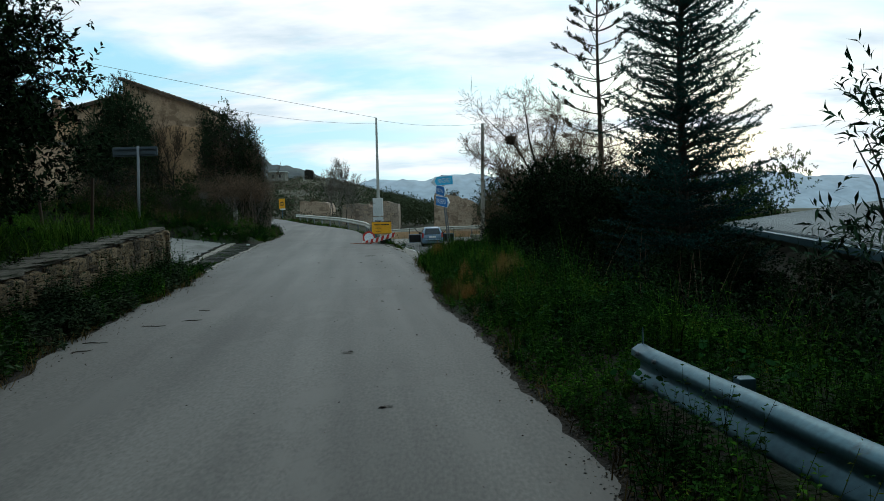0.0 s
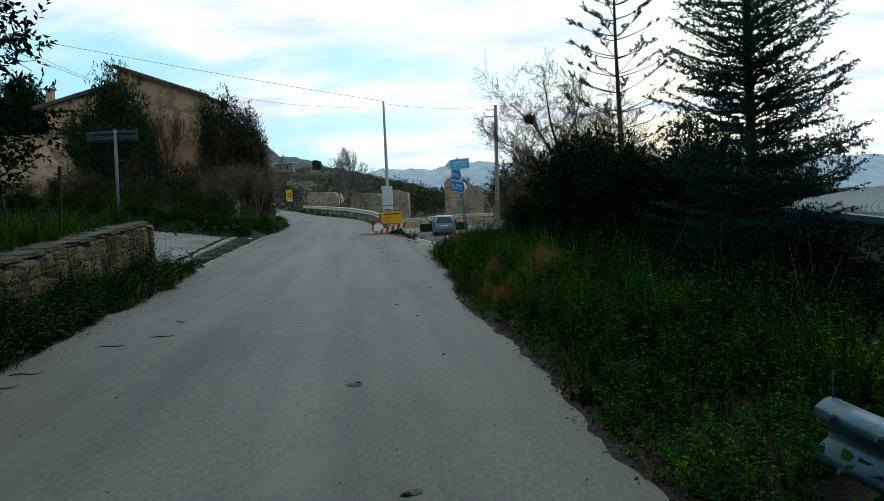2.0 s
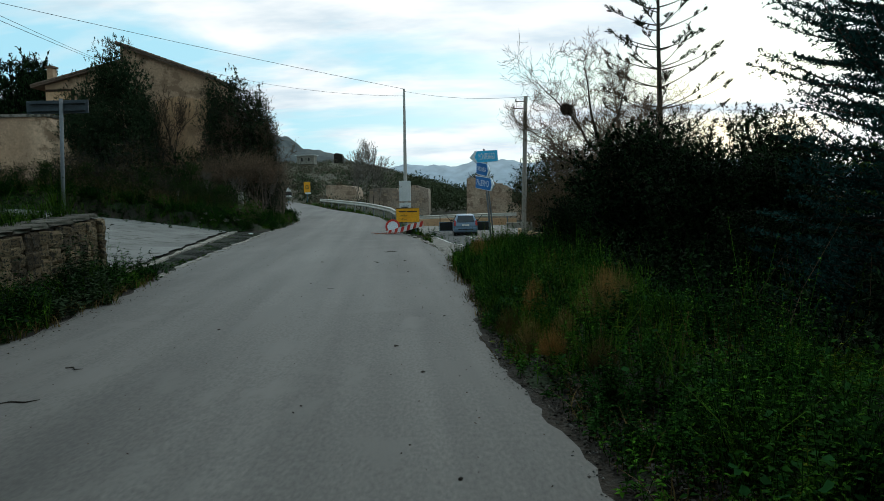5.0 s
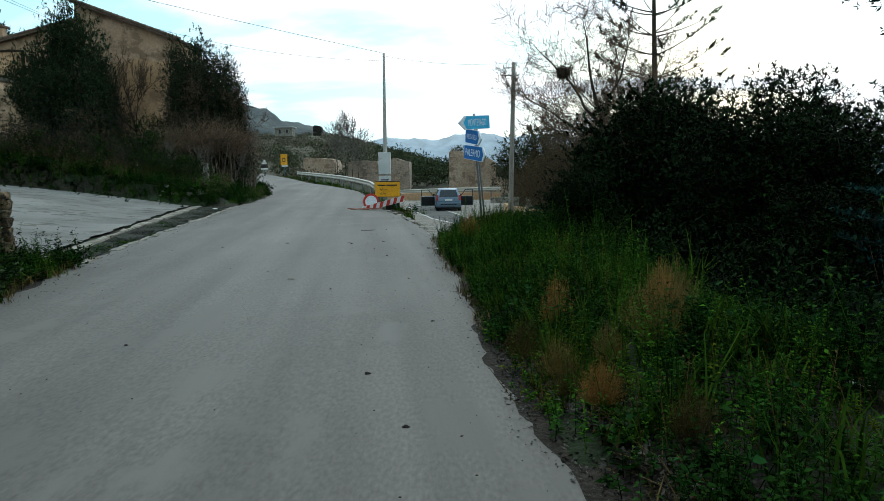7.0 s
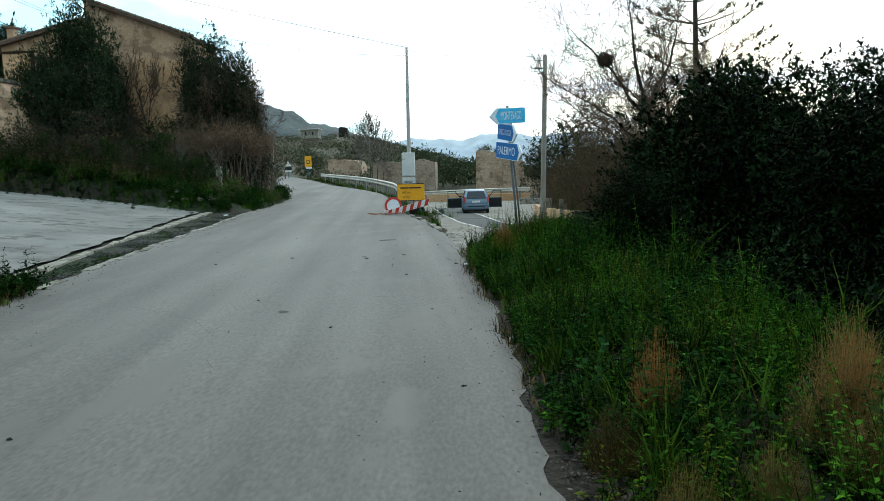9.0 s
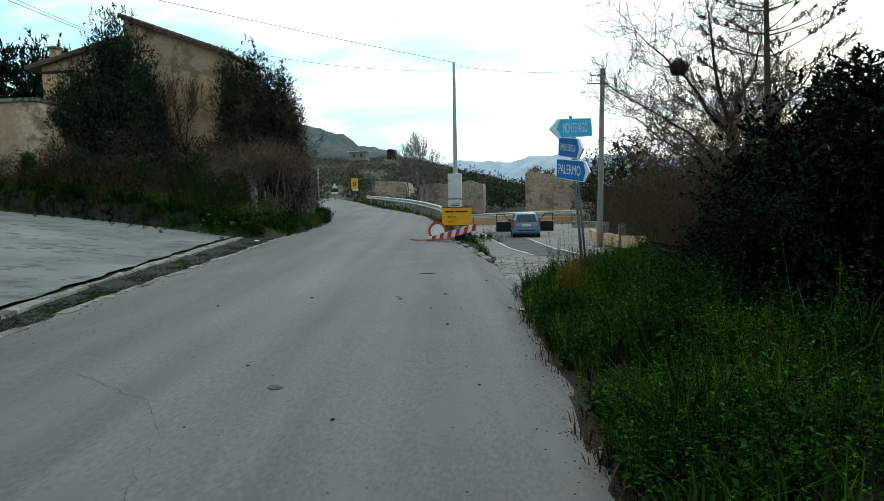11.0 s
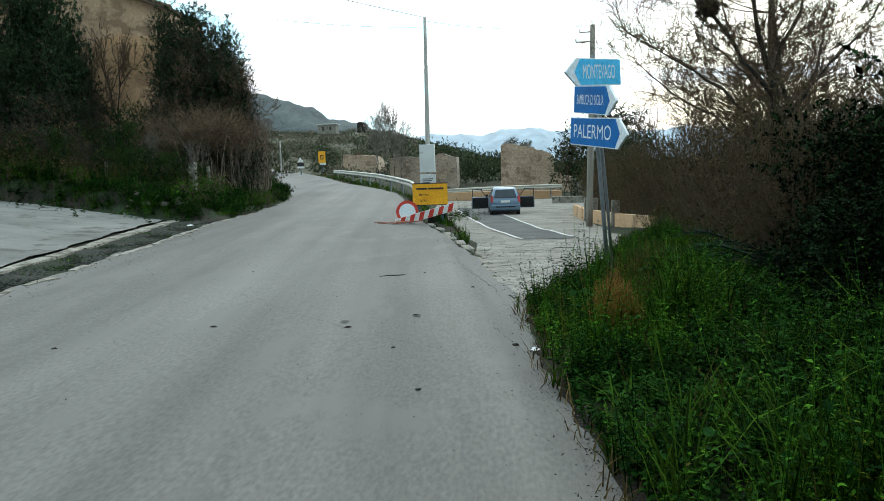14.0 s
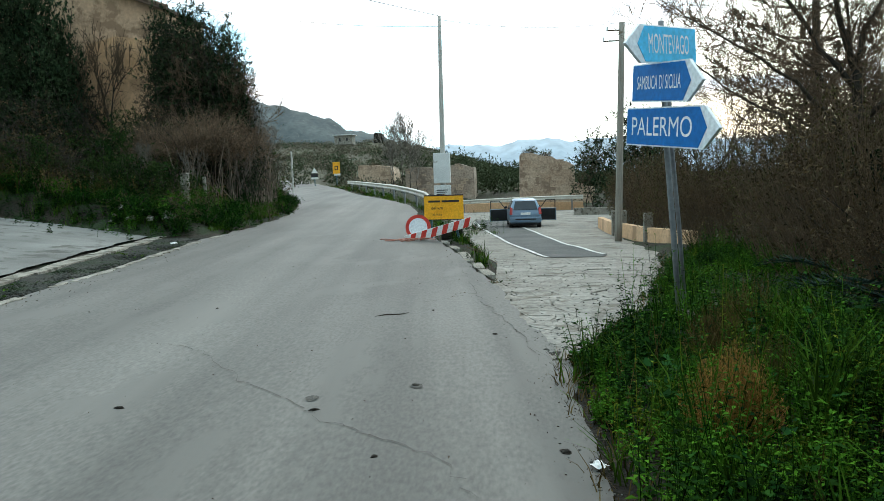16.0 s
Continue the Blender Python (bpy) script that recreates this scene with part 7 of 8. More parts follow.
arrow_panel(t, "arrow_plate", (0.10 - 0.24, 22.6 - 22.95, 1.80 - 0.1), aim(pa, pb), 4.5, 1.40, 0.31, "blue", "PALERMO", 0.215, "blue plate with white letters, pointing along the side road", squeeze=0.92)
arrow_panel(t, "arrow_plate", (0.07 - 0.24, 22.58 - 22.95, 2.14 - 0.1), aim((-0.08, 23.08), (0.20, 22.07)), 6.0, 1.12, 0.30, "blue", "SAMBUCA DI SICILIA", 0.15, "blue plate with small white letters", squeeze=0.97)
arrow_panel(t, "arrow_plate", (0.09 - 0.24, 22.84 - 22.95, 2.46 - 0.1), aim((-0.25, 22.48), (0.43, 23.22)), -4.0, 1.02, 0.29, "azure", "MONTEVAGO", 0.215, "faded azure plate with white letters, pointing the other way", mirror=True, squeeze=0.92)

# back of a direction plate on the terrace
t = thing("direction_sign", "back of a narrow grey direction plate on a thin steel post", "road sign", (-7.1, 16.95, 1.15))
part("post", tube_mesh("post", [(-0.01, 0, 0), (0.02, 0, 1.0), (0.06, 0, 2.1)], [0.03] * 3, M["post_grey"], 12), None, t)
pl = part("plate", box(-0.56, 0.03, 1.86, 0.5, 0.055, 2.08, 0.008), M["sign_back"], t, "dark grey plate seen from behind")
for z in (1.9, 2.02):
    part("stiffener", box(-0.5, 0.0, z, 0.45, 0.03, z + 0.03), M["sign_back"], pl)
for (x, y, h, l) in ((-7.3, 15.0, 1.3, 4), (-8.6, 15.6, 1.2, -5)):
    t = thing("fence_post", "rusty iron fence post in the terrace grass", "post", (x, y, float(ground_z(x, y)) - 0.1), rx=0, ry=l)
    part("stake", box(-0.025, -0.025, 0, 0.025, 0.025, h + 0.1, 0.004), M["rust"], t)
    part("hook", box(-0.09, -0.012, h - 0.06, 0.0, 0.012, h - 0.03), M["rust"], t)


# ---------------------------------------------------------------- guard rails
def w_beam(path, mat, name="beam"):
    """A two-wave steel beam swept along a path of (x, y, z of its middle); it faces to the left of the path."""
    prof = [(0.0, 0.155), (0.03, 0.15), (0.08, 0.118), (0.083, 0.075), (0.018, 0.028), (0.012, 0.0), (0.018, -0.028), (0.083, -0.075), (0.08, -0.118), (0.03, -0.15), (0.0, -0.155)]
    back = [(o - 0.006, z) for o, z in prof[::-1]]
    P = [Vector(p) for p in path]
    bm = bmesh.new()
    rings = []
    for i, p in enumerate(P):
        d = (P[min(i + 1, len(P) - 1)] - P[max(i - 1, 0)])
        n = Vector((-d.y, d.x, 0)).normalized()
        rings.append([bm.verts.new(p + n * o + Vector((0, 0, z))) for o, z in prof + back])
    k = len(rings[0])
    for a, b in zip(rings, rings[1:]):
        for j in range(k):
            bm.faces.new((a[j], a[(j + 1) % k], b[(j + 1) % k], b[j]))
    bm.faces.new(rings[0])
    bm.faces.new(rings[-1][::-1])
    bmesh.ops.recalc_face_normals(bm, faces=bm.faces[:])
    for f in bm.faces:
        f.smooth = len(f.verts) == 4
    return bm


def rail_posts(t, places, h, mat="galv"):
    for x, y, z in places:
        p = part("post", box(x + 0.02, y - 0.05, z - 0.4, x + 0.12, y + 0.05, z + h, 0.008), M[mat], t)
        part("spacer", box(x - 0.03, y - 0.04, z + h - 0.3, x + 0.02, y + 0.04, z + h - 0.08), M[mat], p)


t = thing("guard_rail", "galvanised two-wave guard rail ending in the verge", "guard rail")
b = part("beam", w_beam([(2.9, -4.5, 0.44), (2.35, -1.0, 0.42), (1.98, 1.6, 0.40), (1.76, 3.2, 0.385), (1.60, 4.3, 0.38), (1.50, 5.0, 0.38), (1.47, 5.22, 0.385)], "galv"), M["galv"], t, "galvanised steel beam, blue of the sky put into its colour")
for y, dz in ((5.08, 0.11), (4.80, 0.11), (5.02, -0.11)):
    x = 1.5 + (5.0 - y) * 0.13 - 0.085
    part("bolt", cyl(0.018, 0.014, 0, 0.022, 8, None, Matrix.Translation((x, y, 0.38 + dz)) @ pose(0, 0, 0, 0, -80, 0)), M["sign_back"], b)
part("end_flap", prism([(0, 0), (0.05, 0.0), (0.02, 0.16), (0.0, 0.12)], 0, 0.006), M["galv"], b).matrix_basis = pose(1.47, 5.2, 0.5, 0, 0, 60)
rail_posts(t, [(1.72, 4.2, 0.1), (2.2, 0.6, 0.1)], 0.42)
t = thing("guard_rail", "weathered guard rail along the outer bend of the road", "guard rail")
far = [(-4.35, 44.5), (-5.2, 49.5), (-6.6, 54.5), (-8.7, 61), (-11.5, 69), (-14.2, 76.5), (-16.7, 83)]
part("beam", w_beam([(x, y, float(zmain(y)) + 0.56) for x, y in [(np.interp(u, [p[1] for p in far], [p[0] for p in far]), u) for u in np.linspace(44.5, 83, 26)]], "rail_paint"), M["rail_paint"], t)
rail_posts(t, [(float(np.interp(u, [p[1] for p in far], [p[0] for p in far])), float(u), float(zmain(u)) - 0.1) for u in np.arange(45, 83, 4.0)], 0.72, "post_grey")
t = thing("guard_rail", "pale guard rail across the end of the side road", "guard rail")
part("beam", w_beam([(3.9, 71, -0.3), (0, 70.4, -0.32), (-3, 70, -0.38), (-6, 69.6, -0.45)], "rail_paint"), M["rail_paint"], t)
rail_posts(t, [(-5.0, 69.9, -1.2), (-1.0, 70.4, -1.2), (3.0, 71.0, -1.2)], 0.95, "post_grey")
t = thing("parapet", "low pale stone parapet beside the side road's end", "wall")
part("wall", prism([(2.6, -1.5), (2.6, -0.75), (5.2, -0.8), (5.4, -1.5)], 63, 63.5), M["kerb"], t)
t = thing("parapet", "low sandy parapet under the guard rail", "wall")
part("wall", prism([(-6.2, -2.0), (-6.2, -0.66), (-3.0, -0.6), (0.5, -0.62), (3.9, -0.68), (4.0, -2.0)], 71.2, 71.6), M["plaster"], t)

# ---------------------------------------------------------------- roadworks: yellow board, ring sign, striped barrier
t = thing("roadworks_sign", "yellow roadworks notice board on a low stand", "road sign", (-2.73, 33.25, 0))
bd = part("board", box(-0.46, -0.012, 0.49, 0.45, 0.012, 1.07, 0.01), M["yellow"], t, "yellow board with dark lettering")
part("border", box(-0.46, -0.0165, 1.045, 0.45, -0.0125, 1.07), M["ink"], bd)
part("border", box(-0.46, -0.0165, 0.49, 0.45, -0.0125, 0.51), M["ink"], bd)
for i, (x0, x1) in enumerate(((-0.36, -0.08), (-0.05, 0.35))):
    part("bar", box(x0, -0.017, 0.90, x1, -0.0125, 0.945), M["ink"], bd)
for i, (w, z) in enumerate((("del km", 0.77), ("al km", 0.62))):
    lt = part("lettering", text_mesh("lettering", w, 0.10, M["ink"]), None, bd)
    lt.matrix_basis = Matrix.Translation((-0.16, -0.0175, z)) @ pose(0, 0, 0, 90)
for x in (-0.3, 0.3):
    part("leg", box(x - 0.02, 0.012, 0.0, x + 0.02, 0.05, 1.0), M["galv"], t)
    part("brace", box(x - 0.02, 0.05, 0.0, x + 0.02, 0.45, 0.04), M["galv"], t)
part("weight", box(-0.1, 0.1, 0.0, 0.4, 0.5, 0.28, 0.05), M["mortar"], t, "dark ballast block")
t = thing("ring_sign", "round white no-entry-to-vehicles sign with a red rim, leaning low", "road sign", (-3.33, 33.15, 0.34), rx=-6)
dsc = part("disc", cyl(0.29, 0.29, -0.01, 0.01, 40, None, pose(0, 0, 0, 90)), M["sign_white"], t)
bm = bmesh.new()
ro = [[bm.verts.new((r * math.cos(a), y, r * math.sin(a))) for a in (2 * math.pi * k / 40 for k in range(40))] for r, y in ((0.292, -0.011), (0.292, -0.016), (0.215, -0.016), (0.215, -0.011))]
for a, b in zip(ro, ro[1:] + ro[:1]):
    for k in range(40):
        bm.faces.new((a[k], a[(k + 1) % 40], b[(k + 1) % 40], b[k]))
bmesh.ops.recalc_face_normals(bm, faces=bm.faces[:])
part("rim", bm, M["red"], dsc, "red painted rim")
part("prop", box(-0.02, 0.012, -0.36, 0.02, 0.04, 0.2), M["galv"], t)
t = thing("barrier_plank", "red and white striped barrier plank propped at a slant", "barrier", (-2.86, 32.9, 0.265), ry=-14.5)
pk = part("plank", box(-0.76, -0.02, -0.1, 0.76, 0.02, 0.1, 0.008), M["barrier_white"], t)
for i in range(6):
    x = -0.7 + i * 0.255
    part("stripe", prism([(x, -0.097), (x + 0.125, -0.097), (x + 0.235, 0.097), (x + 0.11, 0.097)], -0.0255, -0.021), M["red"], pk)
part("leg", box(-0.45, 0.02, -0.30, -0.40, 0.06, 0.05), M["galv"], t)
part("leg", box(0.40, 0.02, -0.42, 0.45, 0.06, 0.05), M["galv"], t)


# ---------------------------------------------------------------- far signs
t = thing("warning_board", "yellow roadworks board beside the far bend", "road sign", (-22.05, 100, 1.35))
b = part("board", box(-0.43, -0.02, 0.9, 0.43, 0.02, 2.3, 0.02), M["yellow"], t)
part("panel", box(-0.2, -0.026, 1.35, 0.2, -0.0215, 1.85), M["ink"], b)
part("panel", box(-0.1, -0.032, 1.45, 0.1, -0.0275, 1.75), M["yellow"], b)
part("lower_plate", box(-0.3, -0.02, 0.72, 0.45, 0.02, 0.95), M["barrier_white"], t)
part("leg", box(-0.05, 0.02, -0.6, 0.05, 0.08, 2.2), M["galv"], t)
t = thing("marker_sign", "small black and white marker on a short stake", "road sign", (-23.3, 95, 1.2))
part("plate", prism([(-0.35, 1.2), (0.35, 1.2), (0.0, 1.75)], -0.02, 0.02), M["barrier_white"], t)
part("panel", box(-0.4, -0.02, 0.72, 0.4, 0.02, 1.12), M["ink"], t)
part("lower_plate", box(-0.4, -0.02, 0.5, 0.4, 0.02, 0.7), M["barrier_white"], t)
part("leg", box(-0.05, 0.02, -0.5, 0.05, 0.07, 1.4), M["galv"], t)
t = thing("marker_pole", "thin white pole at the far bend", "pole", (-17.9, 70, 0.6))
part("shaft", cyl(0.07, 0.06, 0, 3.2, 10), M["conc_pole"], t)

# stone posts in the left verge and low wall with posts at the side road
for x, y, h, w in ((-10.35, 36.3, 1.1, 0.2), (-11.3, 38.5, 0.8, 0.1), (-10.9, 38.8, 0.9, 0.1), (-13.3, 36.6, 0.7, 0.09)):
    t = thing("stone_post", "weathered pale boundary post among verge weeds", "post", (x, y, float(ground_z(x, y)) - 0.1))
    part("shaft", box(-w / 2, -w / 2, 0, w / 2, w / 2, h + 0.1, 0.03), M["kerb"], t)
t = thing("garden_wall", "low ochre garden wall with pale gate posts", "wall")
for (xa, ya), (xb, yb) in (((2.85, 51), (2.75, 45.5)), ((2.95, 44.5), (3.2, 41)), ((3.25, 40.6), (3.75, 37.0))):
    a, b = Vector((xa, ya, 0)), Vector((xb, yb, 0))
    d = b - a
    w = part("wall", box(0, -0.12, -0.25, d.length, 0.12, 0.52, 0.02), M["plaster"], t)
    w.matrix_basis = pose(xa, ya, float(zside(ya)), 0, math.degrees(math.atan2(float(zside(ya)) - float(zside(yb)), d.length)), math.degrees(math.atan2(d.y, d.x)))
for x, y in ((2.75, 45.2), (2.95, 44.7), (3.2, 40.8)):
    g = part("gate_post", box(-0.14, -0.14, -0.2, 0.14, 0.14, 1.0, 0.02), M["kerb"], t)
    g.location = (x, y, float(zside(y)))


# ---------------------------------------------------------------- parked car with its doors open
def car():
    t = thing("car", "pale blue hatchback parked on the side road with its doors open", "car", (-0.62, 52.6, float(zside(53.5)) + 0.01), 3.0)
    # cross-sections along the car: y, half width low, half width belt, half width roof, z low, z belt, z roof
    secs = [(0.00, 0.74, 0.76, 0.70, 0.34, 0.70, 0.74), (0.06, 0.82, 0.83, 0.72, 0.26, 0.86, 0.92), (0.20, 0.84, 0.85, 0.62, 0.24, 0.92, 1.20), (0.42, 0.85, 0.855, 0.60, 0.24, 0.93, 1.46), (0.9, 0.855, 0.86, 0.60, 0.24, 0.93, 1.52),
            (1.8, 0.86, 0.86, 0.60, 0.24, 0.92, 1.51), (2.5, 0.86, 0.86, 0.57, 0.24, 0.91, 1.42), (3.05, 0.855, 0.855, 0.62, 0.24, 0.90, 1.08), (3.3, 0.85, 0.84, 0.68, 0.24, 0.86, 0.94), (3.8, 0.80, 0.78, 0.62, 0.27, 0.72, 0.78), (3.98, 0.68, 0.66, 0.55, 0.34, 0.55, 0.60)]
    bm = bmesh.new()
    rings = []
    for y, a, b, c, z0, z1, z2 in secs:
        half = [(a * 0.93, z0), (a, z0 + 0.1), (b, (z0 + z1) / 2), (b * 0.985, z1), ((b + c) / 2 * 1.0, (z1 + z2) / 2), (c, z2 - 0.03), (c * 0.8, z2)]
        rings.append([bm.verts.new((x, y, z)) for x, z in half] + [bm.verts.new((-x, y, z)) for x, z in half[::-1]])
    k = len(rings[0])
    for a, b in zip(rings, rings[1:]):
        for j in range(k):
            bm.faces.new((a[j], a[(j + 1) % k], b[(j + 1) % k], b[j]))
    bm.faces.new(rings[0])
    bm.faces.new(rings[-1][::-1])
    bmesh.ops.recalc_face_normals(bm, faces=bm.faces[:])
    for f in bm.faces:
        f.smooth = True
    t.scale = (0.93, 0.93, 0.95)
    bd = part("body", bm, M["car_paint"], t, "pale metallic blue bodywork")

    def quad(name, pts, mat, par, thick=0.012, label=""):
        b = bmesh.new()
        v = [b.verts.new(p) for p in pts]
        f = b.faces.new(v)
        r = bmesh.ops.extrude_face_region(b, geom=[f])
        n = (Vector(pts[1]) - Vector(pts[0])).cross(Vector(pts[2]) - Vector(pts[0])).normalized()
        bmesh.ops.translate(b, verts=[g for g in r["geom"] if isinstance(g, bmesh.types.BMVert)], vec=n * thick)
        bmesh.ops.recalc_face_normals(b, faces=b.faces[:])
        return part(name, b, M[mat], par, label)
    quad("rear_window", [(-0.64, 0.055, 0.96), (0.64, 0.055, 0.96), (0.53, 0.36, 1.40), (-0.53, 0.36, 1.40)], "glass", t, 0.02, "dark rear window")
    part("rear_bumper", box(-0.84, -0.07, 0.30, 0.84, 0.10, 0.58, 0.05), M["car_paint"], t)
    part("bumper_strip", box(-0.55, -0.082, 0.44, 0.55, -0.06, 0.50, 0.006), M["black"], t)
    part("number_plate", box(-0.26, -0.02, 0.70, 0.26, 0.01, 0.82, 0.006), M["barrier_white"], t, "plain white number plate")
    part("sill", box(-0.8, 0.1, 0.16, 0.8, 3.8, 0.28, 0.03), M["black"], t)
    for s in (-1, 1):
        quad("tail_lamp", [(s * 0.70, -0.005, 0.72), (s * 0.845, 0.05, 0.72), (s * 0.80, 0.12, 1.12), (s * 0.68, 0.09, 1.05)], "lamp_red", t, 0.03 * s, "red tail lamp")
        quad("side_window", [(s * 0.845, 0.5, 0.97), (s * 0.85, 2.75, 0.95), (s * 0.64, 2.3, 1.40), (s * 0.64, 0.6, 1.42)], "glass", t, 0.012 * s)
        for y in (0.62, 3.2):
            w = part("wheel", cyl(0.3, 0.3, -0.095, 0.095, 28, None, pose(s * 0.76, y, 0.3, 0, 90, 0)), M["rubber"], t)
            part("rim", cyl(0.19, 0.19, -0.1, 0.1, 20, None, pose(s * 0.765, y, 0.3, 0, 90, 0)), M["rim"], w)
        part("wing_mirror", box(s * 0.86 if s > 0 else -1.02, 2.55, 0.95, 1.02 if s > 0 else -0.86, 2.68, 1.08, 0.03), M["black"], t)
        # open front door, hinged at its front edge
        dr = part("door", box(0, -0.03, 0.26, 1.02, 0.03, 0.93, 0.02), M["car_paint"], t, "open front door, dark lining towards the back")
        dr.matrix_basis = pose(s * 0.87, 2.45, 0, 0, 0, (-12 if s > 0 else 192))
        q = -1 if s > 0 else 1
        part("lining", box(0.04, 0.034 if q > 0 else -0.055, 0.30, 0.98, 0.055 if q > 0 else -0.034, 0.90, 0.01), M["black"], dr, "black door lining")
        part("window_frame", box(0.93, -0.02, 0.93, 0.98, 0.02, 1.36), M["black"], dr)
        part("window_frame", box(0.40, -0.02, 1.36, 0.98, 0.02, 1.40), M["black"], dr)
        fr = part("window_frame", box(0, -0.02, 0, 0.04, 0.02, 0.6), M["black"], dr)
        fr.matrix_basis = pose(0.08, 0, 0.92, 0, 38, 0)
    return t


car()


# ---------------------------------------------------------------- small things on the road
def flat_strip(name, pts, w, mat, label, category):
    """A crack: a thin ragged strip lying on the road."""
    rg_ = random.Random(len(pts) * 7 + int(pts[0][1] * 10))
    fine = []
    for (xa, ya), (xb, yb) in zip(pts, pts[1:]):
        for i in range(7):
            fine.append((xa + (xb - xa) * i / 7 + rg_.uniform(-0.035, 0.035), ya + (yb - ya) * i / 7 + rg_.uniform(-0.035, 0.035)))
    fine.append(pts[-1])
    bm = bmesh.new()
    prev = None
    for i, (x, y) in enumerate(fine):
        q = w * rg_.uniform(0.35, 1.2) * (0.3 if i in (0, len(fine) - 1) else 1)
        z = float(zroad(x, y)) + 0.006 * float(bumps(x, y, 0.8)) + 0.006
        cur = (bm.verts.new((x, y - q, z)), bm.verts.new((x + q * 0.4, y + q, z)))
        if prev and rg_.random() > 0.1:
            bm.faces.new((prev[0], cur[0], cur[1], prev[1]))
        prev = cur
    me = bpy.data.meshes.new(name)
    bm.to_mesh(me)
    bm.free()
    me.materials.append(mat)
    return tagged(new(name, me), label, category)


def stain(label, x, y, w, d, seed, mat):
    """A flat ragged patch of tar or broken surface, a few millimetres proud of the road."""
    rg_ = random.Random(seed)
    bm = bmesh.new()
    n = 22
    q = [(x + w / 2 * math.cos(6.283 * k / n) * rg_.uniform(0.7, 1.1), y + d / 2 * math.sin(6.283 * k / n) * rg_.uniform(0.7, 1.1)) for k in range(n)]
    bm.faces.new([bm.verts.new((a, b, float(zroad(a, b)) + 0.006 * float(bumps(a, b, 0.8)) + 0.005)) for a, b in q])
    me = bpy.data.meshes.new("tar_patch")
    bm.to_mesh(me)
    bm.free()
    me.materials.append(mat)
    return tagged(new("tar_patch", me), label, "road patch")


M["tar"] = surf("dark_tar", (0.045, 0.043, 0.037), (0.075, 0.07, 0.06), 20, 90, 0.9, 0.6, spots=(0.11, 0.1, 0.085), spot_scale=40, spot_at=0.5)
stain("small dark broken patch in the asphalt", -1.05, 7.88, 0.15, 0.14, 1, M["tar"])
stain("small round worn patch in the asphalt", -2.54, 16.58, 0.13, 0.12, 2, M["tar"])
stain("small dark tar spot on the asphalt", -0.44, 5.64, 0.09, 0.08, 3, M["tar"])
stain("small worn spot in the asphalt", -1.8, 21.72, 0.1, 0.13, 4, M["tar"])
stain("small worn spot beside the crack", -2.45, 21.37, 0.09, 0.13, 5, M["tar"])
flat_strip("crack", [(-4.3, 22.75), (-4.0, 22.68), (-3.64, 22.43), (-3.07, 21.72), (-2.61, 21.35), (-2.27, 20.95), (-2.0, 20.79), (-1.5, 20.44), (-1.28, 20.0)], 0.0036, M["crack"], "long ragged crack across the asphalt", "crack")
flat_strip("crack", [(-0.9, 22.4), (-1.1, 23.6), (-1.5, 25.1), (-1.75, 26.6), (-1.95, 28.0)], 0.01, M["crack"], "broken joint between asphalt and concrete apron", "crack")
flat_strip("crack", [(-4.3, 16.8), (-3.8, 16.45), (-3.3, 16.1), (-2.95, 15.6), (-2.7, 14.9), (-2.45, 14.3), (-2.38, 13.8)], 0.0028, M["crack"], "thin bent crack in the asphalt", "crack")
flat_strip("crack", [(-1.92, 17.65), (-1.8, 17.62), (-1.69, 17.59), (-1.6, 17.59), (-1.48, 17.57)], 0.0032, M["crack"], "short straight crack in the asphalt", "crack")
flat_strip("crack", [(-2.2, 24.9), (-1.7, 25.6), (-1.5, 25.8)], 0.008, M["crack"], "short crack in the asphalt", "crack")
rgs = random.Random(5)
clods = []
for k in range(3):
    b = bmesh.new()
    bmesh.ops.create_icosphere(b, subdivisions=2, radius=1)
    for v in b.verts:
        v.co = Vector((v.co.x * rgs.uniform(0.4, 1.2), v.co.y * rgs.uniform(0.4, 1.2), max(v.co.z, -0.2) * rgs.uniform(0.15, 0.6)))
    me = bpy.data.meshes.new("dirt_clod")
    b.to_mesh(me)
    b.free()
    me.materials.append(M["bark"])
    clods.append(me)
for x, y, s in [(-0.48, 5.61, 0.06), (-1.03, 7.94, 0.055), (-0.32, 8.89, 0.045), (-1.03, 12.32, 0.055), (-0.68, 11.24, 0.045), (-1.81, 21.73, 0.06), (-1.52, 19.36, 0.05), (-2.37, 21.14, 0.06), (-3.61, 21.06, 0.06),
                (-0.85, 20.59, 0.07), (-1.85, 20.44, 0.04), (-1.9, 15.9, 0.05), (-3.1, 13.0, 0.04), (-2.0, 24.5, 0.05), (-1.3, 23.4, 0.05), (-4.6, 20.2, 0.045), (-3.0, 17.2, 0.035), (-1.0, 16.9, 0.04), (-2.9, 7.6, 0.03), (-1.5, 10.2, 0.03), (-0.6, 14.1, 0.04), (-4.4, 24.4, 0.04)]:
    o = tagged(new("dirt_clod", rgs.choice(clods)), "small dark clod of dirt on the asphalt", "dirt clod", "clods on the road")
    o.matrix_basis = pose(x, y, float(zroad(x, y)) + 0.006 * float(bumps(x, y, 0.8)) + 0.002, 0, 0, rgs.uniform(0, 360)) @ Matrix.Diagonal((s * 0.6, s * rgs.uniform(0.3, 0.55), s * 0.5, 1))
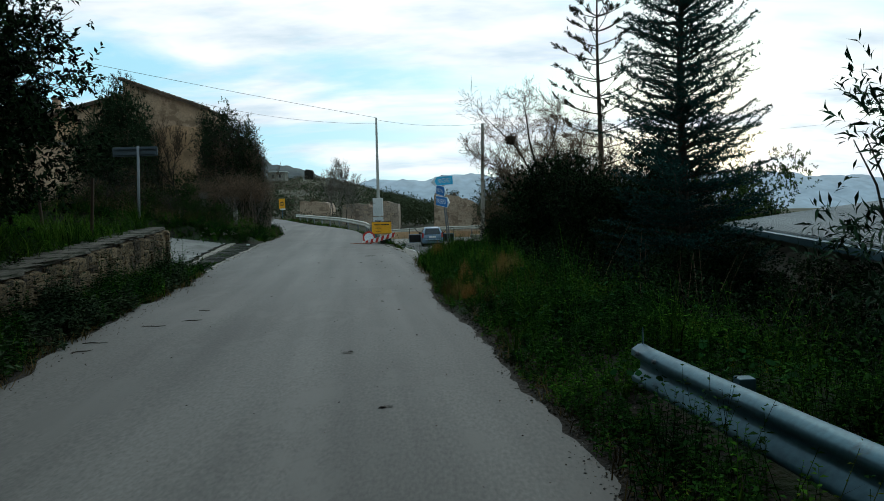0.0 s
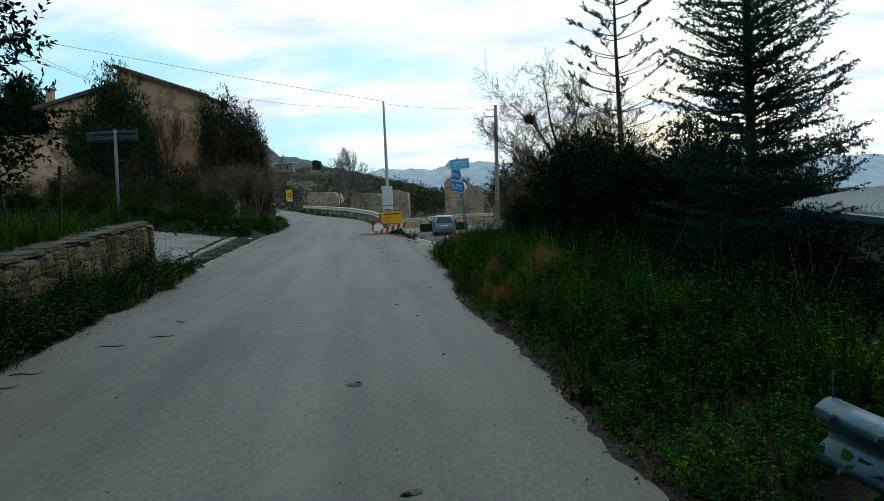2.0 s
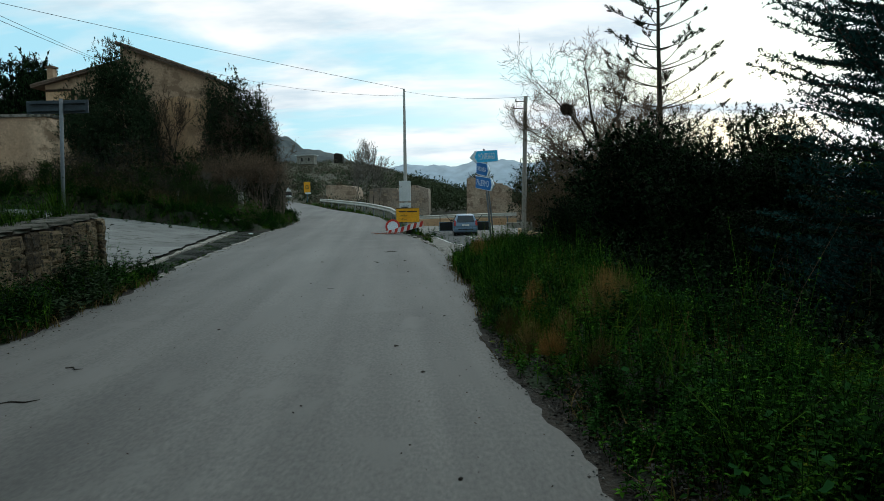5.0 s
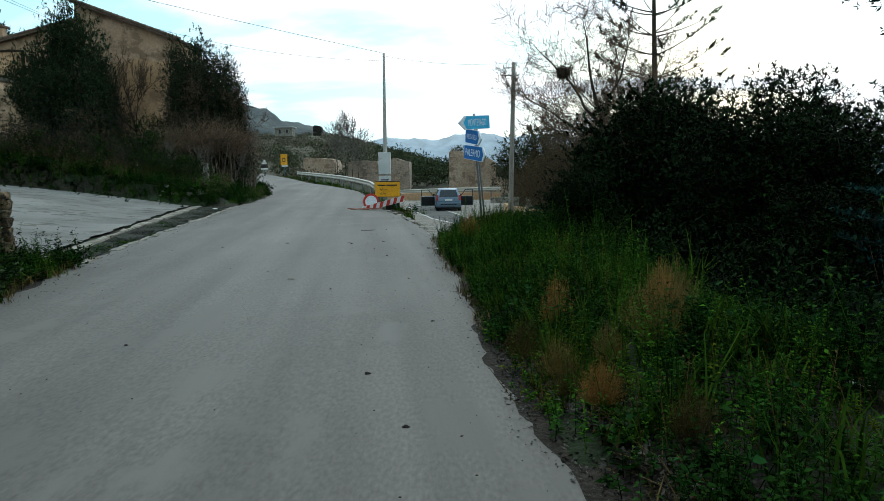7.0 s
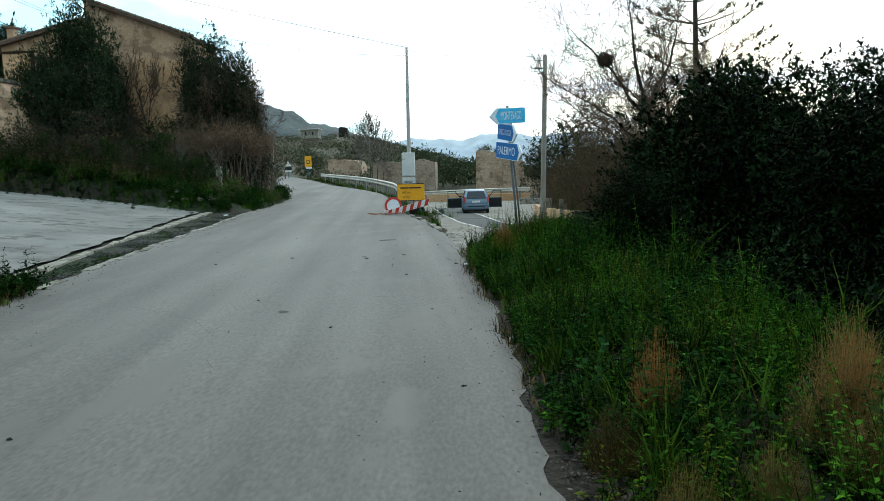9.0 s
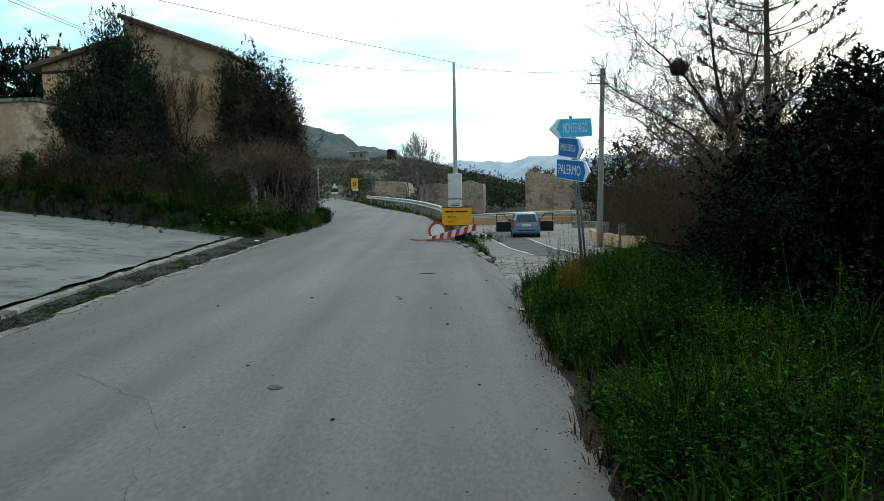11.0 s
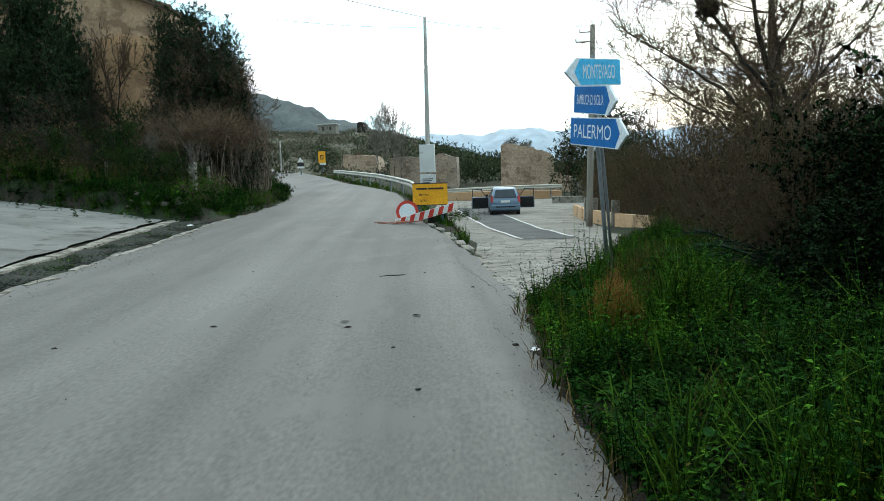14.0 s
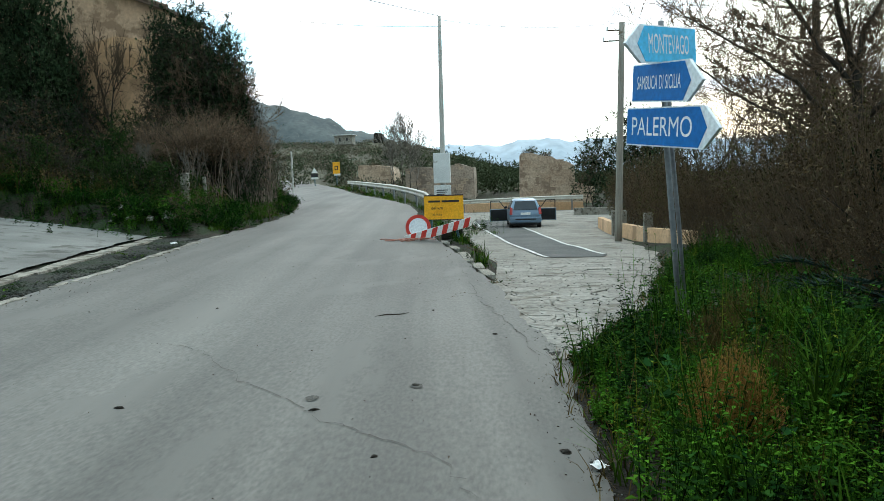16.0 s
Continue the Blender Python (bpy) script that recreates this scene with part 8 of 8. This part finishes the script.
for x, y, L, a in [(-3.55, 10.1, 0.3, 20), (-3.9, 9.6, 0.35, 10), (-4.1, 8.4, 0.3, 5), (-3.7, 11.1, 0.2, -20), (-2.4, 24.2, 0.4, 25), (-4.0, 7.9, 0.25, 40)]:
    L = L * 0.95
    z = float(zroad(x, y)) + 0.008
    o = tagged(new("stick", tube_mesh("stick", [(-L / 2, 0, 0), (-L / 6, 0.03, 0.004), (L / 5, -0.02, 0.002), (L / 2, 0.02, 0.002)], [0.004, 0.007, 0.006, 0.002], M["bark"], 5)), "dark dry stick lying on the road", "stick", "sticks on the road")
    o.matrix_basis = pose(x, y, z, 0, 0, a)


def pebbles(P, s, rng):
    """Little faceted stones at the points."""
    n = len(P)
    o = np.array([[1, 0, 0], [-1, 0, 0], [0, 1, 0], [0, -1, 0], [0, 0, 0.7], [0, 0, -0.5]])
    f = np.array([[0, 2, 4], [2, 1, 4], [1, 3, 4], [3, 0, 4], [2, 0, 5], [1, 2, 5], [3, 1, 5], [0, 3, 5]])
    k = s * (0.4 + rng.random((n, 1, 1)) ** 2 * 1.6)
    V = (P[:, None, :] + o[None] * k * (0.6 + 0.8 * rng.random((n, 6, 1)))).reshape(-1, 3)
    return V, (6 * np.arange(n)[:, None, None] + f[None]).reshape(-1, 3)


rng = np.random.default_rng(3)
y = 3 + 32 * rng.random(600)
x = xl(y) + (xr(y) - xl(y)) * np.where(rng.random(len(y)) < 0.35, 1 - 0.25 * rng.random(len(y)) ** 2, rng.random(len(y)))
y2 = 15 + 9 * rng.random(260)
x = np.concatenate([x, xr(y2) + 0.02 - 0.35 * rng.random(260) ** 2.2])
y = np.concatenate([y, y2])
P = np.stack([x, y, zroad(x, y) + 0.006 * bumps(x, y, 0.8) + 0.006], 1)
tagged(new("road_chips", mesh_np("road_chips", *leaves(P, 0.018, 2.2, rng, None, 0.0, np.concatenate([rng.normal(size=(len(y), 2)), 0.05 + 0 * P[:, :1]], 1), True), M["deadleaf"])), "small dead leaf bits and crumbs scattered on the asphalt", "litter", "", "stuff")
y = -2 + 25 * rng.random(1300)
e = np.abs(rng.normal(size=len(y))) * 0.07
P = np.stack([xr(y) + 0.12 - e + 0.08 * np.sin(y * 2.7), y, 0 * y], 1)
P[:, 2] = np.maximum(zroad(P[:, 0], y), ground_z(P[:, 0], y)) + 0.004
tagged(new("edge_gravel", mesh_np("edge_gravel", *pebbles(P, 0.006, rng), M["gravel"])), "loose gravel and grit along the asphalt edge", "gravel", "", "stuff")
y = 8.6 + 5.0 * rng.random(4200)
P = np.stack([xr(y) + 0.08 + 0.4 * rng.random(len(y)), y, 0 * y], 1)
P[:, 2] = ground_z(P[:, 0], y) + 0.03
tagged(new("edge_litter", mesh_np("edge_litter", *leaves(P, 0.045, 1.8, rng, None, 0.0, np.concatenate([rng.normal(size=(len(y), 2)), 0.12 + 0 * P[:, :1]], 1)), M["leaf_litter"])), "pale and brown dead leaves lying at the road's edge", "dead leaves", "", "stuff")
y = 2 + 32 * rng.random(800)
P = np.stack([xl(y) + np.abs(rng.normal(size=len(y))) * 0.2, y, 0 * y], 1)
P[:, 2] = zroad(P[:, 0], y) + 0.012
tagged(new("road_litter", mesh_np("road_litter", *leaves(P, 0.022, 2.0, rng, None, 0.0, np.concatenate([rng.normal(size=(len(y), 2)), 0.08 + 0 * P[:, :1]], 1)), M["deadleaf"])), "dead leaves and twigs along the road's edge", "dead leaves", "", "stuff")
y = 17.6 + 16.4 * rng.random(5200)
P = np.stack([gut_in(y) + 0.03 + (xl(y) - 0.16 - gut_in(y)) * rng.random(len(y)), y, 0 * y], 1)
P[:, 2] = zroad(xl(y), y) - 0.03
tagged(new("gutter_rubble", mesh_np("gutter_rubble", *pebbles(P, 0.022, rng), M["gutter"])), "dark broken stones filling the gutter", "rubble", "", "stuff")
y = 22.5 + 14 * rng.random(700)
P = np.stack([sl(y) + (sr(y) - sl(y)) * rng.random(len(y)), y, zside(y) + 0.012], 1)
tagged(new("apron_grit", mesh_np("apron_grit", *pebbles(P, 0.012, rng), M["gravel"])), "loose grit on the broken concrete apron", "gravel", "", "stuff")


def crumpled(name, label, x, y, s, z0):
    bm = bmesh.new()
    bmesh.ops.create_grid(bm, x_segments=5, y_segments=5, size=0.5)
    rg_ = random.Random(int(x * 100) + int(y * 10))
    for v in bm.verts:
        v.co.z = rg_.uniform(0, 0.5)
        v.co.x += rg_.uniform(-0.08, 0.08)
    bmesh.ops.solidify(bm, geom=bm.faces[:], thickness=0.02)
    me = bpy.data.meshes.new(name)
    bm.to_mesh(me)
    bm.free()
    me.materials.append(M["litter"])
    o = tagged(new(name, me), label, "litter")
    o.matrix_basis = pose(x, y, z0, 0, 0, 30) @ Matrix.Diagonal((s, s * 1.5, s * 0.6, 1))
    return o


crumpled("paper_scrap", "crumpled white paper scrap at the road's edge", -0.70, 20.37, 0.06, 0.015)
crumpled("plastic_scrap", "crumpled pale plastic scrap in the weeds", 1.75, 11.0, 0.07, 0.3)
crumpled("paper_scrap", "white scrap of paper lying in the gutter", -8.6, 31.9, 0.14, 0.2)
# rubble at the ramp corner
for k in range(14):
    o = tagged(new("rubble_stone", clods[k % 3].copy()), "broken concrete lump at the ramp's corner", "rubble", "rubble at the ramp")
    o.data.materials[0] = M["kerb"]
    s = rgs.uniform(0.06, 0.2)
    x, y = -10.3 + rgs.uniform(-1.2, 0.6), 34.3 + rgs.uniform(-0.4, 0.5)
    o.matrix_basis = pose(x, y, float(ground_z(x, y)) + 0.05, rgs.uniform(-20, 20), 0, rgs.uniform(0, 360)) @ Matrix.Diagonal((s, s * 0.8, s * 1.3, 1))

# reddish debris of unknown kind before the barrier, modelled as tangled strands
rgt = random.Random(21)
t = thing("tape_tangle", "reddish debris on the asphalt, modelled as tangled strands", "tape", (-3.75, 32.6, float(zroad(-3.75, 32.6)) + 0.01))
for k in range(6):
    x, y = rgt.uniform(-0.5, 0.2), rgt.uniform(-0.3, 0.3)
    pts = []
    for i in range(7):
        pts.append((x, y, rgt.uniform(0.0, 0.05)))
        x, y = x + rgt.uniform(0.02, 0.2), y + rgt.uniform(-0.1, 0.1)
    part("strand", tube_mesh("strand", pts, [0.012] * 7, M["faded_red"], 5), None, t)
